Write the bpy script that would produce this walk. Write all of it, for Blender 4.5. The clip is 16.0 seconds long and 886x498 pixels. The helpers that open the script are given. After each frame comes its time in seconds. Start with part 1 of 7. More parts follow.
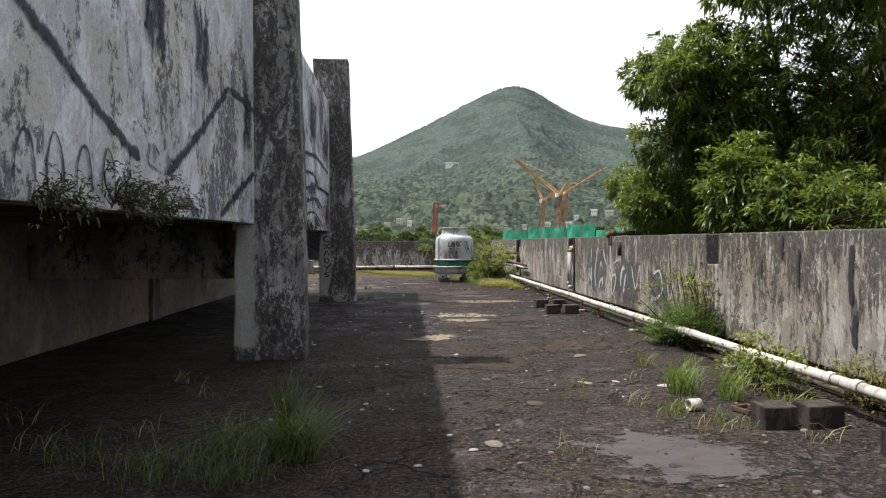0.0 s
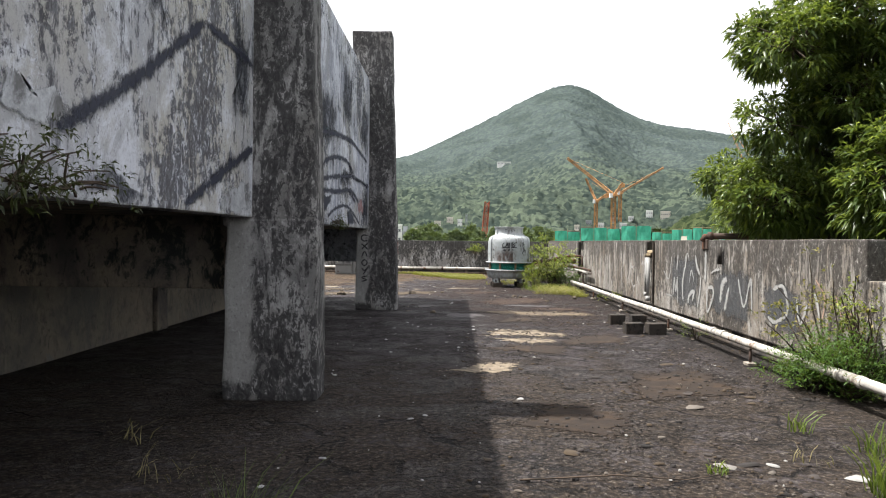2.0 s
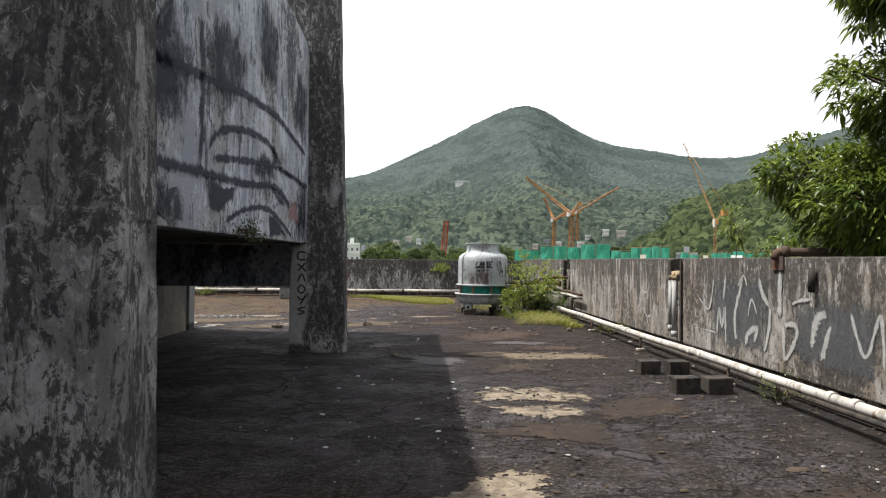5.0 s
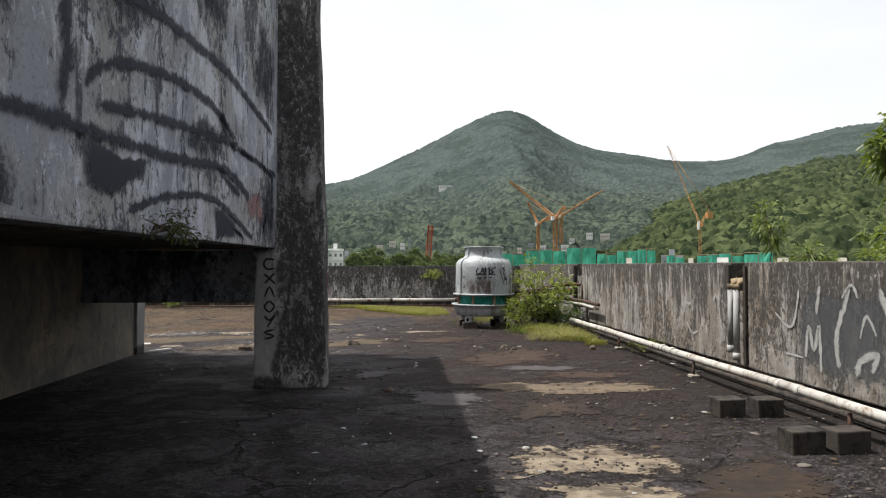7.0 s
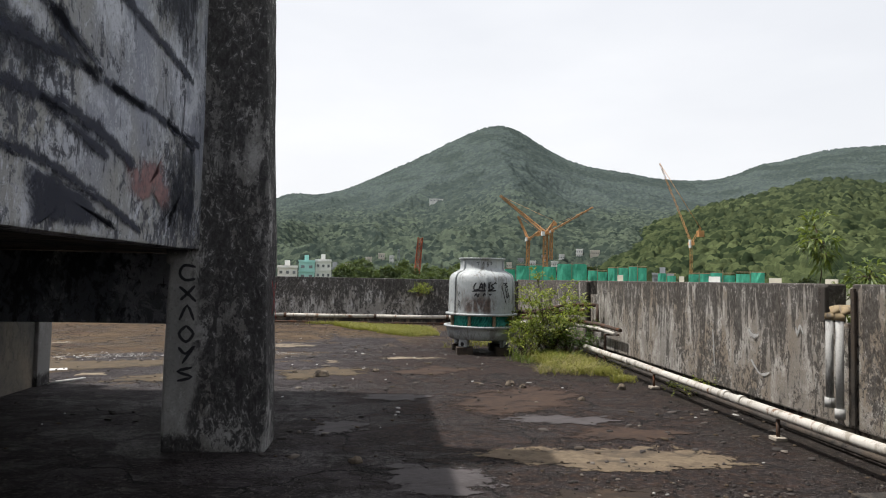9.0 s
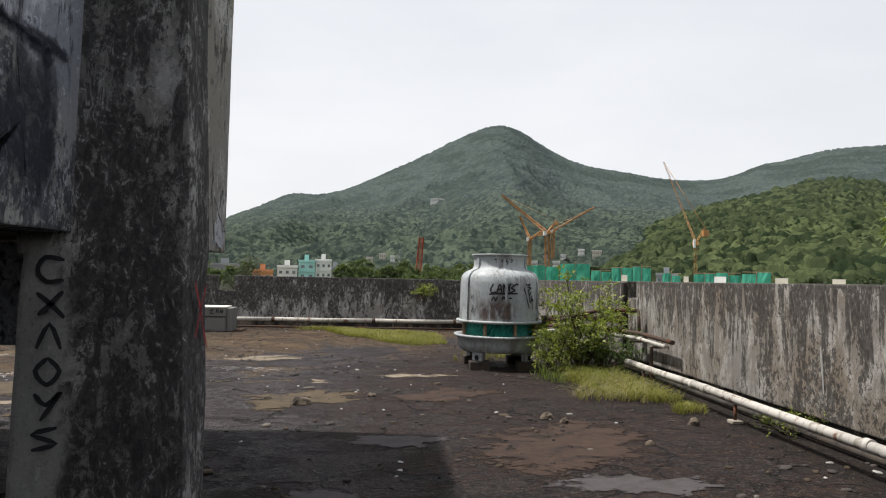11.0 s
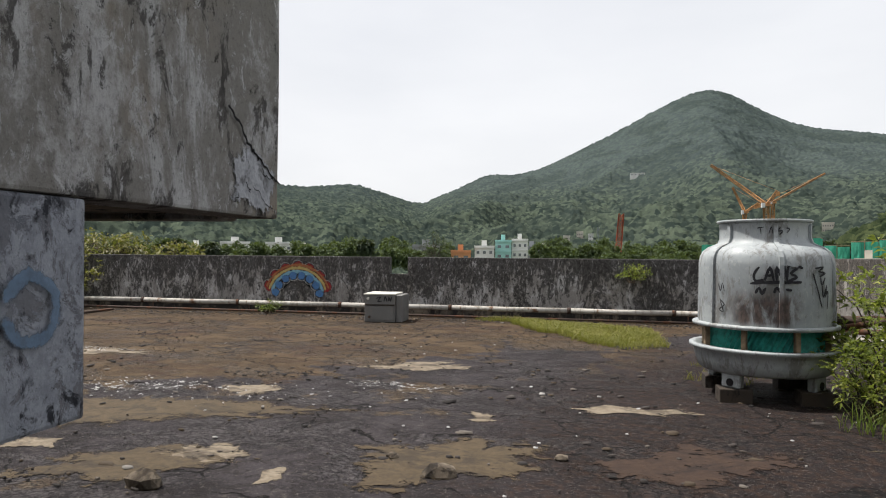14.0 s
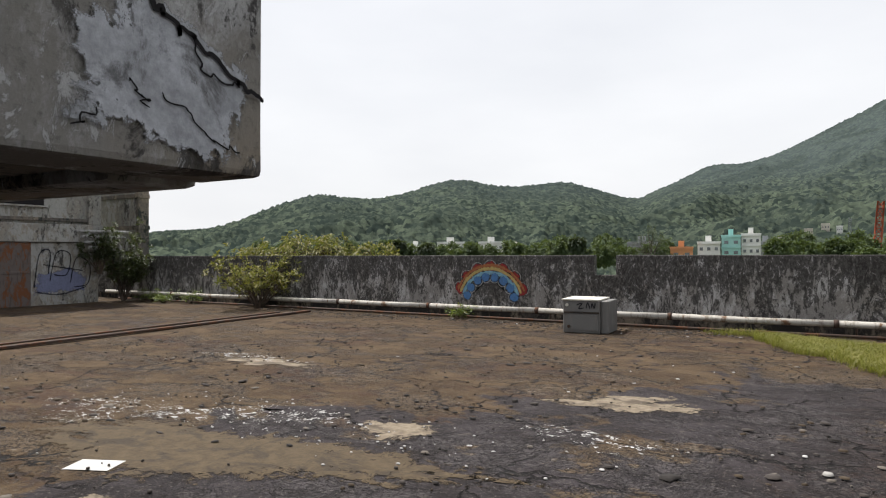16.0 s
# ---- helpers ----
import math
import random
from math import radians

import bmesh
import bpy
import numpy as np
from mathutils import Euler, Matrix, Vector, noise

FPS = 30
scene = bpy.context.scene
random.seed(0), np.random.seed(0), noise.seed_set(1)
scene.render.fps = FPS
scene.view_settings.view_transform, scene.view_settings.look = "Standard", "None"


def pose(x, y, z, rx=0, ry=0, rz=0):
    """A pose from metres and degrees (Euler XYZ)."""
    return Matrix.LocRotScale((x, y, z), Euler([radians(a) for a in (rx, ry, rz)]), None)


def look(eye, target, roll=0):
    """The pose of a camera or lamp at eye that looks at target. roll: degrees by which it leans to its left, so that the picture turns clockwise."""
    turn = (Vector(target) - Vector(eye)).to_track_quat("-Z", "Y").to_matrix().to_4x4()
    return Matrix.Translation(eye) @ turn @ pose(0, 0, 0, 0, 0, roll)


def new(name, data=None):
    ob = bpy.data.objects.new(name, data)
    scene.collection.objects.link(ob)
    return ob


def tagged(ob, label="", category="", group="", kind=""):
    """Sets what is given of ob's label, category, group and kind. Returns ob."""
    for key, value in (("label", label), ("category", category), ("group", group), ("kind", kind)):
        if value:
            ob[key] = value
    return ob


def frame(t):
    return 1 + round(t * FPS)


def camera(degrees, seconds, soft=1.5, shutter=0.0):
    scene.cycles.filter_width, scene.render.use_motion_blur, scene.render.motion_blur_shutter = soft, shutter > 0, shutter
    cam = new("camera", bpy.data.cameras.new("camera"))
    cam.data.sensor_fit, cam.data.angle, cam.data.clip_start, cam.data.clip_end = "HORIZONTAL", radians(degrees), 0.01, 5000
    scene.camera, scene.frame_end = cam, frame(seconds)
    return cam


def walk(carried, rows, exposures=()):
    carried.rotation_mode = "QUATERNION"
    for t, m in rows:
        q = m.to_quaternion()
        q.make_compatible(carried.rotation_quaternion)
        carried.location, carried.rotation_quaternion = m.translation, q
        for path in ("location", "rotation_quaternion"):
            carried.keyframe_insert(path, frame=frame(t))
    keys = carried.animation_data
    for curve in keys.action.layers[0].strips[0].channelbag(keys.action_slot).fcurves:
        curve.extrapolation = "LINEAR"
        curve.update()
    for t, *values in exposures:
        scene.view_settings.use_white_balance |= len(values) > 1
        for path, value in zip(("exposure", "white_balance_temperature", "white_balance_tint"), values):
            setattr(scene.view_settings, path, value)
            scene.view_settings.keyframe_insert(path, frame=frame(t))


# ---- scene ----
cam = camera(68.4, 16.0, 1.1)
PATH = [
    (0, (0.094, 0.378, 1.387), (0.206, 2.375, 1.366), -0.2),
    (0.5, (0.06, 0.902, 1.389), (0.003, 2.902, 1.375), -0.9),
    (1, (0.076, 1.414, 1.39), (0.031, 3.413, 1.328), 0.1),
    (1.5, (0.121, 1.938, 1.418), (0.078, 3.937, 1.39), 0.5),
    (2, (0.104, 2.491, 1.42), (0.063, 4.49, 1.396), 0.7),
    (2.5, (0.128, 3.017, 1.415), (0.093, 5.017, 1.416), 0.9),
    (3, (0.096, 3.58, 1.404), (0.105, 5.579, 1.466), 1.3),
    (3.5, (0.068, 4.103, 1.409), (0.125, 6.102, 1.426), 1.4),
    (3.7, (0.06, 4.357, 1.396), (0.128, 6.356, 1.412), 1.3),
    (5.8, (-0.112, 6.572, 1.425), (-0.025, 8.57, 1.47), 0.4),
    (6, (-0.119, 6.771, 1.425), (-0.022, 8.768, 1.45), 0.5),
    (6.5, (-0.172, 7.314, 1.45), (-0.036, 9.309, 1.499), 0.0),
    (7, (-0.239, 7.905, 1.448), (-0.104, 9.9, 1.499), 0.0),
    (7.5, (-0.232, 8.455, 1.459), (-0.096, 10.449, 1.534), 0.2),
    (8, (-0.25, 9.055, 1.455), (-0.112, 11.046, 1.591), 1.1),
    (8.5, (-0.187, 9.613, 1.451), (-0.024, 11.605, 1.537), 1.3),
    (9, (-0.132, 10.227, 1.458), (0.035, 12.218, 1.55), 1.2),
    (9.2, (-0.121, 10.454, 1.464), (0.045, 12.445, 1.556), 1.3),
    (11.5, (-0.097, 12.933, 1.46), (0.067, 14.925, 1.552), 1.2),
    (12, (-0.043, 13.5, 1.487), (0.121, 15.491, 1.578), 1.2),
    (12.5, (-0.017, 14.056, 1.515), (-0.013, 16.052, 1.638), 0.1),
    (13, (-0.045, 14.617, 1.503), (-0.184, 16.611, 1.566), -0.2),
    (13.5, (-0.049, 15.168, 1.491), (-0.321, 17.148, 1.554), -0.3),
    (14, (-0.107, 15.711, 1.486), (-0.538, 17.664, 1.506), 0.5),
    (14.5, (-0.15, 16.182, 1.478), (-0.62, 18.126, 1.425), 0.3),
    (15, (-0.226, 16.726, 1.479), (-1.056, 18.545, 1.454), -1.0),
    (15.5, (-0.354, 17.181, 1.499), (-1.26, 18.964, 1.497), 0.2),
    (16, (-0.525, 17.761, 1.488), (-1.554, 19.476, 1.502), -0.2),
]
EXPOSURES = [(0.0, 0.95), (2.0, 1.3), (3.0, 1.28), (3.5, 1.1), (6.0, 0.80), (7.0, 0.64), (9.0, 0.50), (11.5, 0.37), (12.5, 0.33), (13.5, 0.37), (14.2, 0.44), (15.0, 0.50), (16.0, 0.45)]
walk(cam, [(t, look(eye, target, roll)) for t, eye, target, roll in PATH], EXPOSURES)

# ---- world and sun ----
# The sun stands behind the raised block: a roof edge 4.7 m up throws its shade 2.1 m to the east.
TO_SUN = Vector((-2.1, 0.3, 4.68)).normalized()
world = bpy.data.worlds.new("sky")
scene.world = world
world.use_nodes = True
wn, wl = world.node_tree.nodes, world.node_tree.links
wn.clear()
w_out = wn.new("ShaderNodeOutputWorld")
w_bg = wn.new("ShaderNodeBackground")
w_sky = wn.new("ShaderNodeTexSky")
w_sky.sky_type = "NISHITA"
w_sky.sun_disc = False
w_sky.sun_elevation = math.asin(TO_SUN.z)
w_sky.sun_rotation = math.atan2(TO_SUN.x, TO_SUN.y)
w_sky.dust_density = 6.0
w_sky.air_density = 1.0
w_tc = wn.new("ShaderNodeTexCoord")
w_map = wn.new("ShaderNodeMapping")
w_map.inputs["Scale"].default_value = (1.0, 1.0, 3.0)
w_noise = wn.new("ShaderNodeTexNoise")
w_noise.inputs["Scale"].default_value = 2.2
w_noise.inputs["Detail"].default_value = 5.0
w_ramp = wn.new("ShaderNodeValToRGB")
w_ramp.color_ramp.elements[0].position, w_ramp.color_ramp.elements[0].color = 0.32, (6.9, 7.0, 7.25, 1)
w_ramp.color_ramp.elements[1].position, w_ramp.color_ramp.elements[1].color = 0.70, (7.8, 7.85, 8.0, 1)
w_mix = wn.new("ShaderNodeMix")
w_mix.data_type = "RGBA"
w_sep = wn.new("ShaderNodeSeparateXYZ")
w_veil = wn.new("ShaderNodeMapRange")
for k, v in (("From Min", 0.2), ("From Max", 0.95), ("To Min", 0.88), ("To Max", 0.55)):
    w_veil.inputs[k].default_value = v
wl.new(w_tc.outputs["Generated"], w_sep.inputs[0])
wl.new(w_sep.outputs[2], w_veil.inputs["Value"])
wl.new(w_veil.outputs[0], w_mix.inputs["Factor"])
wl.new(w_tc.outputs["Generated"], w_map.inputs["Vector"])
wl.new(w_map.outputs["Vector"], w_noise.inputs["Vector"])
wl.new(w_noise.outputs["Fac"], w_ramp.inputs["Fac"])
wl.new(w_sky.outputs["Color"], w_mix.inputs[6])
wl.new(w_ramp.outputs["Color"], w_mix.inputs[7])
wl.new(w_mix.outputs[2], w_bg.inputs["Color"])
w_bg.inputs["Strength"].default_value = 0.1
wl.new(w_bg.outputs["Background"], w_out.inputs["Surface"])

sun = new("sun", bpy.data.lights.new("sun", "SUN"))
sun.data.energy = 4.3
sun.data.angle = radians(0.9)
sun.data.color = (1.0, 0.965, 0.915)
sun.matrix_world = look((0, 0, 40), Vector((0, 0, 40)) - TO_SUN)

# ---- materials ----
class Nodes:
    """A short way to write a node material."""

    def __init__(self, name):
        self.m = bpy.data.materials.new(name)
        self.m.use_nodes = True
        self.t = self.m.node_tree
        self.b = self.t.nodes["Principled BSDF"]
        self.pos = self.t.nodes.new("ShaderNodeNewGeometry").outputs["Position"]

    def put(self, socket, v):
        if hasattr(v, "is_output"):
            self.t.links.new(v, socket)
        elif isinstance(v, (tuple, list)) and len(v) == 3 and socket.type == "RGBA":
            socket.default_value = (*v, 1)
        else:
            socket.default_value = v

    def scaled(self, k, vec=None, shift=(0, 0, 0)):
        n = self.t.nodes.new("ShaderNodeMapping")
        self.put(n.inputs["Vector"], vec or self.pos)
        n.inputs["Scale"].default_value = k
        n.inputs["Location"].default_value = shift
        return n.outputs[0]

    def noise(self, scale, vec=None, detail=4.0, rough=0.6, warp=0.0):
        n = self.t.nodes.new("ShaderNodeTexNoise")
        self.put(n.inputs["Vector"], vec or self.pos)
        n.inputs["Scale"].default_value = scale
        n.inputs["Detail"].default_value = detail
        n.inputs["Roughness"].default_value = rough
        n.inputs["Distortion"].default_value = warp
        return n.outputs["Fac"]

    def cells(self, scale, vec=None, feature="F1", out="Distance"):
        n = self.t.nodes.new("ShaderNodeTexVoronoi")
        n.feature = feature
        self.put(n.inputs["Vector"], vec or self.pos)
        n.inputs["Scale"].default_value = scale
        return n.outputs[out]

    def step(self, v, lo, hi, a=0.0, b=1.0):
        n = self.t.nodes.new("ShaderNodeMapRange")
        n.interpolation_type = "SMOOTHSTEP"
        for k, x in zip(("Value", "From Min", "From Max", "To Min", "To Max"), (v, lo, hi, a, b)):
            self.put(n.inputs[k], x)
        return n.outputs[0]

    def calc(self, op, a, b=0.0):
        n = self.t.nodes.new("ShaderNodeMath")
        n.operation = op
        self.put(n.inputs[0], a)
        self.put(n.inputs[1], b)
        return n.outputs[0]

    def mix(self, f, a, b, how="MIX"):
        n = self.t.nodes.new("ShaderNodeMix")
        n.data_type, n.blend_type = "RGBA", how
        self.put(n.inputs["Factor"], f)
        self.put(n.inputs[6], a)
        self.put(n.inputs[7], b)
        return n.outputs[2]

    def axis(self, k):
        n = self.t.nodes.new("ShaderNodeSeparateXYZ")
        self.put(n.inputs[0], self.pos)
        return n.outputs[k]

    def random(self):
        return self.t.nodes.new("ShaderNodeObjectInfo").outputs["Random"]

    def island(self):
        return self.t.nodes.new("ShaderNodeNewGeometry").outputs["Random Per Island"]

    def bump(self, h, strength=0.3, dist=0.02):
        n = self.t.nodes.new("ShaderNodeBump")
        self.put(n.inputs["Height"], h)
        n.inputs["Strength"].default_value = strength
        n.inputs["Distance"].default_value = dist
        self.put(self.b.inputs["Normal"], n.outputs[0])

    def done(self, color, rough=0.85, metal=0.0, spec=0.3):
        self.put(self.b.inputs["Base Color"], color)
        self.put(self.b.inputs["Roughness"], rough)
        self.put(self.b.inputs["Metallic"], metal)
        self.b.inputs["Specular IOR Level"].default_value = spec
        return self.m


def concrete(name, base, pale, mould, pale_at=0.55, mould_at=0.5, flat=0.35, speck=0.5, rough=0.9, shift=0.0, warm=(0.30, 0.25, 0.19), crisp=0.016, size=1.0):
    """Old painted concrete: paint flakes, run-down streaks of black mould, warm stains and fine grit.
    pale_at and mould_at: thresholds, lower means more of it. flat: how far the streaks are drawn out downwards."""
    n = Nodes(name)
    s = (shift, shift * 1.7, shift * 0.6)
    big = n.noise(0.55, n.scaled((1, 1, 1), shift=s), 3)
    patch = n.noise(1.5, n.scaled((1, 1, 0.6), shift=s), 8, 0.7, 0.4)
    streak = n.noise(2.6 * size, n.scaled((1, 1, 0.22 + 0.35 * flat), shift=s), 8, 0.72, 0.5)
    flake = n.noise(4.2 * size, n.scaled((1, 1, 0.45 + 0.4 * flat), shift=s), 9, 0.75, 0.9)
    fleck = n.noise(10.0 * size, n.scaled((1, 1, 0.65), shift=s), 8, 0.74, 0.7)
    grit = n.noise(55.0, None, 3, 0.7)
    fine = n.noise(17.0, n.scaled((1, 1, 0.7)), 7, 0.78)
    c = n.mix(n.step(patch, 0.35, 0.65), base, warm)
    c = n.mix(n.calc("MULTIPLY", n.step(big, 0.35, 0.65), 0.5), c, base)
    dull = n.mix(0.45, c, mould)
    c = n.mix(n.step(fleck, 0.50, 0.60, 0.0, 0.7), c, dull)
    p = n.step(n.calc("ADD", n.calc("MULTIPLY", flake, 0.45), n.calc("MULTIPLY", patch, 0.55)), pale_at - crisp, pale_at + crisp)
    pc = n.mix(n.step(fine, 0.42, 0.62, 0.0, 0.4), pale, base)
    c = n.mix(p, c, pc)
    k = n.calc("ADD", n.calc("MULTIPLY", streak, 0.5), n.calc("ADD", n.calc("MULTIPLY", big, 0.22), n.calc("MULTIPLY", fleck, 0.28)))
    m = n.step(k, mould_at - 0.02, mould_at + 0.02 + crisp)
    c = n.mix(n.calc("MULTIPLY", m, 0.94), c, mould)
    sp = n.step(n.calc("ADD", n.calc("MULTIPLY", fleck, 0.55), n.calc("MULTIPLY", n.noise(2.1, n.scaled((1, 1, 0.7), shift=(s[1], s[0], 4.0)), 6, 0.7), 0.45)), 0.53, 0.56 + crisp)
    c = n.mix(n.calc("MULTIPLY", sp, speck), c, mould)
    c = n.mix(n.step(grit, 0.25, 0.75, 0.0, 0.4), c, n.mix(0.5, c, (0.04, 0.04, 0.04)))
    h = n.calc("ADD", n.calc("MULTIPLY", p, 0.4), n.calc("ADD", n.calc("MULTIPLY", fine, 0.8), n.calc("ADD", n.calc("MULTIPLY", grit, 0.3), n.calc("MULTIPLY", sp, -0.35))))
    n.bump(h, 0.6, 0.012)
    return n.done(c, n.step(fine, 0.2, 0.8, rough - 0.08, 1.0), 0, 0.2)


def weathered(name, base, pale, dark, drip=0.56, mottle=0.54, fleck=0.60, warm=(0.24, 0.20, 0.15), shift=0.0, top=0.0, clean_x=None, size=1.0, flow=0.2):
    """Bare concrete after many rains: soft clouds, fine mould mottling, thin drips, pale flakes and grit.
    drip, mottle, fleck: thresholds, lower means more. top: height of the upper edge that the drips start from.
    flow: how short the runs are, 1 for round blotches. clean_x: west of it the rain never reached the face, so no mould grew there."""
    n = Nodes(name)
    s = (shift, shift * 1.7, shift * 0.6)
    tone = n.noise(0.8, n.scaled((1, 1, 0.8), shift=s), 5, 0.6, 0.3)
    cloud = n.noise(2.2 * size, n.scaled((1, 1, 0.6), shift=s), 9, 0.72, 0.5)
    thin = n.noise(7.5 * size, n.scaled((1, 1, 0.02 + 0.45 * flow), shift=s), 8, 0.70, 0.3 + flow)
    wide = n.noise(2.4 * size, n.scaled((1, 1, 0.06 + 0.8 * flow), shift=s), 9, 0.72, 0.5 + flow)
    mott = n.noise(11.0 * size, n.scaled((1, 1, 0.75), shift=s), 10, 0.80, 0.4)
    chip = n.noise(17.0 * size, n.scaled((1, 1, 0.6), shift=s), 9, 0.78, 0.8)
    pore = n.noise(48.0, None, 5, 0.8)
    c = n.mix(n.step(tone, 0.38, 0.62, 0.0, 0.8), base, warm)
    c = n.mix(n.step(n.calc("ADD", n.calc("MULTIPLY", cloud, 0.7), n.calc("MULTIPLY", mott, 0.3)), 0.47, 0.58, 0.0, 0.85), c, pale)
    m = n.calc("ADD", n.calc("MULTIPLY", mott, 0.62), n.calc("MULTIPLY", wide, 0.38))
    m = n.calc("ADD", m, n.calc("MULTIPLY", n.calc("SUBTRACT", tone, 0.5), 0.45))
    m = n.step(m, mottle - 0.022, mottle + 0.016)
    d = n.calc("ADD", n.calc("MULTIPLY", thin, 0.5), n.calc("ADD", n.calc("MULTIPLY", wide, 0.3), n.calc("MULTIPLY", mott, 0.2)))
    if top:
        run = n.step(n.axis(2), top - 1.15, top, 0.0, 0.085)
        rim = n.step(n.calc("ADD", n.axis(2), n.calc("MULTIPLY", n.calc("SUBTRACT", thin, 0.5), 0.5)), top - 0.10, top - 0.01, 0.0, 0.10)
        d = n.calc("ADD", d, n.calc("ADD", run, rim))
    d = n.step(d, drip - 0.018, drip + 0.026)
    grime = n.calc("MAXIMUM", n.calc("MULTIPLY", m, 0.9), n.calc("MULTIPLY", d, 0.88))
    if clean_x is not None:
        edge = n.calc("ADD", n.axis(0), n.calc("MULTIPLY", n.calc("SUBTRACT", cloud, 0.5), 0.45))
        low = n.step(n.calc("ADD", n.axis(2), n.calc("MULTIPLY", n.calc("SUBTRACT", mott, 0.5), 0.3)), 0.10, 0.17)
        keep = n.calc("MULTIPLY", n.calc("MULTIPLY", n.step(edge, clean_x + 0.05, clean_x - 0.03), low), n.step(n.axis(2), 1.66, 1.56))
        grime = n.calc("MULTIPLY", grime, n.calc("SUBTRACT", 1.0, n.calc("MULTIPLY", keep, 0.85)))
        c = n.mix(n.calc("MULTIPLY", keep, 0.6), c, pale)
    c = n.mix(grime, c, n.mix(n.step(chip, 0.42, 0.58), dark, n.mix(0.30, dark, base)))
    f = n.step(n.calc("ADD", n.calc("MULTIPLY", chip, 0.75), n.calc("MULTIPLY", cloud, 0.25)), fleck - 0.008, fleck + 0.012)
    c = n.mix(n.calc("MULTIPLY", f, 0.75), c, pale)
    c = n.mix(n.step(pore, 0.5, 0.72, 0.0, 0.5), c, dark)
    h = n.calc("ADD", n.calc("MULTIPLY", f, 0.35), n.calc("ADD", n.calc("MULTIPLY", mott, 0.9), n.calc("SUBTRACT", n.calc("MULTIPLY", pore, 0.4), n.calc("MULTIPLY", grime, 0.25))))
    n.bump(h, 0.6, 0.012)
    return n.done(c, n.step(mott, 0.2, 0.8, 0.84, 1.0), 0, 0.2)


def metal(name, colour, rust=(0.13, 0.055, 0.025), rust_at=0.62, rough=0.5, dirt=(0.08, 0.075, 0.07), dirt_at=0.58, gloss=0.0):
    """Painted or galvanised metal with rust and run-down dirt."""
    n = Nodes(name)
    a = n.noise(4.0, n.scaled((1, 1, 0.45)), 7, 0.7, 0.5)
    b = n.noise(9.0, n.scaled((1, 1, 0.25)), 5, 0.7)
    f = n.noise(60.0, None, 2)
    c = n.mix(n.step(b, dirt_at - 0.06, dirt_at + 0.12), colour, dirt)
    r = n.step(a, rust_at - 0.03, rust_at + 0.05)
    c = n.mix(r, c, rust)
    c = n.mix(n.step(f, 0.3, 0.7, 0.0, 0.2), c, dirt)
    n.bump(n.calc("ADD", n.calc("MULTIPLY", r, 0.5), n.calc("MULTIPLY", f, 0.3)), 0.3, 0.004)
    return n.done(c, n.step(a, 0.3, 0.7, rough, min(1.0, rough + 0.35)), gloss, 0.4)


def plain(name, colour, rough=0.7, vary=0.25, scale=8.0, met=0.0, spec=0.3, bump=0.15):
    n = Nodes(name)
    a = n.noise(scale, None, 5, 0.65)
    dark = tuple(x * (1 - vary) for x in colour)
    lite = tuple(min(1.0, x * (1 + vary)) for x in colour)
    n.bump(n.noise(scale * 5, None, 3), bump, 0.005)
    return n.done(n.mix(n.step(a, 0.3, 0.7), dark, lite), rough, met, spec)


def leafy(name, dark, lite, rough=0.45, through_light=0.35, young=None):
    """Leaves: each one its own shade, some light passing through."""
    n = Nodes(name)
    r = n.island()
    c = n.mix(r, dark, lite)
    if young:
        c = n.mix(n.step(r, 0.86, 0.9), c, young)
    c = n.mix(n.step(n.noise(0.9, None, 3), 0.35, 0.65, 0.0, 0.45), c, dark)
    n.done(c, rough, 0, 0.45)
    tr = n.t.nodes.new("ShaderNodeBsdfTranslucent")
    n.put(tr.inputs["Color"], n.mix(0.35, c, (0.30, 0.38, 0.04)))
    add = n.t.nodes.new("ShaderNodeMixShader")
    add.inputs[0].default_value = through_light
    out = n.t.nodes["Material Output"]
    n.t.links.new(n.b.outputs[0], add.inputs[1])
    n.t.links.new(tr.outputs[0], add.inputs[2])
    n.t.links.new(add.outputs[0], out.inputs["Surface"])
    return n.m


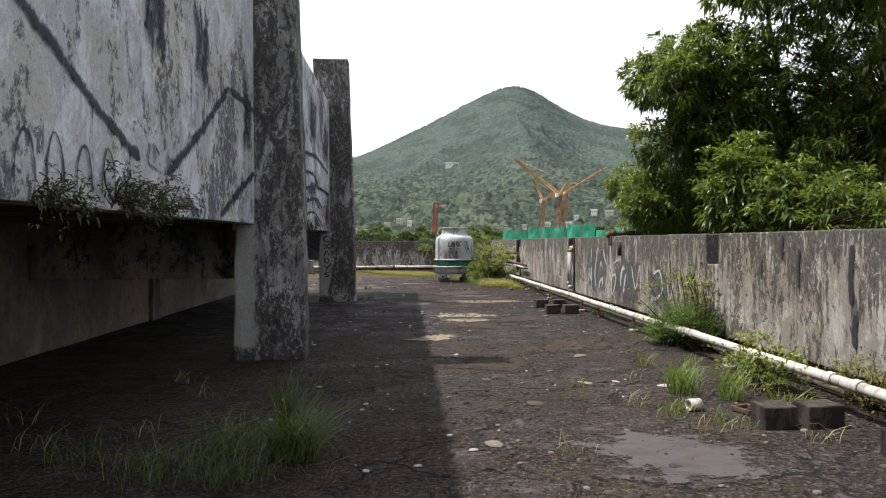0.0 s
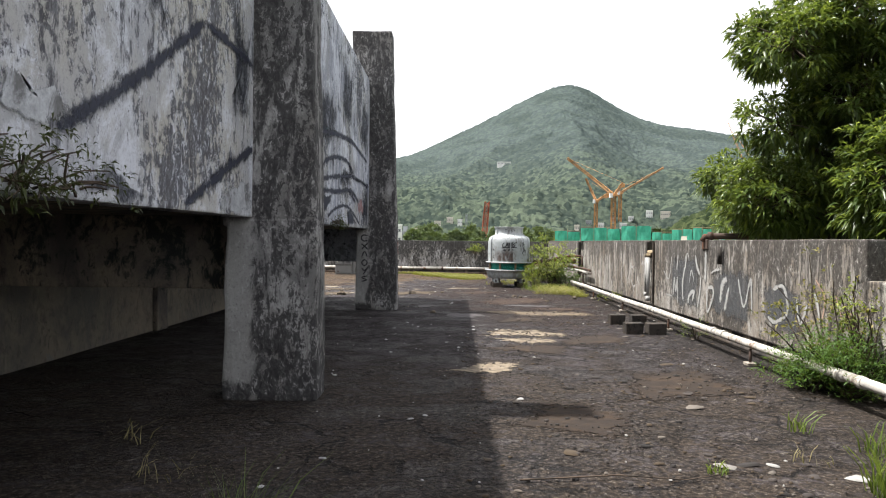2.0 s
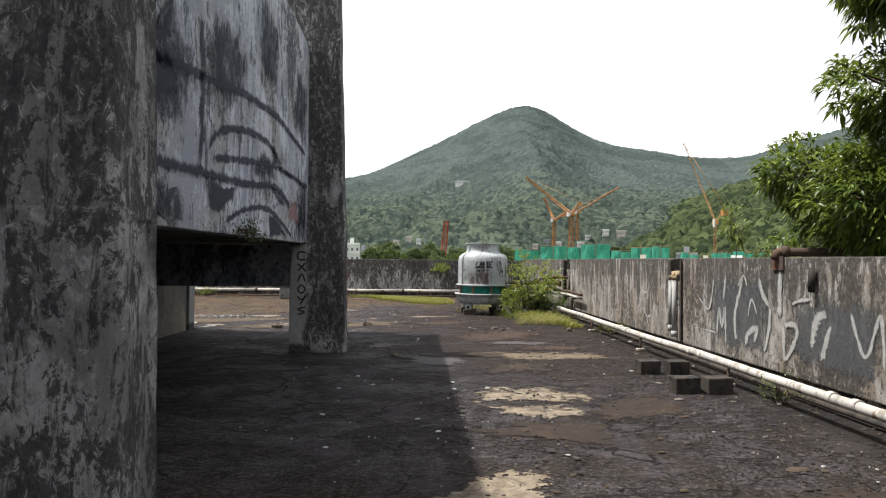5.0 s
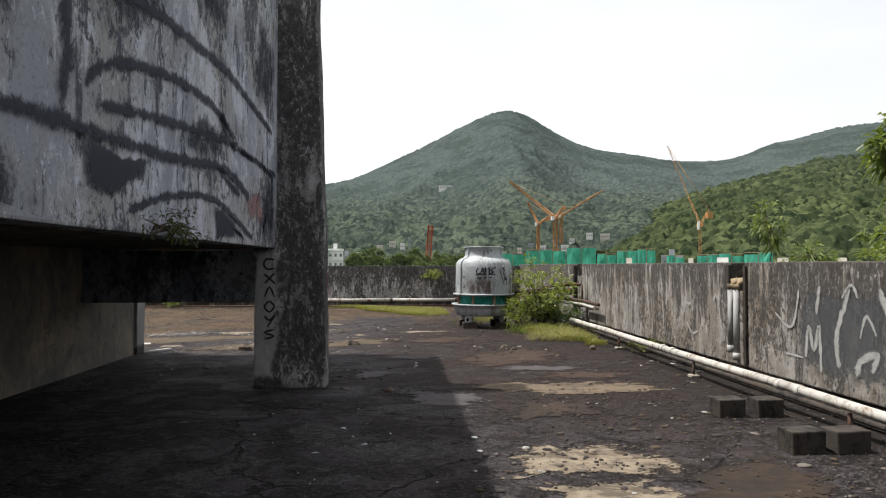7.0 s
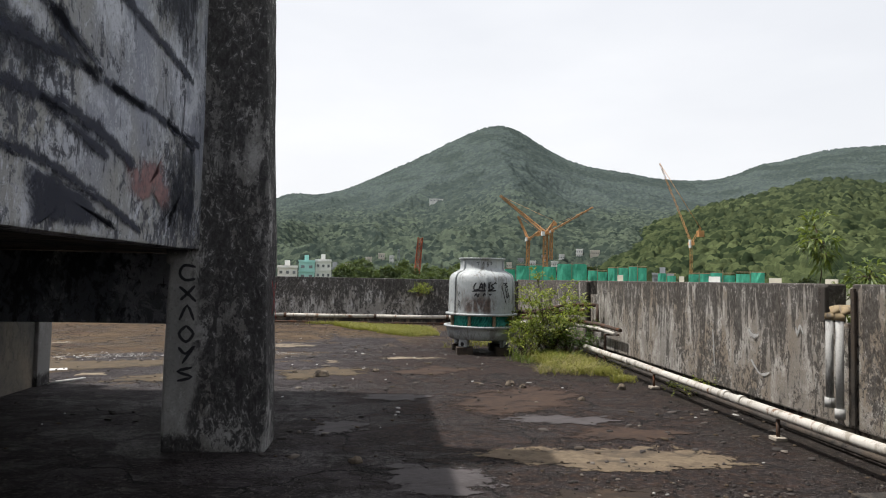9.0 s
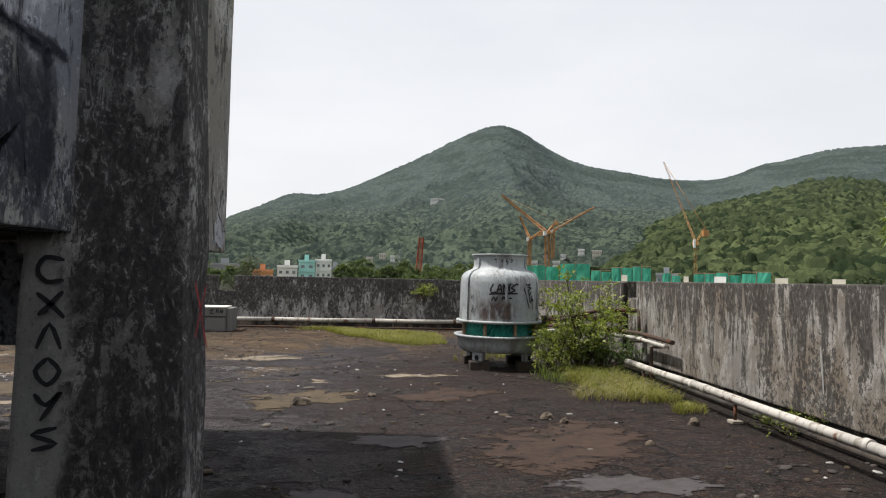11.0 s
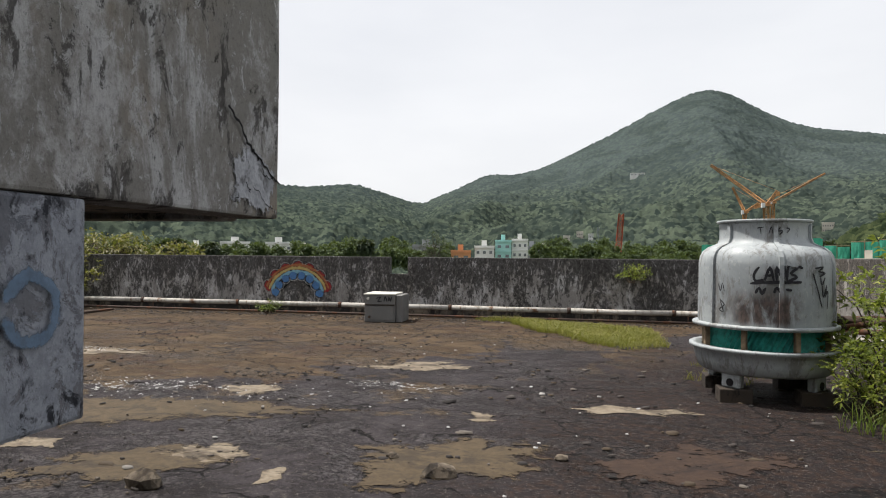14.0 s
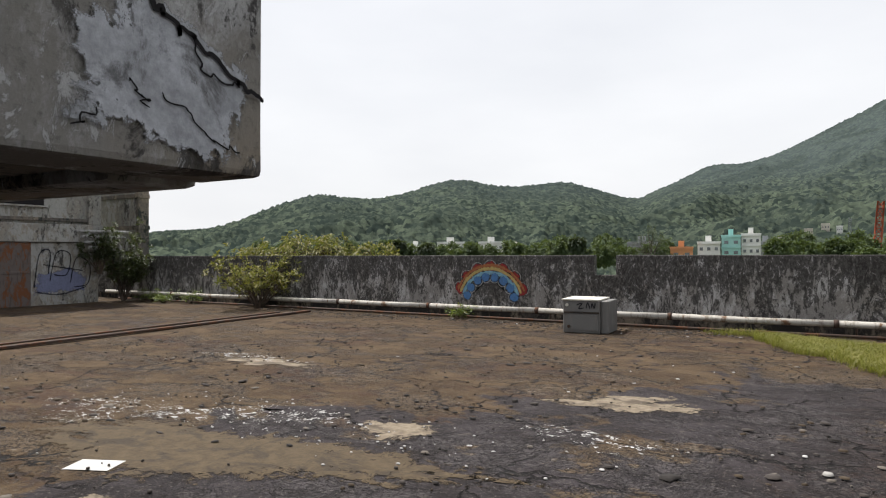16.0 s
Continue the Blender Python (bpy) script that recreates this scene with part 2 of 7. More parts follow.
def floor_material():
    """Bitumen roof: dark sheets with cracks and laps, brown algae where water stands, worn coat, grit."""
    n = Nodes("roof_bitumen")
    flatpos = n.scaled((1, 1, 0))
    big = n.noise(0.32, flatpos, 4, 0.6, 0.5)
    mid = n.noise(1.5, n.scaled((1.0, 1.15, 0)), 10, 0.74, 0.5)
    band = n.noise(0.95, n.scaled((0.8, 1.25, 0)), 10, 0.72, 0.4)
    worn_ = n.noise(3.0, n.scaled((1.0, 1.1, 0), shift=(7, 3, 0)), 10, 0.76, 0.5)
    fine = n.noise(10.0, flatpos, 8, 0.76)
    pits = n.noise(26.0, flatpos, 4, 0.7)
    grit = n.noise(80.0, flatpos, 2, 0.7)
    x, y = n.axis(0), n.axis(1)
    rough_part = n.step(n.calc("ADD", y, n.calc("MULTIPLY", n.calc("SUBTRACT", band, 0.5), 16.0)), 18.5, 15.5)
    c = n.mix(n.step(mid, 0.40, 0.60), (0.025, 0.0218, 0.0235), (0.050, 0.0435, 0.047))
    c = n.mix(n.calc("MULTIPLY", n.step(mid, 0.52, 0.47), n.calc("MULTIPLY", rough_part, 0.85)), c, (0.017, 0.0142, 0.0138))
    c = n.mix(n.step(band, 0.52, 0.545, 0.0, 0.7), c, (0.074, 0.064, 0.066))
    c = n.mix(n.step(n.noise(5.5, flatpos, 10, 0.82, 0.3), 0.535, 0.57, 0.0, 0.65), c, (0.018, 0.015, 0.015))
    c = n.mix(n.step(n.noise(9.0, n.scaled((1, 1, 0), shift=(5, 1, 0)), 9, 0.84, 0.3), 0.555, 0.60, 0.0, 0.6), c, (0.085, 0.074, 0.071))
    c = n.mix(n.calc("MULTIPLY", n.step(worn_, 0.525, 0.55), n.calc("ADD", 0.5, n.calc("MULTIPLY", rough_part, 0.3))), c, (0.018, 0.014, 0.013))
    c = n.mix(n.step(n.calc("ADD", n.calc("MULTIPLY", worn_, 0.5), n.calc("MULTIPLY", fine, 0.5)), 0.44, 0.41, 0.0, 0.7), c, (0.092, 0.079, 0.071))
    # brown algae over the north-west half, where the water stands
    wob = n.calc("ADD", n.calc("MULTIPLY", n.calc("SUBTRACT", big, 0.5), 13.0), n.calc("ADD", n.calc("MULTIPLY", n.calc("SUBTRACT", band, 0.5), 8.0), n.calc("MULTIPLY", n.calc("SUBTRACT", fine, 0.5), 1.2)))
    side = n.calc("ADD", n.calc("SUBTRACT", n.calc("MULTIPLY", y, 0.85), n.calc("MULTIPLY", x, 0.95)), wob)
    brown = n.step(side, 21.9, 22.25)
    bc = n.mix(n.step(mid, 0.36, 0.64), (0.062, 0.040, 0.022), (0.116, 0.080, 0.045))
    bc = n.mix(n.step(n.noise(0.7, n.scaled((0.7, 1.6, 0), shift=(2, 9, 0)), 9, 0.75, 0.6), 0.52, 0.58, 0.0, 0.65), bc, (0.058, 0.032, 0.021))
    bc = n.mix(n.step(pits, 0.52, 0.66, 0.0, 0.5), bc, (0.030, 0.021, 0.015))
    bc = n.mix(n.step(n.calc("ADD", n.calc("MULTIPLY", worn_, 0.6), n.calc("MULTIPLY", big, 0.4)), 0.555, 0.575, 0.0, 0.8), bc, (0.046, 0.034, 0.030))
    bc = n.mix(n.step(n.calc("ADD", n.calc("MULTIPLY", fine, 0.6), n.calc("MULTIPLY", band, 0.4)), 0.565, 0.60, 0.0, 0.6), bc, (0.24, 0.20, 0.15))
    c = n.mix(n.calc("MULTIPLY", brown, 0.93), c, bc)
    # damp rust-brown ground round the cooling tower
    rx = n.calc("SUBTRACT", x, 2.0)
    ry = n.calc("SUBTRACT", y, 20.2)
    rr = n.calc("SQRT", n.calc("ADD", n.calc("MULTIPLY", n.calc("MULTIPLY", rx, rx), 1.8), n.calc("MULTIPLY", n.calc("MULTIPLY", ry, ry), 0.3)))
    damp = n.step(n.calc("ADD", rr, n.calc("MULTIPLY", n.calc("SUBTRACT", worn_, 0.5), 6.0)), 4.6, 2.7)
    c = n.mix(n.calc("MULTIPLY", damp, 0.8), c, n.mix(n.step(fine, 0.45, 0.6), (0.014, 0.010, 0.0095), (0.040, 0.022, 0.014)))
    # darker strip of floor towards the east parapet
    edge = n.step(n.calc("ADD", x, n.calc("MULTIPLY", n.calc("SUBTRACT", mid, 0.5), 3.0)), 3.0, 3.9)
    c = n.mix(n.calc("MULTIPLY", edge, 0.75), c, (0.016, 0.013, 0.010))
    # soil and broken coat among the flakes in the south-east
    soil = n.calc("MULTIPLY", n.step(n.calc("ADD", y, n.calc("MULTIPLY", mid, 8.0)), 15.5, 12.5), n.step(n.calc("ADD", n.calc("MULTIPLY", fine, 0.6), n.calc("MULTIPLY", worn_, 0.4)), 0.44, 0.49))
    c = n.mix(n.calc("MULTIPLY", soil, 0.85), c, n.mix(n.step(pits, 0.4, 0.6), (0.015, 0.012, 0.010), (0.058, 0.044, 0.032)))
    # cracks in three sizes
    warp = n.t.nodes.new("ShaderNodeVectorMath")
    warp.operation = "ADD"
    nz = n.t.nodes.new("ShaderNodeTexNoise")
    nz.inputs["Scale"].default_value = 1.8
    nz.inputs["Detail"].default_value = 6
    n.put(nz.inputs["Vector"], flatpos)
    n.put(warp.inputs[0], flatpos)
    n.put(warp.inputs[1], nz.outputs["Color"])
    crack1 = n.cells(0.6, warp.outputs[0], "DISTANCE_TO_EDGE")
    crack2 = n.cells(4.0, warp.outputs[0], "DISTANCE_TO_EDGE")
    crack3 = n.cells(17.0, warp.outputs[0], "DISTANCE_TO_EDGE")
    k1 = n.calc("MULTIPLY", n.step(crack1, 0.016, 0.005), n.step(mid, 0.42, 0.52))
    k2 = n.calc("MULTIPLY", n.step(crack2, 0.04, 0.010), n.calc("MULTIPLY", n.step(worn_, 0.50, 0.57), n.calc("ADD", 0.25, n.calc("MULTIPLY", rough_part, 0.75))))
    k3 = n.calc("MULTIPLY", n.step(crack3, 0.10, 0.03), n.step(band, 0.46, 0.56))
    kk = n.calc("MAXIMUM", k1, n.calc("MAXIMUM", n.calc("MULTIPLY", k2, 0.8), n.calc("MULTIPLY", k3, 0.85)))
    c = n.mix(kk, c, (0.008, 0.007, 0.007))
    c = n.mix(n.step(grit, 0.3, 0.7, 0.0, 0.55), c, n.mix(0.6, c, (0.008, 0.007, 0.007)))
    c = n.mix(n.step(n.calc("MULTIPLY", grit, pits), 0.31, 0.37, 0.0, 0.85), c, n.mix(0.6, c, (0.20, 0.18, 0.16)))
    n.bump(n.calc("ADD", n.calc("SUBTRACT", n.calc("MULTIPLY", fine, 1.2), n.calc("MULTIPLY", kk, 1.2)), n.calc("ADD", n.calc("MULTIPLY", pits, 0.6), n.calc("MULTIPLY", grit, 0.4))), 0.9, 0.016)
    return n.done(c, n.step(band, 0.48, 0.56, 0.92, 0.7), 0, 0.14)


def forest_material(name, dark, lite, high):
    """Woods seen from afar: every crown its own green, stands of darker trees, haze painted grey-green into the upper
    slopes.
    """
    n = Nodes(name)
    a = n.noise(0.24, None, 6, 0.78)
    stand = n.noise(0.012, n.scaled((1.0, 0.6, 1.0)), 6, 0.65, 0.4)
    crown = n.cells(0.17, n.scaled((1, 1, 1.4)), "F1", "Color")
    sep = n.t.nodes.new("ShaderNodeSeparateColor")
    n.put(sep.inputs[0], crown)
    c = n.mix(n.step(n.calc("ADD", n.calc("MULTIPLY", sep.outputs[0], 0.55), n.calc("MULTIPLY", a, 0.45)), 0.25, 0.75), dark, lite)
    # shade of the gaps between crowns, mixed in dark by noise
    c = n.mix(n.step(a, 0.48, 0.62, 0.0, 0.6), c, dark)
    # distance haze put into the colour, more of it higher up
    haze_at = n.calc("ADD", n.axis(2), n.calc("MULTIPLY", n.calc("SUBTRACT", stand, 0.5), 160.0))
    c = n.mix(n.step(haze_at, 25.0, 150.0, 0.0, 0.6), c, high)
    c = n.mix(n.step(stand, 0.44, 0.60, 0.0, 0.45), c, dark)
    n.bump(n.calc("ADD", n.noise(0.30, None, 5, 0.75), n.calc("MULTIPLY", a, 0.6)), 0.5, 2.5)
    return n.done(c, 1.0, 0, 0.0)


M_FLOOR = floor_material()
M_PANEL = weathered("panel_paint", (0.37, 0.38, 0.42), (0.62, 0.64, 0.70), (0.042, 0.042, 0.053), 0.545, 0.550, 0.553, warm=(0.42, 0.40, 0.35), shift=1.3, size=1.15, flow=0.38)
M_PANEL_BLUE = weathered("panel_graffiti", (0.29, 0.305, 0.36), (0.60, 0.62, 0.69), (0.030, 0.032, 0.044), 0.540, 0.545, 0.548, warm=(0.34, 0.335, 0.31), shift=5.7, size=1.1, flow=0.38)
M_COLUMN = weathered("column_mould", (0.165, 0.162, 0.162), (0.36, 0.355, 0.35), (0.020, 0.019, 0.021), 0.498, 0.487, 0.570, warm=(0.16, 0.15, 0.14), shift=3.1, clean_x=-1.72, size=1.15, flow=0.42)
M_EAST = weathered("parapet_east", (0.19, 0.178, 0.163), (0.35, 0.335, 0.31), (0.024, 0.021, 0.019), 0.540, 0.532, 0.578, warm=(0.18, 0.145, 0.108), shift=11.0, top=1.49, size=1.35, flow=0.28)
M_NORTH = weathered("parapet_north", (0.23, 0.22, 0.21), (0.44, 0.435, 0.43), (0.013, 0.012, 0.012), 0.52, 0.508, 0.58, warm=(0.20, 0.185, 0.165), shift=17.0, top=1.44, size=1.25, flow=0.6)
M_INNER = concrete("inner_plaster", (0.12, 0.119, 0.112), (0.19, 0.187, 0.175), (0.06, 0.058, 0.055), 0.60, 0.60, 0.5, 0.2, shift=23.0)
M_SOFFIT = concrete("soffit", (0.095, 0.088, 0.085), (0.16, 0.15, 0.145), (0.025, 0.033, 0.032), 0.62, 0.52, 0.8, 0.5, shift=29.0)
M_GUTTER = concrete("gutter_base", (0.06, 0.055, 0.05), (0.14, 0.13, 0.12), (0.02, 0.019, 0.018), 0.64, 0.48, 0.4, 0.7, shift=31.0)
# albedo lowered so that the plaster carries the stair house's shade
M_BLOCK_WALL = concrete("far_plaster", (0.25, 0.25, 0.235), (0.36, 0.36, 0.34), (0.045, 0.042, 0.04), 0.52, 0.55, 0.3, 0.25, shift=37.0)
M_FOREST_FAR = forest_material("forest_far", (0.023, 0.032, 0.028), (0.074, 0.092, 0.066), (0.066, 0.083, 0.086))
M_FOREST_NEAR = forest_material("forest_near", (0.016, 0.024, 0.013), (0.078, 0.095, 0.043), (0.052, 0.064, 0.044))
M_GROUND = plain("low_ground", (0.09, 0.11, 0.06), 0.95, 0.4, 0.05)

# ---- helpers for building ----
def finish(name, bm, material, smooth=False):
    me = bpy.data.meshes.new(name)
    bm.normal_update()
    bm.to_mesh(me)
    bm.free()
    me.materials.append(material)
    if smooth:
        me.polygons.foreach_set("use_smooth", [True] * len(me.polygons))
    return new(name, me)


def part(name, bm, material, parent, label="", smooth=False):
    ob = finish(name, bm, material, smooth)
    ob.parent = parent
    if label:
        ob["label"] = label
    return ob


def thing(name, bm, material, label, category, group="", kind="", smooth=False):
    return tagged(finish(name, bm, material, smooth), label, category, group, kind)


def holder(name, place, label, category, group="", kind="", rz=0.0):
    ob = new(name)
    ob.matrix_basis = pose(*place, 0, 0, rz)
    ob.empty_display_size = 0.1
    return tagged(ob, label, category, group, kind)


def add_box(bm, x0, x1, y0, y1, z0, z1, bevel=0.0, m=None, segments=1):
    r = bmesh.ops.create_cube(bm, size=1.0)
    vs = r["verts"]
    bmesh.ops.scale(bm, verts=vs, vec=(x1 - x0, y1 - y0, z1 - z0))
    bmesh.ops.translate(bm, verts=vs, vec=((x0 + x1) / 2, (y0 + y1) / 2, (z0 + z1) / 2))
    if m is not None:
        bmesh.ops.transform(bm, matrix=m, verts=vs)
    if bevel:
        es = list({e for v in vs for e in v.link_edges})
        bmesh.ops.bevel(bm, geom=es, offset=bevel, segments=segments, affect="EDGES", profile=0.6)
    return bm


def box(x0, x1, y0, y1, z0, z1, bevel=0.0, m=None, segments=1):
    return add_box(bmesh.new(), x0, x1, y0, y1, z0, z1, bevel, m, segments)


def cut(bm, axis, lo, hi, step):
    """Slices a mesh across an axis at even steps."""
    k = lo + step
    no = Vector((axis == 0, axis == 1, axis == 2))
    while k < hi - step * 0.4:
        bmesh.ops.bisect_plane(bm, geom=bm.verts[:] + bm.edges[:] + bm.faces[:], plane_co=no * k, plane_no=no)
        k += step
    return bm


def worn(bm, amount=0.012, scale=1.6, fine=0.004):
    """Moves the vertices of a concrete mesh a little, as worn casting does."""
    for v in bm.verts:
        d = noise.noise_vector(v.co * scale) * amount + noise.noise_vector(v.co * 9.0) * fine
        v.co += d
    return bm


def slab(x0, x1, y0, y1, z0, z1, step=0.4, bevel=0.02, amount=0.012, fine=0.004):
    """A cast concrete piece with chipped, rounded edges."""
    bm = box(x0, x1, y0, y1, z0, z1, bevel, None, 2)
    for a, lo, hi in ((0, x0, x1), (1, y0, y1), (2, z0, z1)):
        if hi - lo > step * 1.5:
            cut(bm, a, lo, hi, step)
    return worn(bm, amount, 1.6, fine)


def add_tube(bm, pts, r, sides=12, caps=True, r_end=None):
    """A round bar along points."""
    pts = [Vector(p) for p in pts]
    rings = []
    up = Vector((0, 0, 1))
    for i, p in enumerate(pts):
        d = (pts[min(i + 1, len(pts) - 1)] - pts[max(i - 1, 0)]).normalized()
        a = d.cross(up if abs(d.z) < 0.9 else Vector((1, 0, 0))).normalized()
        b = d.cross(a)
        rad = r if r_end is None else r + (r_end - r) * i / (len(pts) - 1)
        rings.append([bm.verts.new(p + (a * math.cos(t) + b * math.sin(t)) * rad) for t in (2 * math.pi * k / sides for k in range(sides))])
    for q, w in zip(rings, rings[1:]):
        for k in range(sides):
            f = bm.faces.new((q[k], q[(k + 1) % sides], w[(k + 1) % sides], w[k]))
            f.smooth = True
    if caps:
        bm.faces.new(rings[0])
        bm.faces.new(rings[-1][::-1])
    return bm


def tube(pts, r, sides=12, caps=True, r_end=None):
    bm = add_tube(bmesh.new(), pts, r, sides, caps, r_end)
    bmesh.ops.recalc_face_normals(bm, faces=bm.faces[:])
    return bm


def turned(profile, sides=48, close=True):
    """A turned body from (radius, height) pairs."""
    bm = bmesh.new()
    rings = [[bm.verts.new((r * math.cos(2 * math.pi * k / sides), r * math.sin(2 * math.pi * k / sides), z)) for k in range(sides)] for r, z in profile]
    for a, b in zip(rings, rings[1:]):
        for k in range(sides):
            bm.faces.new((a[k], a[(k + 1) % sides], b[(k + 1) % sides], b[k])).smooth = True
    if close:
        bm.faces.new(rings[0][::-1])
        bm.faces.new(rings[-1])
    return bm


def from_arrays(name, verts, faces, material, smooth=False):
    """A mesh from computed arrays of vertices and equal-sided faces."""
    verts, faces = np.asarray(verts, np.float32), np.asarray(faces, np.int32)
    me = bpy.data.meshes.new(name)
    me.vertices.add(len(verts))
    me.vertices.foreach_set("co", verts.ravel())
    k = faces.shape[1]
    me.loops.add(faces.size)
    me.loops.foreach_set("vertex_index", faces.ravel())
    me.polygons.add(len(faces))
    me.polygons.foreach_set("loop_start", np.arange(0, faces.size, k, dtype=np.int32))
    me.polygons.foreach_set("loop_total", np.full(len(faces), k, np.int32))
    if smooth:
        me.polygons.foreach_set("use_smooth", np.ones(len(faces), bool))
    me.update(calc_edges=True)
    me.materials.append(material)
    return new(name, me)


# ---- the roof: floor, parapets ----
X_WALL = -1.70          # east face of the raised block
X_EAST = 4.15           # inner face of the east parapet
Y_NORTH = 31.4          # inner face of the north parapet
X_WEST = -20.6          # east face of the stair house at the far end
TOP = 1.49


def floor_z(x, y):
    """Height of the uneven roof floor."""
    return noise.noise(Vector((x * 0.8, y * 0.8, 0.3))) * 0.006 + noise.noise(Vector((x * 0.22, y * 0.22, 4.0))) * 0.008 - 0.010


def roof_floor():
    xs = np.arange(-24.0, 4.61, 0.2)
    ys = np.arange(-9.0, 31.81, 0.2)
    gx, gy = np.meshgrid(xs, ys, indexing="ij")
    z = np.array([[floor_z(x, y) for y in ys] for x in xs])
    v = np.stack([gx, gy, z], -1).reshape(-1, 3)
    nx, ny = len(xs), len(ys)
    i = (np.arange(nx - 1)[:, None] * ny + np.arange(ny - 1)[None, :]).ravel()
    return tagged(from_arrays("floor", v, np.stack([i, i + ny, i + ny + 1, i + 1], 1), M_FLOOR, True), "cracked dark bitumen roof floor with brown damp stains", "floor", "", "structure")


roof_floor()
thing("roof_slab", box(-24.3, 4.62, -9.3, 31.9, -0.6, -0.05), M_GUTTER, "concrete roof slab under the bitumen", "slab", "", "structure")
thing("building_below", box(-24.0, 4.5, -9.0, 31.7, -14.0, -0.6), M_BLOCK_WALL, "plastered walls of the building below the roof", "building", "", "structure")


def parapet(name, along_y, face, lo, hi, gaps, top, thick, material, label):
    """A parapet with notches cut down from its top (start, end, bottom of the notch)."""
    bm = bmesh.new()
    runs, at = [], lo
    for a, b, low in gaps:
        runs += [(at, a, top), (a, b, low)]
        at = b
    runs.append((at, hi, top))
    for a, b, t in runs:
        q = (face, face + thick, a, b) if along_y else (a, b, face, face + thick)
        piece = slab(*q, 0.16, t, 0.3, 0.018, 0.004, 0.0015)
        me = bpy.data.meshes.new("tmp")
        piece.to_mesh(me)
        piece.free()
        bm.from_mesh(me)
        bpy.data.meshes.remove(me)
    ob = thing(name, bm, material, label, "parapet", "", "structure")
    return ob


parapet("wall_east", True, X_EAST, -9.0, Y_NORTH + 0.2, [(8.66, 9.0, 1.08), (15.93, 16.27, 1.12), (23.32, 23.75, 1.2)], TOP, 0.2, M_EAST, "weathered grey concrete parapet with mould streaks and notches")
parapet("wall_north", False, Y_NORTH, -24.0, X_EAST, [(-4.94, -4.47, 1.02)], 1.44, 0.2, M_NORTH, "black-stained concrete parapet with flaking paint")
thing("gutter_east", slab(X_EAST + 0.03, X_EAST + 0.2, -9.0, Y_NORTH, -0.02, 0.16, 0.6), M_GUTTER, "dark recessed base under the east parapet", "base", "", "structure")
thing("gutter_north", slab(-24.0, X_EAST, Y_NORTH + 0.03, Y_NORTH + 0.2, -0.02, 0.16, 0.6), M_GUTTER, "dark recessed base under the north parapet", "base", "", "structure")
thing("wall_south", slab(-24.0, X_EAST, -9.2, -9.0, -0.02, 1.49, 0.8), M_EAST, "grey concrete parapet at the back of the roof", "parapet", "", "structure")

# ---- the raised block on columns ----
Y_END = 18.88


def bottom(y):
    """Height of the block's lower edge."""
    return 1.53 + (y + 6.0) / 24.8 * 0.14


def block_wall(name, y0, y1, label, material):
    bm = slab(X_WALL - 0.22, X_WALL, y0, y1, 1.55, 4.68, 0.25, 0.016, 0.004, 0.0015)
    for v in bm.verts:
        if v.co.z < 1.75:
            v.co.z += bottom(v.co.y) - 1.55
    return thing(name, bm, material, label, "wall", "", "structure")


block_wall("wall_block_1", -6.0, 8.22, "flaking pale painted concrete wall with old dark strokes", M_PANEL)
block_wall("wall_block_2", 8.60, 15.82, "pale painted concrete wall covered with faded dark graffiti", M_PANEL_BLUE)
M_PANEL_END = weathered("panel_end", (0.22, 0.21, 0.195), (0.50, 0.50, 0.505), (0.034, 0.031, 0.030), 0.545, 0.538, 0.562, warm=(0.27, 0.22, 0.16), shift=43.5, size=0.8, flow=0.9)
block_wall("wall_block_3", 16.18, Y_END, "stained brown and grey concrete wall with a crack", M_PANEL_END)
thing("wall_block_north", slab(-8.0, X_WALL - 0.222, Y_END - 0.25, Y_END - 0.004, 1.66, 4.68, 0.6), M_PANEL_END, "stained concrete end wall of the raised block", "wall", "", "structure")
thing("wall_block_south", slab(-8.0, X_WALL - 0.222, -6.0, -5.75, 1.56, 4.68, 0.8), M_PANEL_END, "stained concrete end wall of the raised block", "wall", "", "structure")
thing("wall_block_west", slab(-8.0, -7.78, -5.75, Y_END - 0.25, 1.6, 4.68, 0.8), M_PANEL_END, "stained concrete rear wall of the raised block", "wall", "", "structure")


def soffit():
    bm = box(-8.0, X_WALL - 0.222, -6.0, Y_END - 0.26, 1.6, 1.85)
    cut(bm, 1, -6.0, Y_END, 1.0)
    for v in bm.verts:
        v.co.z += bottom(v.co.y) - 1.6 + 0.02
    return thing("ceiling", bm, M_SOFFIT, "dark mottled concrete underside of the raised block", "ceiling", "", "structure")


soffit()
thing("roof_block", box(-7.9, X_WALL - 0.1, -5.9, Y_END - 0.1, 4.2, 4.4), M_SOFFIT, "concrete roof of the raised block", "roof", "", "structure")


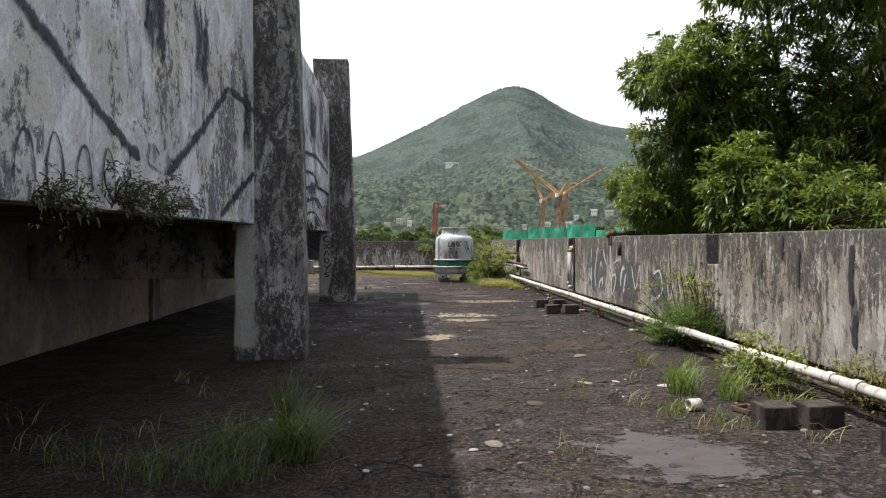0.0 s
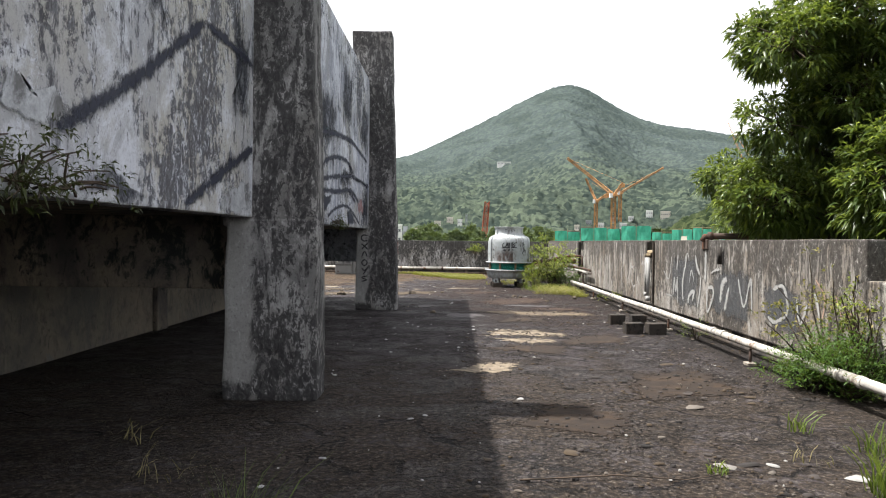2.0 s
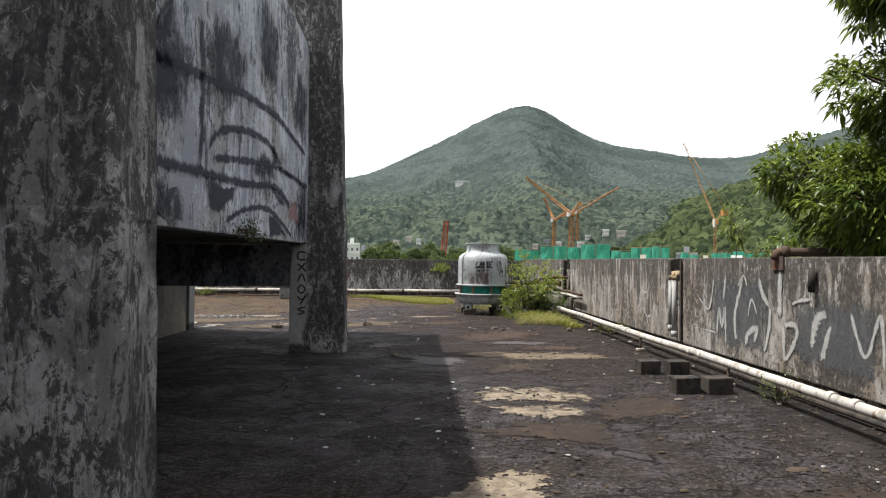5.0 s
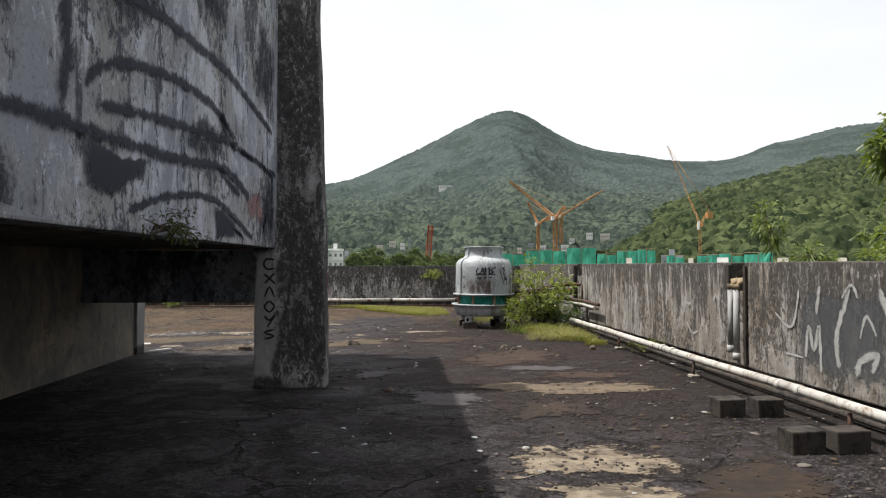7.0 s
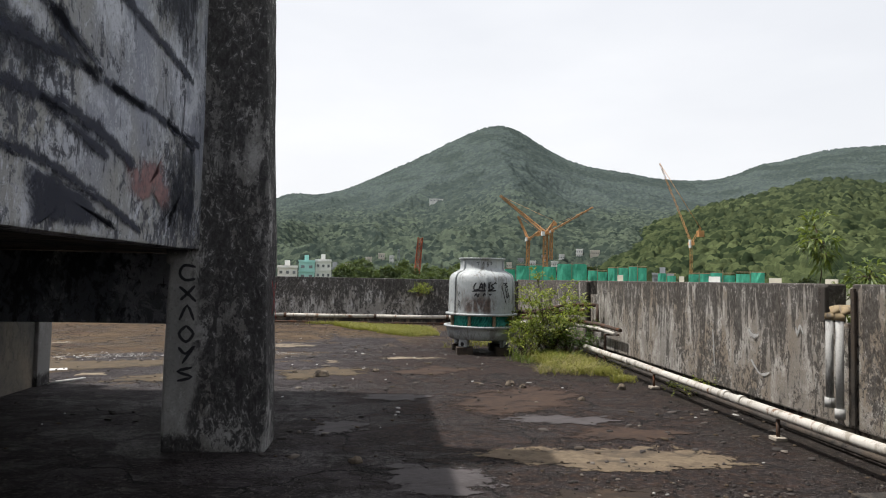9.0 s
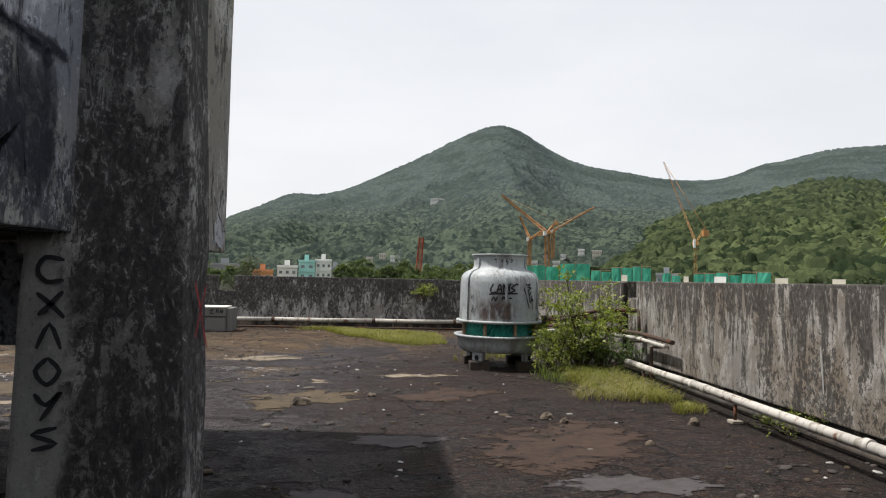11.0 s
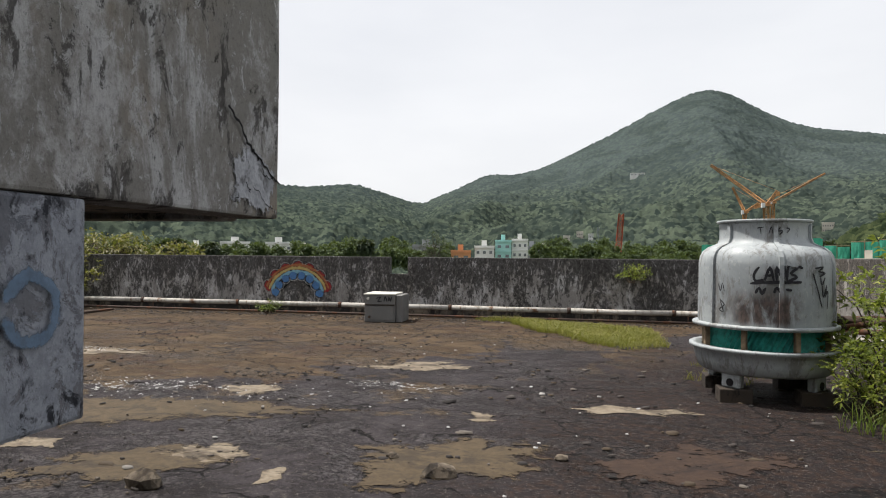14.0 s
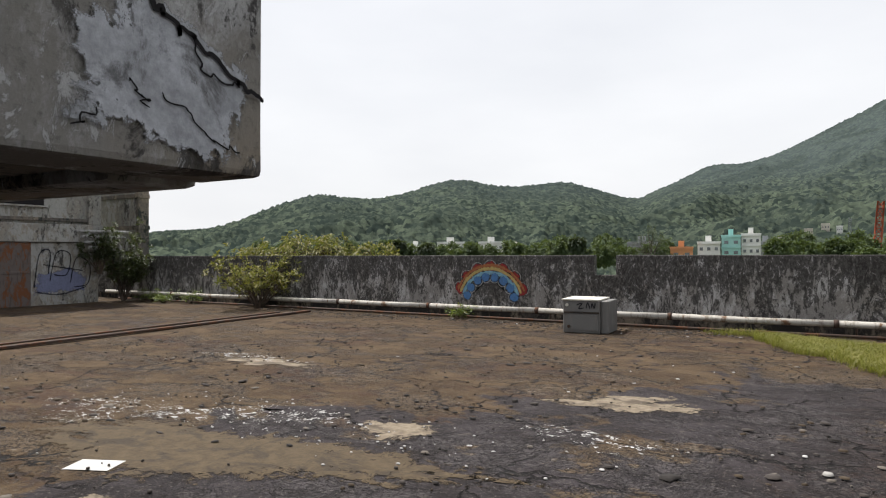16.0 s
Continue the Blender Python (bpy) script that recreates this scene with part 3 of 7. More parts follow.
def column(y0, label):
    """A tall column, its lean fitted to the camera's view: a wider foot up to the block's lower edge, the shaft above.
    """
    col = holder("column", (-1.5, y0 + 0.2, 0.0), label, "column", "columns of the raised block", "structure")
    inv = Matrix.Translation((1.5, -y0 - 0.2, 0))
    foot = slab(-1.96, -1.115, y0 - 0.004, y0 + 0.404, -0.02, 1.61, 0.2, 0.03, 0.02, 0.008)
    for v in foot.verts:
        k = v.co.z / 1.57
        v.co.x += (0.03 if v.co.x < -1.5 else -0.02) * k
    bmesh.ops.transform(foot, matrix=inv, verts=foot.verts[:])
    part("column_foot", foot, M_COLUMN, col, "patchy plastered foot of the column")
    shaft = slab(-1.97, -1.13, y0, y0 + 0.4, 1.53, 5.7, 0.25, 0.035, 0.016, 0.005)
    for v in shaft.verts:
        k = (v.co.z - 1.57) / 4.1
        v.co.x -= (0.11 if v.co.x < -1.5 else 0.13) * k
    bmesh.ops.transform(shaft, matrix=inv, verts=shaft.verts[:])
    part("shaft", shaft, M_COLUMN, col, "black moulded concrete shaft")
    return col


column(8.2, "square concrete column blackened by mould, pale foot")
column(15.8, "square concrete column with a red cross on its side")
column(0.6 - 7.6, "square concrete column blackened by mould")
M_BEAM = concrete("beam_flaking", (0.14, 0.155, 0.185), (0.36, 0.38, 0.425), (0.032, 0.034, 0.042), 0.515, 0.52, 0.9, 0.9, size=1.7, shift=47.0, warm=(0.22, 0.22, 0.24))


def beam(y0, end, m, label):
    return thing("beam", slab(-4.55, end, y0, y0 + 0.42, 0.94, 1.66, 0.3, 0.015, 0.006), m, label, "beam", "beams under the block", "structure")


# shade under the block is painted in by the darker soffit material
beam(8.63, -1.78, M_SOFFIT, "concrete cross beam under the raised block, darkened for shade")
beam(17.12, X_WALL - 0.005, M_BEAM, "concrete cross beam with blue paint on its end")
thing("wall_inner", slab(-4.8, -4.55, -6.0, 18.9, -0.02, 1.72, 0.5, 0.01, 0.008), M_INNER, "dark grey plaster wall under the raised block", "wall", "", "structure")
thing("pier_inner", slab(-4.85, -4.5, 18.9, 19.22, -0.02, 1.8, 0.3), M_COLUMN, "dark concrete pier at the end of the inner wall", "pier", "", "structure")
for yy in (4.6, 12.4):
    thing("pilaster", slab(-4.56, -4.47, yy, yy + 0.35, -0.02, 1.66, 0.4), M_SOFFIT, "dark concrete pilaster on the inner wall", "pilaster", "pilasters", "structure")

# ---- land beyond the roof ----
thing("ground", box(-4000, 4000, -3000, 4500, -14.5, -14.0), M_GROUND, "low green valley ground", "ground", "", "structure")
RIDGE = (0.74, 0.23, 0.34, 2.49, -0.52, 1.62, 1.15, 3.02, 3.41, 3.07, 4.82, 3.58, 4.55, 2.69, 4.45, 4.71, 6.35, 7.96, 9.81, 6.82, 6.38, 5.56, 5.91, 7.22, 6.87, 7.6, 2.82, 5.73, 2.21, 3.44)
SPUR = (-0.28, 3.68, 4.51, 6.02, 4.01, 4.56, 1.63, 1.76)


def ridge_angle(az):
    knolls = 0.45 * np.exp(-((az + 8.4) / 1.7) ** 2) + 0.35 * np.exp(-((az - 30.8) / 1.6) ** 2) - 0.3 * np.exp(-((az + 14.3) / 1.2) ** 2) + 0.35 * np.exp(-((az + 42.0) / 2.0) ** 2)
    return knolls + sum(w * np.exp(-((az - (-80 + 5 * k)) / 4.2) ** 2) for k, w in enumerate(RIDGE))


def spur_angle(az):
    return sum(w * np.exp(-((az - (15 + 7 * k)) / 6.0) ** 2) for k, w in enumerate(SPUR)) * (1 / (1 + np.exp(-(az - 15.5) / 0.9)))


def ridge_far(az):
    return 900 + 650 / (1 + np.exp(-(az + 14) / 7.0))


def hash01(a, b, k):
    s = np.sin(a * 127.1 + b * 311.7 + k * 74.7) * 43758.5453
    return s - np.floor(s)


def canopy(x, y, size):
    """Rounded tree crowns as a height over the plan; the grid is turned and bent so that no rows show."""
    u = (0.83 * x + 0.56 * y) + size * 0.9 * np.sin(y / (size * 3.1) + 1.7 * np.sin(x / (size * 4.7)))
    v = (0.83 * y - 0.56 * x) + size * 0.9 * np.sin(x / (size * 2.7) + 1.3 * np.sin(y / (size * 5.3)))
    gx, gy = np.floor(u / size), np.floor(v / size)
    best = np.zeros_like(u)
    for dx in (-1, 0, 1):
        for dy in (-1, 0, 1):
            cx, cy = gx + dx, gy + dy
            px = (cx + hash01(cx, cy, 1)) * size
            py = (cy + hash01(cx, cy, 2)) * size
            r = size * (0.45 + 0.5 * hash01(cx, cy, 3))
            d2 = ((u - px) ** 2 + (v - py) ** 2) / r ** 2
            best = np.maximum(best, np.sqrt(np.clip(1 - d2, 0, 1)) * (0.35 + 0.95 * hash01(cx, cy, 4)))
    return best


def value_noise(x, y, k):
    """Smooth noise over the plan, 0 to 1."""
    gx, gy = np.floor(x), np.floor(y)
    fx, fy = x - gx, y - gy
    fx, fy = fx * fx * (3 - 2 * fx), fy * fy * (3 - 2 * fy)
    a, b = hash01(gx, gy, k), hash01(gx + 1, gy, k)
    c, d = hash01(gx, gy + 1, k), hash01(gx + 1, gy + 1, k)
    return (a + (b - a) * fx) * (1 - fy) + (c + (d - c) * fx) * fy


def ravines(az, r, k):
    """Spurs and gullies that run down a slope, -1 to 0.3."""
    x, y = np.sin(np.radians(az)) * r, np.cos(np.radians(az)) * r
    wob = value_noise(x / 140.0, y / 140.0, k + 1)
    a = 1 - np.abs(2 * value_noise(x / 120.0 + wob * 0.9, y / 330.0, k) - 1)
    b = 1 - np.abs(2 * value_noise(x / 52.0 + wob, y / 120.0, k + 2) - 1)
    return 0.95 * a + 0.35 * b - 1.0


def main_height(az, r):
    far = ridge_far(az)
    u = np.clip((r - 230) / (far - 230), 0, 1.6)
    top = np.tan(np.radians(ridge_angle(az) - 0.06)) * far + 1.46 - 4.0
    up = np.where(u <= 1, u ** 1.35, 1 - (u - 1) * 1.1)
    return -13 + (top + 13) * up + ravines(az, r, 11) * 46.0 * np.clip(u * 3, 0, 1) * np.clip((1 - u) * 1.6, 0, 1)


def spur_height(az, r):
    far = 640.0
    u = np.clip((r - 210) / (far - 210), 0, 1.7)
    top = np.tan(np.radians(spur_angle(az))) * far + 1.46 - 5.0
    up = np.where(u <= 1, u ** 1.12, 1 - (u - 1) * 0.9)
    return -13.3 + (top + 13) * up + ravines(az, r, 23) * 17.0 * np.clip(u * 3, 0, 1) * np.clip((1 - u) * 2, 0, 1)


def hill(name, height, az0, az1, daz, r0, r1, nr, crown, tall, material, label):
    az = np.arange(az0, az1, daz)
    r = r0 + (r1 - r0) * np.linspace(0, 1, nr) ** 1.1
    A, R = np.meshgrid(az, r, indexing="ij")
    X, Y = np.sin(np.radians(A)) * R, 10.0 + np.cos(np.radians(A)) * R
    H = height(A, R)
    H = H + canopy(X, Y, crown) * tall + canopy(X + 31, Y - 17, crown * 0.55) * tall * 0.5
    n0, n1 = len(az), nr
    i = (np.arange(n0 - 1)[:, None] * n1 + np.arange(n1 - 1)[None, :]).ravel()
    f = np.stack([i, i + 1, i + n1 + 1, i + n1], 1)
    return tagged(from_arrays(name, np.stack([X, Y, H], -1).reshape(-1, 3), f, material, True), label, "hill", "", "structure")


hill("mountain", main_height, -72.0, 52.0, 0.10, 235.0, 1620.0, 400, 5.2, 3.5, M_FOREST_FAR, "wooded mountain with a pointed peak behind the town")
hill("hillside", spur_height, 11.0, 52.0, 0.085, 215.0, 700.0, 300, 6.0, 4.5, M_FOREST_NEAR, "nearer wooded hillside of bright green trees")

# ---- materials of the things ----
M_PIPE_W = metal("pipe_white", (0.44, 0.42, 0.385), (0.14, 0.075, 0.040), 0.59, 0.55, (0.22, 0.20, 0.165), 0.55)
M_PIPE_G = metal("pipe_grey", (0.33, 0.33, 0.32), (0.14, 0.065, 0.03), 0.62, 0.5, (0.10, 0.095, 0.09), 0.55)
M_RUST = metal("rusty_iron", (0.060, 0.040, 0.030), (0.105, 0.045, 0.022), 0.53, 0.8, (0.05, 0.035, 0.03), 0.55)
M_BRASS = metal("elbow_ochre", (0.24, 0.18, 0.10), (0.12, 0.06, 0.03), 0.58, 0.7)
M_TEAL = plain("teal_fill", (0.03, 0.24, 0.20), 0.5, 0.35, 14.0)
M_BLOCK = concrete("dark_block", (0.045, 0.040, 0.036), (0.10, 0.09, 0.08), (0.014, 0.013, 0.012), 0.60, 0.52, 0.6, 0.6, shift=51.0, warm=(0.06, 0.045, 0.033))
M_BOX = metal("cabinet_paint", (0.14, 0.14, 0.135), (0.13, 0.07, 0.04), 0.66, 0.55, (0.16, 0.15, 0.14), 0.54)
M_BOX_TOP = metal("cabinet_top", (0.58, 0.56, 0.50), (0.16, 0.09, 0.05), 0.68, 0.6, (0.30, 0.28, 0.24), 0.6)
M_INK = plain("black_spray", (0.022, 0.022, 0.026), 0.75, 0.3, 20)
M_MORTAR_FOOT = plain("mortar_foot", (0.28, 0.25, 0.21), 0.9, 0.3, 20)
M_WHITE = plain("white_sheet", (0.46, 0.455, 0.44), 0.6, 0.12, 6)
M_WOODPOST = plain("weathered_post", (0.19, 0.14, 0.09), 0.85, 0.35, 9)
M_BARK = concrete("bark", (0.085, 0.065, 0.05), (0.14, 0.12, 0.10), (0.03, 0.025, 0.02), 0.58, 0.52, 0.3, 0.4, shift=71.0, warm=(0.09, 0.06, 0.04))
M_LEAF = leafy("tree_leaves", (0.032, 0.058, 0.014), (0.105, 0.150, 0.030), 0.38, 0.36, (0.22, 0.27, 0.04))
M_LEAF_SHOOT = leafy("shoot_leaves", (0.05, 0.08, 0.02), (0.13, 0.17, 0.04), 0.4, 0.35, (0.22, 0.24, 0.05))
M_LEAF_BUSH = leafy("bush_leaves", (0.075, 0.105, 0.020), (0.22, 0.25, 0.045), 0.45, 0.45, (0.34, 0.35, 0.07))
M_LEAF_YELLOW = leafy("yellow_leaves", (0.06, 0.062, 0.014), (0.22, 0.18, 0.034), 0.5, 0.35)
M_CREEPER = leafy("creeper_leaves", (0.014, 0.024, 0.010), (0.042, 0.056, 0.020), 0.5, 0.2)
M_FERN = leafy("fern", (0.035, 0.085, 0.014), (0.085, 0.16, 0.028), 0.5, 0.35)
M_GRASS = leafy("green_grass", (0.07, 0.12, 0.02), (0.20, 0.25, 0.05), 0.55, 0.35)
M_GRASS_Y = leafy("yellow_grass", (0.12, 0.125, 0.018), (0.27, 0.24, 0.055), 0.55, 0.35)
M_STRAW = leafy("straw", (0.16, 0.13, 0.06), (0.34, 0.29, 0.16), 0.7, 0.2)
# darker copy of the green grass, the shade put into its colour
M_GRASS_SHADE = leafy("grass_dark_for_shade", (0.03, 0.055, 0.012), (0.10, 0.14, 0.03), 0.5, 0.3, (0.20, 0.19, 0.10))


def chips_material():
    n = Nodes("chips")
    r = n.island()
    c = n.mix(n.step(r, 0.0, 0.6), (0.014, 0.012, 0.011), (0.060, 0.050, 0.045))
    c = n.mix(n.step(r, 0.62, 0.66), c, (0.065, 0.046, 0.028))
    c = n.mix(n.step(r, 0.88, 0.90), c, (0.15, 0.13, 0.11))
    c = n.mix(n.step(r, 0.975, 0.98), c, (0.36, 0.35, 0.33))
    n.bump(n.noise(60, None, 3), 0.4, 0.004)
    return n.done(n.mix(n.noise(30, None, 3), c, n.mix(0.5, c, (0.02, 0.02, 0.02))), 0.9)


M_CHIPS = chips_material()


def see_through(n, mask):
    """Lets what lies beneath show where the mask is low."""
    clear = n.t.nodes.new("ShaderNodeBsdfTransparent")
    mixer = n.t.nodes.new("ShaderNodeMixShader")
    n.put(mixer.inputs[0], mask)
    n.t.links.new(clear.outputs[0], mixer.inputs[1])
    n.t.links.new(n.b.outputs[0], mixer.inputs[2])
    n.t.links.new(mixer.outputs[0], n.t.nodes["Material Output"].inputs["Surface"])


def edge_fade(n):
    a = n.t.nodes.new("ShaderNodeAttribute")
    a.attribute_name = "fade"
    return a.outputs["Fac"]


def paint(name, colour, worn_at=0.60, rough=0.8, soft=0.05, solid=0.9):
    """Old spray paint, thin and flaking, ragged at its edges: the wall shows through."""
    n = Nodes(name)
    a = n.noise(9.0, n.scaled((1, 1, 0.7)), 10, 0.82, 0.5)
    b = n.noise(25.0, None, 4, 0.7)
    c = n.mix(n.step(b, 0.3, 0.7, 0.0, 0.4), colour, (0.05, 0.05, 0.055))
    n.bump(n.noise(40, None, 3), 0.3, 0.004)
    n.done(c, rough, 0, 0.2)
    m = n.calc("ADD", n.calc("MULTIPLY", edge_fade(n), 0.42), n.calc("MULTIPLY", n.calc("SUBTRACT", worn_at, a), 1.1))
    see_through(n, n.calc("MULTIPLY", n.step(m, 0.12, 0.12 + soft * 3), solid))
    return n.m


def skin(name, light, dark, third, worn_at=0.62, rough=0.85):
    """A thin skin of mortar, lime or scum that frays out at its edges."""
    n = Nodes(name)
    a = n.noise(2.6, n.scaled((1, 1.5, 1)), 9, 0.74, 0.6)
    b = n.noise(9.0, None, 8, 0.75)
    g = n.noise(48.0, None, 3)
    c = n.mix(n.step(b, 0.35, 0.65), dark, light)
    c = n.mix(n.step(a, 0.48, 0.58, 0.0, 0.8), c, third)
    c = n.mix(n.step(g, 0.3, 0.7, 0.0, 0.35), c, n.mix(0.6, c, (0.02, 0.02, 0.02)))
    n.bump(n.calc("ADD", b, n.calc("MULTIPLY", g, 0.4)), 0.5, 0.01)
    n.done(c, rough, 0, 0.25)
    m = n.calc("ADD", edge_fade(n), n.calc("ADD", n.calc("MULTIPLY", n.calc("SUBTRACT", worn_at, a), 2.6), n.calc("MULTIPLY", n.calc("SUBTRACT", 0.5, b), 2.4)))
    see_through(n, n.step(m, 0.50, 0.66))
    return n.m


P_NAVY = paint("faded_navy", (0.028, 0.032, 0.052), 0.50, 0.8, 0.07, 0.85)
P_SLATE = paint("slate_paint", (0.080, 0.084, 0.088), 0.475, 0.8, 0.06, 0.75)
P_WHITE = paint("chalk_white", (0.40, 0.40, 0.385), 0.52)
P_RED = paint("faded_red", (0.27, 0.026, 0.028), 0.55)
P_PINK = paint("washed_pink", (0.34, 0.20, 0.20), 0.44, 0.8, 0.1)
P_BLUE = paint("mural_blue", (0.08, 0.20, 0.42), 0.53)
P_SKY = paint("mural_light_blue", (0.22, 0.42, 0.52), 0.52)
P_YELLOW = paint("mural_yellow", (0.50, 0.38, 0.14), 0.51)
P_ORANGE = paint("mural_orange", (0.36, 0.13, 0.05), 0.53)
M_MORTAR = skin("pale_mortar", (0.245, 0.205, 0.150), (0.135, 0.105, 0.073), (0.060, 0.046, 0.033), 0.525)
M_ALGAE = skin("olive_scum", (0.088, 0.064, 0.036), (0.056, 0.039, 0.021), (0.036, 0.027, 0.018), 0.555)
M_SMOOTH = skin("smooth_bitumen", (0.066, 0.058, 0.059), (0.050, 0.044, 0.045), (0.040, 0.034, 0.034), 0.56, 0.8)
M_TAN = skin("tan_screed", (0.150, 0.115, 0.075), (0.092, 0.068, 0.044), (0.050, 0.038, 0.027), 0.56)
M_SOIL = skin("damp_soil", (0.030, 0.021, 0.015), (0.017, 0.012, 0.009), (0.045, 0.029, 0.018), 0.50, 0.95)
M_RUST_SOIL = skin("rusty_soil", (0.052, 0.031, 0.020), (0.030, 0.018, 0.013), (0.018, 0.012, 0.010), 0.48, 0.95)
P_CRACK = plain("open_crack", (0.012, 0.011, 0.012), 0.95, 0.2, 30)
P_LIME = skin("lime_patch", (0.50, 0.515, 0.55), (0.33, 0.34, 0.36), (0.10, 0.098, 0.098), 0.51)


# ---- marks on walls ----
def ribbon(pts, width, ragged=0.25, seed=0):
    """A flat painted stroke through (u, v) points, its width uneven as a spray stroke's is. Returns pairs of edge points."""
    rnd = random.Random(seed)
    p = [Vector(q) for q in pts]
    fine = []
    for i in range(len(p) - 1):
        a, b = p[max(i - 1, 0)], p[min(i + 2, len(p) - 1)]
        steps = max(3, int((p[i + 1] - p[i]).length / max(0.04, width * 0.5)))
        for k in range(steps):
            t = k / steps
            fine.append(0.5 * (2 * p[i] + (p[i + 1] - a) * t + (2 * a - 5 * p[i] + 4 * p[i + 1] - b) * t * t + (3 * p[i] - a - 3 * p[i + 1] + b) * t ** 3))
    fine.append(p[-1])
    out = []
    for i, q in enumerate(fine):
        d = (fine[min(i + 1, len(fine) - 1)] - fine[max(i - 1, 0)])
        d = d.normalized() if d.length > 1e-6 else Vector((1, 0))
        side = Vector((-d.y, d.x))
        end = min(1.0, 0.55 + 0.45 * min(i, len(fine) - 1 - i))
        w = width / 2 * end
        out.append((q + side * w * (1 + rnd.uniform(-ragged, ragged)), q - side * w * (1 + rnd.uniform(-ragged, ragged))))
    return out


def faded(bm, name, values, material, parent):
    """Links a painted mesh with its edge fade, 1 inside and 0 at the rim."""
    ob = part(name, bm, material, parent)
    at_ = ob.data.attributes.new("fade", "FLOAT", "POINT")
    at_.data.foreach_set("value", values)
    return ob


def stroke(parent, place, pts, width, material, seed=0, name="stroke", ragged=0.25):
    bm = bmesh.new()
    prev, fade = None, []
    line = ribbon(pts, width * 1.2, ragged * 0.3, seed)
    for i, (a, b) in enumerate(line):
        c = (a + b) / 2
        cur = [bm.verts.new(place(*q)) for q in (a, c, b)]
        fade += [0.0, min(1.0, 0.3 + 0.5 * min(i, len(line) - 1 - i)), 0.0]
        if prev:
            for k in (0, 1):
                bm.faces.new((prev[k], prev[k + 1], cur[k + 1], cur[k]))
        prev = cur
    bmesh.ops.recalc_face_normals(bm, faces=bm.faces[:])
    return faded(bm, name, fade, material, parent)


def rings_of(outline, grow, seed, ragged):
    """Points along a closed outline, and the middle of it."""
    rnd = random.Random(seed)
    pts = []
    n = len(outline)
    mid = sum((Vector(q) for q in outline), Vector((0, 0))) / n
    for i in range(n):
        a, b = Vector(outline[i]), Vector(outline[(i + 1) % n])
        k = max(2, int((b - a).length / 0.12))
        for j in range(k):
            q = a.lerp(b, j / k) + Vector((rnd.gauss(0, ragged), rnd.gauss(0, ragged)))
            pts.append(mid + (q - mid) * grow)
    return mid, pts


def field(place, outline, seed, ragged=0.02, grow=1.12, steps=5):
    """A mesh of rings that shrink to the middle, with its fade."""
    mid, pts = rings_of(outline, grow, seed, ragged)
    bm = bmesh.new()
    rows, fade = [], []
    for s in range(steps):
        k = 1 - s / steps
        rows.append([bm.verts.new(place(*(mid + (q - mid) * k))) for q in pts])
        fade += [min(1.0, s / (steps - 1) * 1.6)] * len(pts)
    core = bm.verts.new(place(*mid))
    fade.append(1.0)
    m = len(pts)
    for a, b in zip(rows, rows[1:]):
        for i in range(m):
            bm.faces.new((a[i], a[(i + 1) % m], b[(i + 1) % m], b[i]))
    for i in range(m):
        bm.faces.new((rows[-1][i], rows[-1][(i + 1) % m], core))
    bmesh.ops.recalc_face_normals(bm, faces=bm.faces[:])
    return bm, fade


def blot(parent, place, outline, material, seed=0, ragged=0.02, name="patch"):
    """A painted field with a ragged outline."""
    bm, fade = field(place, outline, seed, ragged)
    return faded(bm, name, fade, material, parent)


def on_x(x):
    return lambda u, v: (x, u, v)


def on_y(y):
    return lambda u, v: (u, y, v)


def mark(name, label, category="graffiti"):
    return holder(name, (0, 0, 0), label, category, "", "structure")


WF = on_x(X_WALL + 0.009)
g = mark("graffiti_zigzag", "faded dark zigzag strokes sprayed on the pale wall")
stroke(g, WF, [(3.2, 2.66), (3.8, 2.40), (4.35, 2.14), (4.89, 1.95)], 0.11, P_NAVY, 1)
stroke(g, WF, [(5.37, 1.90), (5.97, 2.23), (6.56, 2.6), (7.08, 2.95)], 0.13, P_NAVY, 2)
stroke(g, WF, [(7.10, 2.95), (7.6, 2.95), (8.20, 2.93)], 0.11, P_NAVY, 3)
stroke(g, WF, [(6.73, 1.63), (7.38, 1.90), (8.2, 2.22)], 0.15, P_NAVY, 4)
stroke(g, WF, [(5.26, 3.6), (5.28, 3.13), (5.32, 2.68)], 0.17, P_NAVY, 5)
stroke(g, WF, [(3.4, 3.3), (3.5, 2.9), (3.6, 2.55)], 0.3, P_NAVY, 6)
blot(g, on_x(X_WALL + 0.012), [(4.95, 1.95), (5.3, 1.88), (5.55, 1.97), (5.42, 2.1), (5.2, 2.05), (5.05, 2.14)], P_LIME, 7, 0.015)
blot(g, on_x(X_WALL + 0.012), [(7.3, 1.60), (7.9, 1.62), (8.18, 1.65), (8.18, 1.95), (7.9, 1.86), (7.5, 1.80)], P_LIME, 8, 0.02)
for i, u in enumerate((3.55, 3.82, 4.12, 4.42)):
    stroke(g, WF, [(u - 0.09, 1.66), (u - 0.085, 1.80), (u - 0.03, 1.92 + 0.03 * (i % 2)), (u + 0.035, 1.91), (u + 0.07, 1.80), (u + 0.085, 1.67)], 0.03, P_NAVY, 20 + i)

g = mark("graffiti_arcs", "large faded navy graffiti arcs over flaking pale paint")
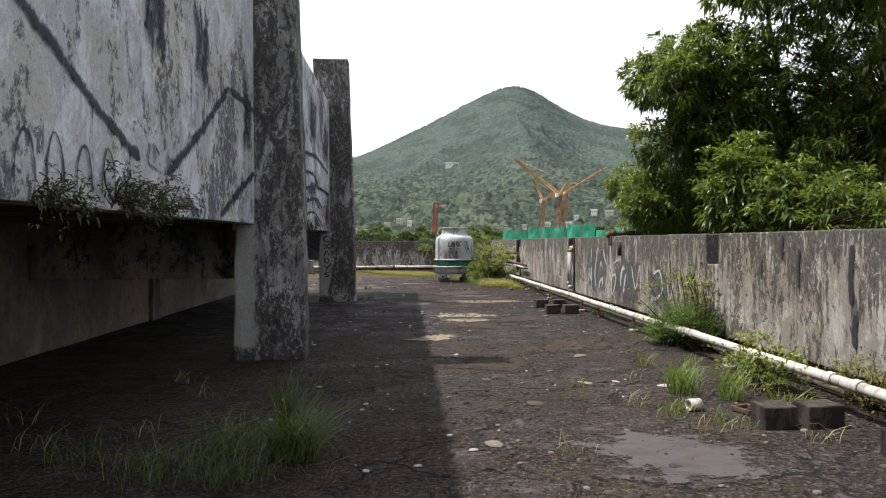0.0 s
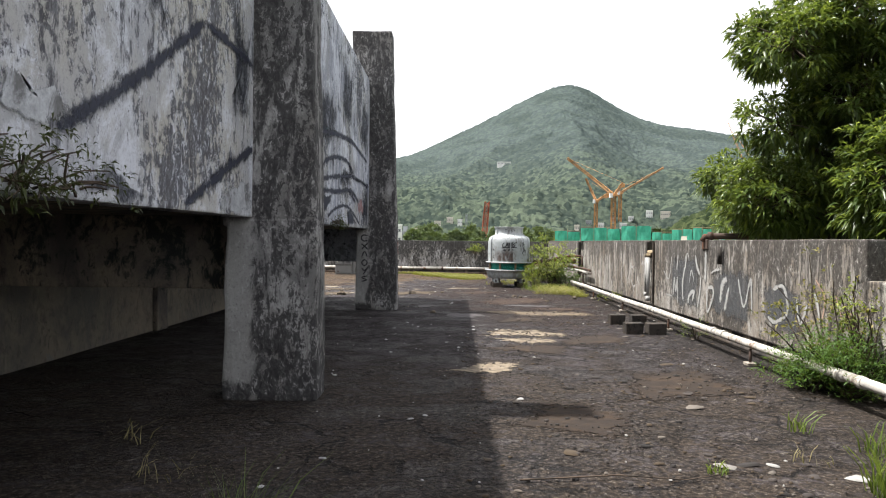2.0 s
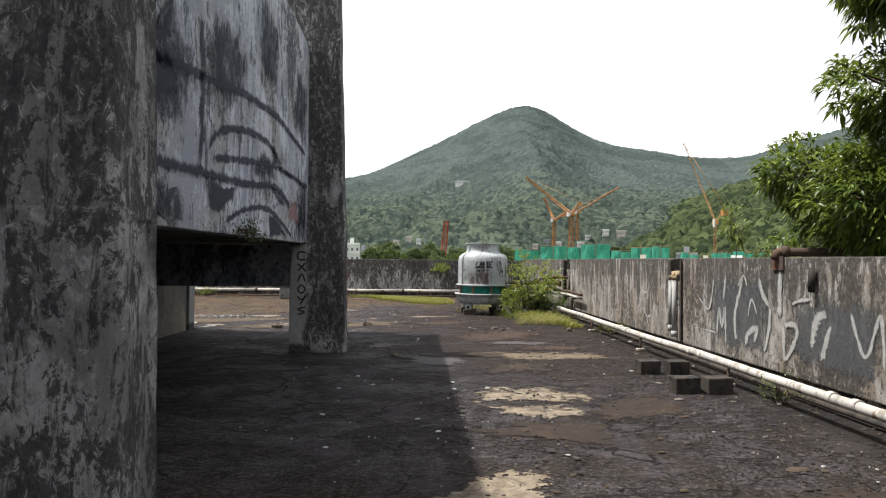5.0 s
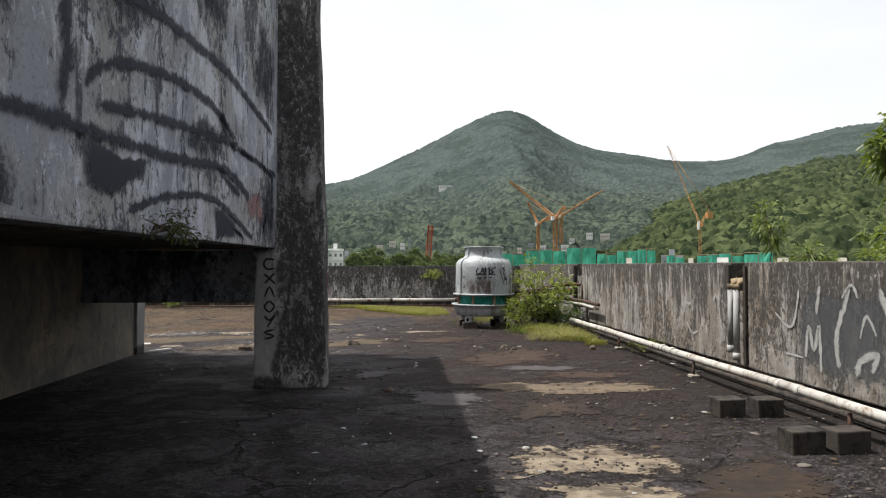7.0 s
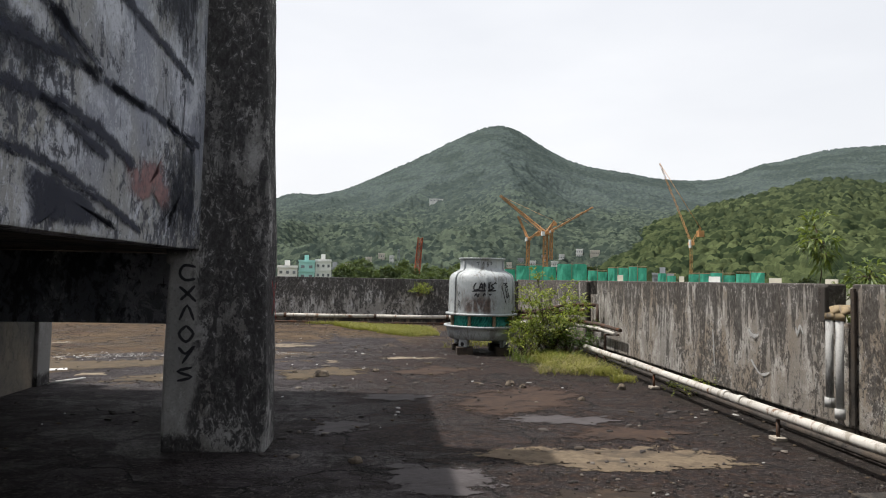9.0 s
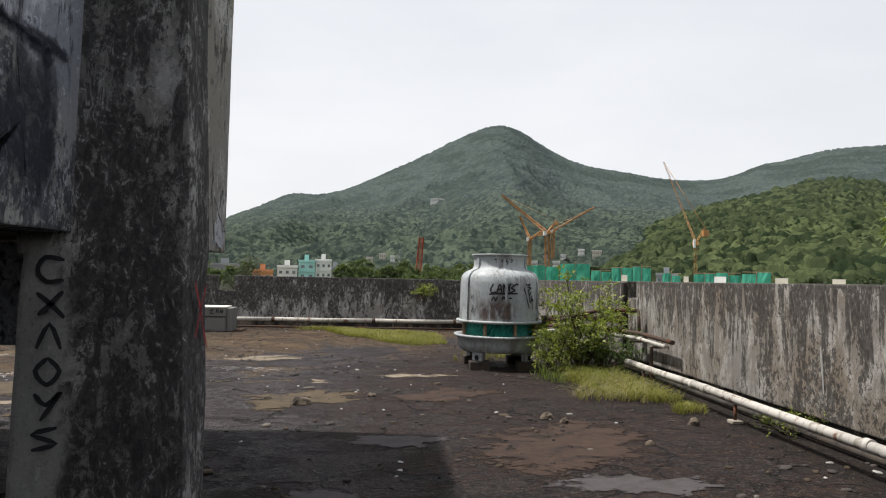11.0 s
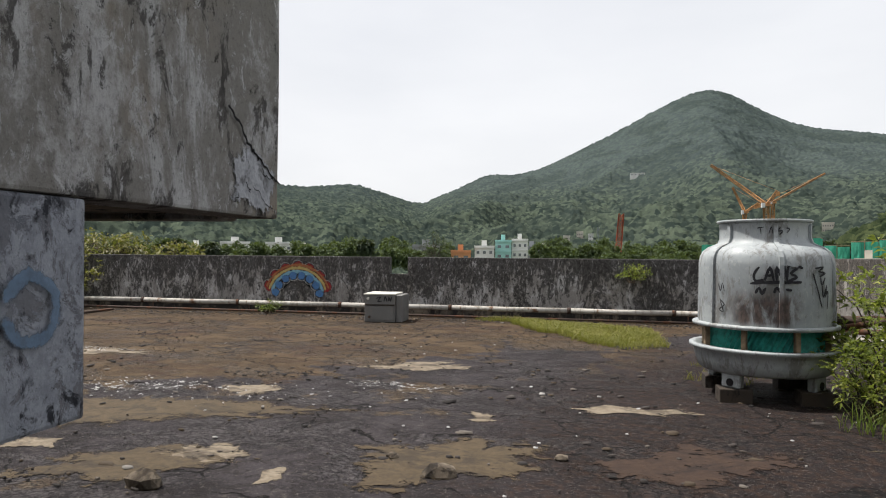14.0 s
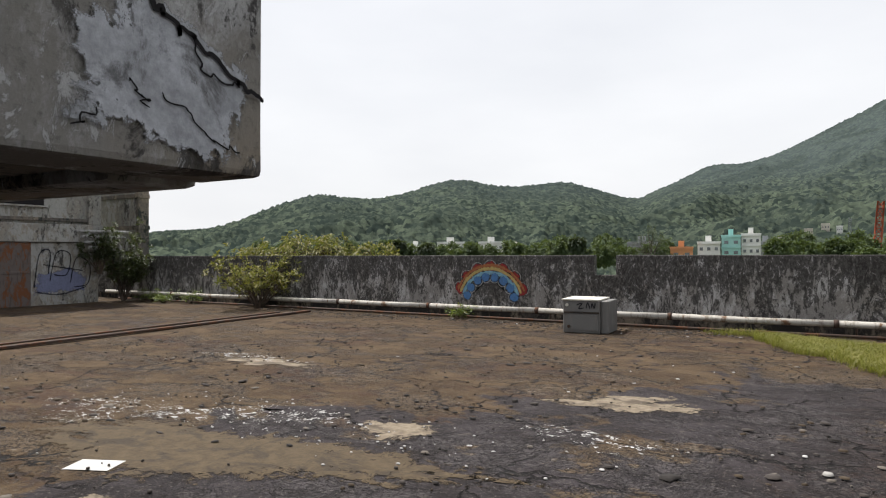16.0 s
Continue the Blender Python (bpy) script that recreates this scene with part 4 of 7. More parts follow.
for i, (w, pts) in enumerate((
        (0.13, [(9.2, 2.55), (10.33, 2.75), (10.89, 2.82), (11.61, 2.93), (12.56, 3.03), (13.72, 3.08), (15.47, 2.96)]),
        (0.12, [(8.7, 2.0), (10.03, 2.04), (10.46, 2.06), (11.17, 2.09), (12.24, 2.15), (13.49, 2.25), (14.37, 2.1)]),
        (0.10, [(11.16, 2.23), (12.23, 2.37), (13.74, 2.5), (15.7, 2.5)]),
        (0.11, [(11.0, 2.28), (11.27, 2.47), (12.06, 2.64), (13.1, 2.7), (13.88, 2.54)]),
        (0.09, [(11.5, 1.74), (12.09, 1.88), (13.02, 1.97), (13.9, 1.85), (14.5, 1.71)]),
        (0.20, [(10.79, 3.3), (10.85, 2.64), (10.82, 2.12)]),
        (0.13, [(10.2, 3.4), (10.1, 2.9), (9.6, 2.75)]),
        (0.17, [(13.2, 2.70), (13.54, 2.57), (13.85, 2.47)]),
        (0.09, [(13.95, 2.49), (14.48, 2.5)]),
        (0.09, [(14.86, 2.51), (15.56, 2.44)]),
        (0.11, [(13.2, 2.24), (13.64, 2.16), (14.0, 2.09)]),
        (0.06, [(9.0, 3.6), (9.2, 3.0), (9.15, 2.3)]))):
    stroke(g, WF, pts, w, P_NAVY, 40 + i, ragged=0.4)
blot(g, WF, [(10.9, 2.05), (11.0, 1.80), (11.4, 1.80), (11.7, 1.93), (11.9, 2.1), (11.4, 2.02)], P_NAVY, 60, 0.02)
blot(g, WF, [(13.1, 1.95), (13.5, 1.90), (13.77, 1.85), (14.25, 1.68), (13.1, 1.655)], P_NAVY, 61, 0.02)
blot(g, WF, [(9.1, 2.5), (9.5, 2.35), (10.1, 2.4), (10.5, 2.6), (10.2, 2.75), (9.5, 2.72)], P_NAVY, 62, 0.05)
blot(g, on_x(X_WALL + 0.008), [(14.1, 2.15), (14.9, 2.25), (15.1, 2.0), (14.6, 1.85), (14.2, 1.9)], P_PINK, 63, 0.06)

P_WASH = paint("dark_wash", (0.034, 0.038, 0.052), 0.43, 0.85, 0.09, 0.8)
for i, o in enumerate((
        [(8.7, 2.3), (9.6, 2.2), (10.6, 2.3), (11.0, 2.9), (10.2, 3.2), (9.0, 3.1)], [(10.8, 2.6), (11.8, 2.7), (12.4, 3.3), (11.5, 3.6), (10.7, 3.3)],
        [(8.7, 1.65), (9.6, 1.62), (10.8, 1.65), (10.6, 1.95), (9.2, 1.98)], [(12.2, 2.2), (13.4, 2.3), (13.6, 2.6), (12.6, 2.6)],
        [(12.5, 3.2), (13.6, 3.2), (13.8, 4.2), (12.6, 4.4)], [(14.4, 3.1), (15.6, 3.0), (15.7, 4.0), (14.6, 4.2)], [(9.0, 3.4), (10.6, 3.5), (10.8, 4.5), (9.0, 4.5)], [(14.6, 1.72), (15.7, 1.72), (15.7, 2.4), (15.2, 2.6)])):
    blot(g, on_x(X_WALL + 0.0065), o, P_WASH, 600 + i, 0.05)
g = mark("wall_drips", "dark mould drips running down the pale wall", "stain")
for i, o in enumerate(([(4.9, 2.7), (5.3, 2.6), (5.5, 3.8), (4.8, 3.8)], [(6.0, 2.7), (6.5, 2.6), (6.6, 3.4), (6.0, 3.6)], [(7.6, 2.3), (8.1, 2.35), (8.15, 3.2), (7.7, 3.4)], [(5.5, 1.62), (6.3, 1.62), (6.2, 1.8), (5.6, 1.8)])):
    blot(g, on_x(X_WALL + 0.0065), o, P_WASH, 620 + i, 0.05)

g = mark("crack_patch", "white lime patch with an open crack across it", "crack")
CE = on_x(X_WALL + 0.012)
blot(g, on_x(X_WALL + 0.008), [(18.38, 1.73), (18.55, 1.70), (Y_END - 0.06, 1.71), (Y_END - 0.06, 1.90), (18.70, 1.95), (18.60, 2.02), (18.48, 2.05), (18.40, 1.92)], P_LIME, 70, 0.01)


def jagged(pts, seed, k=5, amount=0.012):
    rnd = random.Random(seed)
    out = []
    for a, b in zip(pts, pts[1:]):
        for i in range(k):
            q = Vector(a).lerp(Vector(b), i / k)
            out.append((q.x + rnd.gauss(0, amount * 0.6), q.y + rnd.gauss(0, amount * 0.5)))
    return out + [pts[-1]]


for i, (w, pts) in enumerate((
        (0.012, [(18.36, 2.16), (18.46, 2.10), (18.53, 2.02), (18.60, 1.97)]), (0.009, [(18.60, 1.97), (18.67, 1.95), (18.75, 1.90), (18.82, 1.87), (Y_END - 0.01, 1.85)]),
        (0.004, [(18.66, 1.95), (18.72, 1.88), (18.78, 1.87), (18.80, 1.88)]), (0.003, [(18.60, 1.81), (18.66, 1.79), (18.72, 1.74), (18.80, 1.72)]),
        (0.003, [(18.52, 1.83), (18.55, 1.80), (18.57, 1.78)]), (0.003, [(18.42, 1.72), (18.46, 1.76)]))):
    stroke(g, CE, jagged(pts, 70 + i), w, P_CRACK, 71 + i, "crack", 0.7)

g = mark("red_cross", "red spray-painted cross on the column's side")
RX = lambda u, v: (-1.085 - (0.03 * v / 1.57), u, v)
stroke(g, RX, [(15.88, 1.43), (15.97, 1.30), (16.06, 1.15), (16.13, 1.05)], 0.035, P_RED, 80)
stroke(g, RX, [(16.10, 1.41), (16.02, 1.30), (15.94, 1.18), (15.90, 1.12)], 0.03, P_RED, 81)
g = mark("column_scrawl", "black scrawled tag on the column's foot")
SCRAWL = ([(0.05, 0.05), (-0.03, 0.06), (-0.06, 0.0), (-0.02, -0.05), (0.05, -0.04)], [(-0.06, 0.05), (0.0, 0.0), (0.06, -0.06)], [(0.05, 0.06), (0.0, 0.0), (-0.05, -0.05)], [(-0.05, -0.05), (0.0, 0.06), (0.05, -0.05)],
          [(0.0, 0.06), (-0.05, 0.0), (0.0, -0.06), (0.05, 0.0), (0.0, 0.06)], [(-0.05, 0.05), (0.0, 0.0), (0.06, 0.06), (-0.02, -0.07)], [(0.05, 0.05), (-0.05, 0.02), (0.05, -0.02), (-0.05, -0.05)])
for i, shape in enumerate(SCRAWL):
    v = 1.46 - (i if i < 2 else i - 1) * 0.165
    stroke(g, on_y(15.765), [(-1.77 + 1.15 * a, v + 1.1 * b) for a, b in shape], 0.02, M_INK, 90 + i)
g = mark("blue_blot", "washed blue paint on the beam's end")
stroke(g, on_x(X_WALL + 0.012), [(17.22, 1.34), (17.30, 1.42), (17.40, 1.36), (17.38, 1.24), (17.27, 1.23), (17.22, 1.31)], 0.05, paint("pale_blue", (0.17, 0.25, 0.36), 0.55), 95)

# marks on the east parapet
EF = on_x(X_EAST - 0.008)
EG = on_x(X_EAST - 0.011)
g = mark("graffiti_block_letters", "slate-painted wall fields with chalk-white graffiti strokes")
blot(g, EF, [(13.3, 0.30), (13.3, 1.25), (14.0, 1.22), (14.75, 1.20), (15.0, 0.80), (14.85, 0.32), (14.0, 0.26)], P_SLATE, 100, 0.025)
blot(g, EF, [(11.4, 0.30), (11.4, 1.05), (12.3, 1.08), (12.9, 0.98), (12.98, 0.35), (12.2, 0.28)], P_SLATE, 101, 0.025)
blot(g, EF, [(10.1, 0.35), (10.15, 0.9), (10.8, 1.0), (11.2, 0.85), (11.15, 0.4), (10.6, 0.3)], P_SLATE, 102, 0.03)
for i, (w, pts) in enumerate((
        (0.035, [(15.27, 0.92), (14.93, 0.77), (14.78, 1.2)]), (0.05, [(14.43, 1.25), (14.5, 0.93)]),
        (0.06, [(13.97, 1.24), (14.1, 0.95), (14.18, 0.72), (14.15, 0.42)]), (0.035, [(14.10, 1.12), (13.95, 1.26), (13.86, 1.12)]),
        (0.03, [(13.85, 0.74), (13.75, 0.97), (13.62, 0.78)]), (0.05, [(14.68, 0.45), (14.62, 0.8), (14.54, 0.56), (14.45, 0.81), (14.42, 0.33)]),
        (0.07, [(13.9, 0.37), (13.84, 0.54), (13.62, 0.62), (13.69, 0.45)]), (0.07, [(13.57, 1.25), (13.50, 1.05), (13.35, 0.9)]),
        (0.05, [(13.33, 0.9), (13.35, 0.65), (13.46, 0.36)]), (0.08, [(13.11, 1.35), (13.13, 1.1), (13.12, 0.8)]),
        (0.06, [(13.05, 0.72), (13.02, 0.35), (12.8, 0.60), (12.82, 0.74), (13.05, 0.72)]), (0.03, [(12.9, 0.96), (12.73, 1.02), (12.53, 1.04)]),
        (0.10, [(12.53, 0.52), (12.43, 0.85), (12.25, 0.88)]), (0.07, [(12.2, 0.80), (12.37, 0.40)]), (0.03, [(15.06, 0.46), (14.71, 0.45)]),
        (0.05, [(17.66, 0.96), (17.55, 0.87), (17.43, 0.90)]), (0.03, [(17.6, 0.6), (17.4, 0.45), (17.2, 0.5)]), (0.03, [(18.5, 0.9), (18.45, 0.4)]),
        (0.04, [(11.9, 0.95), (11.7, 0.55), (11.5, 0.95), (11.45, 0.45)]), (0.05, [(10.9, 0.85), (10.6, 0.9), (10.5, 0.6), (10.8, 0.45), (11.0, 0.5)]),
        (0.04, [(10.3, 0.8), (10.2, 0.5), (10.05, 0.75)]), (0.03, [(16.75, 1.05), (16.72, 0.95), (16.68, 1.06), (16.62, 0.95)]),
        (0.05, [(9.9, 0.9), (9.75, 0.5)]))):
    stroke(g, EG, pts, w * 1.35, P_WHITE, 110 + i, ragged=0.35)
for i, (y, z0, z1, w) in enumerate(((6.05, 0.42, 0.72, 0.06), (6.9, 0.9, 1.3, 0.03), (7.6, 0.95, 1.2, 0.025), (6.1, 0.8, 1.35, 0.05), (5.6, 0.9, 1.45, 0.09), (7.2, 1.2, 1.45, 0.04))):
    stroke(g, EF, [(y, z0), (y + 0.01, (z0 + z1) / 2), (y - 0.015, z1)], w, M_INK, 150 + i, "stain")
g = mark("orange_scrawl", "faint orange scrawl on the parapet")
for i, pts in enumerate(([(9.9, 1.05), (9.7, 0.85), (9.75, 0.6)], [(9.5, 0.9), (9.35, 0.6)], [(9.45, 0.5), (9.2, 0.75)])):
    stroke(g, EG, pts, 0.03, paint("faint_orange", (0.42, 0.28, 0.21), 0.55), 170 + i)

# the rainbow mural: five bands and two bulging ends
g = mark("rainbow_mural", "flaking rainbow cloud mural outlined in white on the parapet", "mural")
RC = (-7.42, 0.31)


def arch(r, a0, a1, k=14):
    return [(RC[0] + r * 1.02 * math.cos(radians(a0 + (a1 - a0) * i / k)), RC[1] + r * math.sin(radians(a0 + (a1 - a0) * i / k))) for i in range(k + 1)]


def lobe(r, a, size, k=10):
    cx, cy = RC[0] + r * 1.02 * math.cos(radians(a)), RC[1] + r * math.sin(radians(a))
    return [(cx + size * math.cos(2 * math.pi * i / k), cy + size * math.sin(2 * math.pi * i / k)) for i in range(k)]


NF = on_y(Y_NORTH - 0.010)
blot(g, on_y(Y_NORTH - 0.007), arch(1.06, 18, 162, 14) + arch(0.56, 164, 16, 10), P_SLATE, 180, 0.02)
for i in range(7):
    blot(g, on_y(Y_NORTH - 0.0085), lobe(0.86, 24 + i * 22, 0.15), P_RED, 210 + i, 0.008, "red_lobe")
for i, (r, w, pm) in enumerate(((0.90, 0.10, P_ORANGE), (0.82, 0.12, P_YELLOW), (0.73, 0.12, P_SKY))):
    stroke(g, on_y(Y_NORTH - 0.010 - 0.0012 * i), arch(r, 18 - i, 162 + i), w, pm, 181 + i, "band", 0.2)
for i in range(8):
    blot(g, on_y(Y_NORTH - 0.0145), lobe(0.63, 16 + i * 21.1, 0.115), P_BLUE, 230 + i, 0.006, "blue_lobe")
    a = 16 + i * 21.1
    cx, cy = RC[0] + 0.63 * math.cos(radians(a)), RC[1] + 0.63 * math.sin(radians(a))
    stroke(g, on_y(Y_NORTH - 0.016), [(cx + 0.13 * math.cos(radians(a + q)), cy + 0.13 * math.sin(radians(a + q))) for q in (110, 145, 180, 215, 250)], 0.018, P_WHITE, 190 + i, "outline")
for i in range(7):
    a = 24 + i * 22
    cx, cy = RC[0] + 0.88 * math.cos(radians(a)), RC[1] + 0.86 * math.sin(radians(a))
    stroke(g, on_y(Y_NORTH - 0.016), [(cx + 0.165 * math.cos(radians(a + q)), cy + 0.165 * math.sin(radians(a + q))) for q in (-80, -40, 0, 40, 80)], 0.018, P_WHITE, 200 + i, "outline")

# ---- patches on the floor ----


def floor_patch(outline, material, label, seed):
    """A thin skin of mortar or scum with a frayed edge, lying on the uneven floor."""
    bm, fade = field(lambda u, v: (u, v, floor_z(u, v) + 0.005 + 0.0004 * (seed % 5)), outline, seed, 0.05, 1.3, 7)
    ob = faded(bm, "floor_patch", fade, material, None)
    return tagged(ob, label, "patch", "worn patches of the roof", "structure")


PALE, SCUM = "pale worn mortar patch in the dark roof floor", "olive-brown dried scum on the roof floor"
SMOOTH = "smooth grey patch of newer bitumen"
floor_patch([(-4.15, 22.2), (-4.05, 22.48), (-3.5, 22.62), (-3.42, 22.2), (-3.7, 22.02)], M_MORTAR, PALE, 1)
floor_patch([(-2.33, 19.72), (-2.28, 19.95), (-2.1, 20.0), (-2.05, 19.70)], M_MORTAR, PALE, 2)
floor_patch([(-2.85, 20.05), (-2.62, 20.2), (-2.58, 20.02)], M_MORTAR, PALE, 3)
floor_patch([(-1.75, 20.5), (-1.1, 20.85), (-0.5, 20.95), (-0.45, 20.35), (-1.0, 19.95), (-1.5, 19.6), (-1.55, 20.0)], M_ALGAE, "tan worn patch of the roof screed", 4)
floor_patch([(-6.5, 21.2), (-5.5, 21.45), (-3.94, 21.72), (-2.4, 21.62), (-3.8, 20.98), (-4.6, 20.45), (-6.0, 20.6)], M_ALGAE, SCUM, 5)
floor_patch([(-3.9, 19.4), (-3.62, 19.95), (-3.17, 20.22), (-2.6, 20.03), (-3.0, 19.5)], M_ALGAE, SCUM, 6)
floor_patch([(0.72, 15.62), (0.8, 15.85), (1.8, 15.9), (2.8, 15.85), (2.75, 15.35), (1.9, 15.25), (1.3, 15.4)], M_TAN, "tan worn patch of the roof screed", 7)
for seed, outline in ((31, [(0.5, 17.6), (0.9, 18.6), (1.9, 19.4), (2.5, 18.7), (2.0, 17.7), (1.2, 17.2)]), (32, [(-0.2, 20.4), (0.6, 21.3), (1.4, 20.9), (0.7, 20.1)]), (33, [(1.4, 16.3), (2.2, 16.8), (2.9, 16.5), (2.3, 16.1)])):
    floor_patch(outline, M_RUST_SOIL, "rust-brown crumbled dirt on the roof floor", seed)
for seed, outline in ((34, [(0.8, 14.1), (1.1, 14.8), (1.9, 14.9), (1.7, 14.2)]), (35, [(1.6, 11.6), (1.8, 12.4), (2.6, 12.8), (2.7, 11.9)]), (36, [(0.4, 11.2), (0.9, 11.6), (1.8, 11.5), (1.5, 10.8)]), (37, [(1.7, 8.4), (2.0, 9.6), (2.9, 10.0), (3.0, 8.8)]), (38, [(0.6, 7.6), (1.0, 8.4), (1.6, 8.0), (1.3, 7.2)])):
    floor_patch(outline, M_SOIL, "dark damp soil lying on the roof floor", seed)
floor_patch([(-0.1, 15.25), (0.0, 15.45), (0.35, 15.3), (0.6, 15.1), (0.75, 14.85), (0.4, 14.6), (-0.05, 14.75)], M_SMOOTH, SMOOTH, 8)
floor_patch([(0.0, 9.6), (0.25, 9.95), (0.6, 10.25), (0.95, 10.1), (0.7, 9.7), (0.3, 9.5)], M_MORTAR, PALE, 9)
floor_patch([(0.7, 12.2), (1.1, 12.3), (1.5, 12.1), (1.45, 11.75), (0.9, 11.7)], M_MORTAR, PALE, 10)
floor_patch([(0.60, 12.85), (0.95, 13.1), (1.4, 13.05), (1.9, 12.65), (1.6, 12.35), (1.1, 12.5), (0.6, 12.4)], M_MORTAR, PALE, 11)
floor_patch([(1.35, 4.75), (1.78, 5.05), (2.3, 4.6), (2.2, 4.1), (1.6, 4.05)], M_SMOOTH, SMOOTH, 12)
floor_patch([(1.1, 17.0), (1.4, 17.3), (2.4, 17.1), (2.1, 16.8)], M_SMOOTH, SMOOTH, 13)
floor_patch([(-0.9, 16.7), (-0.6, 17.0), (-0.3, 16.9), (-0.4, 16.5), (-0.8, 16.4)], M_SMOOTH, SMOOTH, 14)
floor_patch([(-3.2, 24.0), (-2.4, 24.5), (-1.5, 24.4), (-2.2, 23.9)], M_MORTAR, PALE, 15)
floor_patch([(-0.2, 22.2), (0.1, 22.45), (0.9, 22.35), (0.5, 22.1)], M_MORTAR, PALE, 16)
floor_patch([(-8.3, 24.2), (-7.6, 24.5), (-6.4, 24.4), (-7.2, 24.0)], M_MORTAR, PALE, 17)
floor_patch([(-1.21, 21.82), (-0.88, 21.78), (-0.9, 21.55), (-1.15, 21.6)], M_MORTAR, PALE, 18)
floor_patch([(-3.3, 20.08), (-2.9, 20.38), (-2.58, 20.2), (-2.65, 20.0), (-3.0, 19.95)], M_MORTAR, PALE, 21)
floor_patch([(-4.55, 20.15), (-4.2, 20.18), (-4.1, 19.98), (-4.4, 19.92)], M_MORTAR, PALE, 22)
floor_patch([(-2.7, 24.5), (-1.95, 24.75), (-2.0, 24.4), (-2.3, 24.15)], M_MORTAR, PALE, 23)


def splash_material():
    """Dried lime wash and glints of the wet floor, both painted as crumbs and shreds of white, dense in the middle."""
    n = Nodes("lime_glints")
    a = n.noise(7.0, n.scaled((1.0, 1.3, 1)), 10, 0.80, 0.6)
    b = n.noise(28.0, None, 5, 0.75)
    n.done(n.mix(n.step(b, 0.35, 0.65), (0.30, 0.30, 0.30), (0.46, 0.455, 0.44)), 0.8, 0, 0.2)
    m = n.calc("ADD", n.calc("MULTIPLY", edge_fade(n), 0.16), n.calc("ADD", n.calc("MULTIPLY", a, 0.65), n.calc("MULTIPLY", b, 0.35)))
    see_through(n, n.step(m, 0.70, 0.715))
    return n.m


# glints off the wet floor are put in as white colour here
M_SPLASH = splash_material()
floor_patch([(-8.1, 21.3), (-7.6, 21.9), (-6.1, 22.05), (-5.1, 22.25), (-5.0, 22.8), (-4.1, 22.4), (-4.3, 21.95), (-5.4, 21.6), (-6.2, 21.25), (-6.7, 20.6)], M_SPLASH, "white specks for lime and wet glints on the roof floor", 24)
floor_patch([(-5.2, 22.1), (-4.9, 22.7), (-4.2, 22.4), (-4.3, 22.0)], M_SPLASH, "dense white lime crumbs and painted glints on the roof floor", 26)
floor_patch([(-9.5, 24.4), (-8.2, 24.9), (-6.0, 24.6), (-7.5, 24.1)], M_SPLASH, "white specks for lime and wet glints on the roof floor", 27)
floor_patch([(-3.2, 22.9), (-2.6, 23.2), (-1.2, 22.9), (-2.0, 22.5)], M_SPLASH, "white specks for lime and wet glints on the roof floor", 28)
floor_patch([(-0.4, 18.3), (-0.1, 18.5), (0.5, 18.4), (0.2, 18.1)], M_SMOOTH, SMOOTH, 19)
thing("white_sheet", box(-0.17, 0.17, -0.11, 0.11, 0.0, 0.003, 0.001, pose(-5.05, 20.47, floor_z(-5.05, 20.47) + 0.004, 0, 0, 24)), M_WHITE, "flat white sheet lying on the roof floor", "sheet")

# ---- cooling tower ----
CT = (1.79, 23.46)


def tower_material():
    n = Nodes("tower_shell")
    a = n.noise(5.0, n.scaled((1, 1, 0.3)), 7, 0.7, 0.5)
    b = n.noise(2.2, None, 6, 0.65, 0.4)
    f = n.noise(30, n.scaled((1, 1, 0.5)), 4)
    c = n.mix(n.step(b, 0.3, 0.7), (0.25, 0.275, 0.285), (0.36, 0.385, 0.39))
    c = n.mix(n.step(a, 0.52, 0.60, 0.0, 0.75), c, (0.15, 0.145, 0.135))
    c = n.mix(n.step(f, 0.55, 0.66, 0.0, 0.4), c, (0.44, 0.455, 0.45))
    c = n.mix(n.step(n.noise(16, n.scaled((1, 1, 0.35)), 8, 0.78), 0.56, 0.62, 0.0, 0.5), c, (0.12, 0.11, 0.10))
    z, x = n.axis(2), n.axis(0)
    low = n.calc("MULTIPLY", n.step(z, 1.22, 1.02), n.step(z, 0.76, 0.86))
    mid = n.calc("MULTIPLY", n.step(x, 1.28, 1.45), n.step(x, 2.05, 1.9))
    grime = n.calc("MULTIPLY", n.calc("MULTIPLY", low, mid), n.step(a, 0.36, 0.5))
    c = n.mix(n.calc("MULTIPLY", grime, 0.92), c, n.mix(n.step(f, 0.4, 0.6), (0.045, 0.030, 0.026), (0.10, 0.066, 0.052)))
    n.bump(n.calc("ADD", f, n.calc("MULTIPLY", a, 0.6)), 0.25, 0.006)
    return n.done(c, n.step(a, 0.3, 0.7, 0.45, 0.75), 0, 0.4)


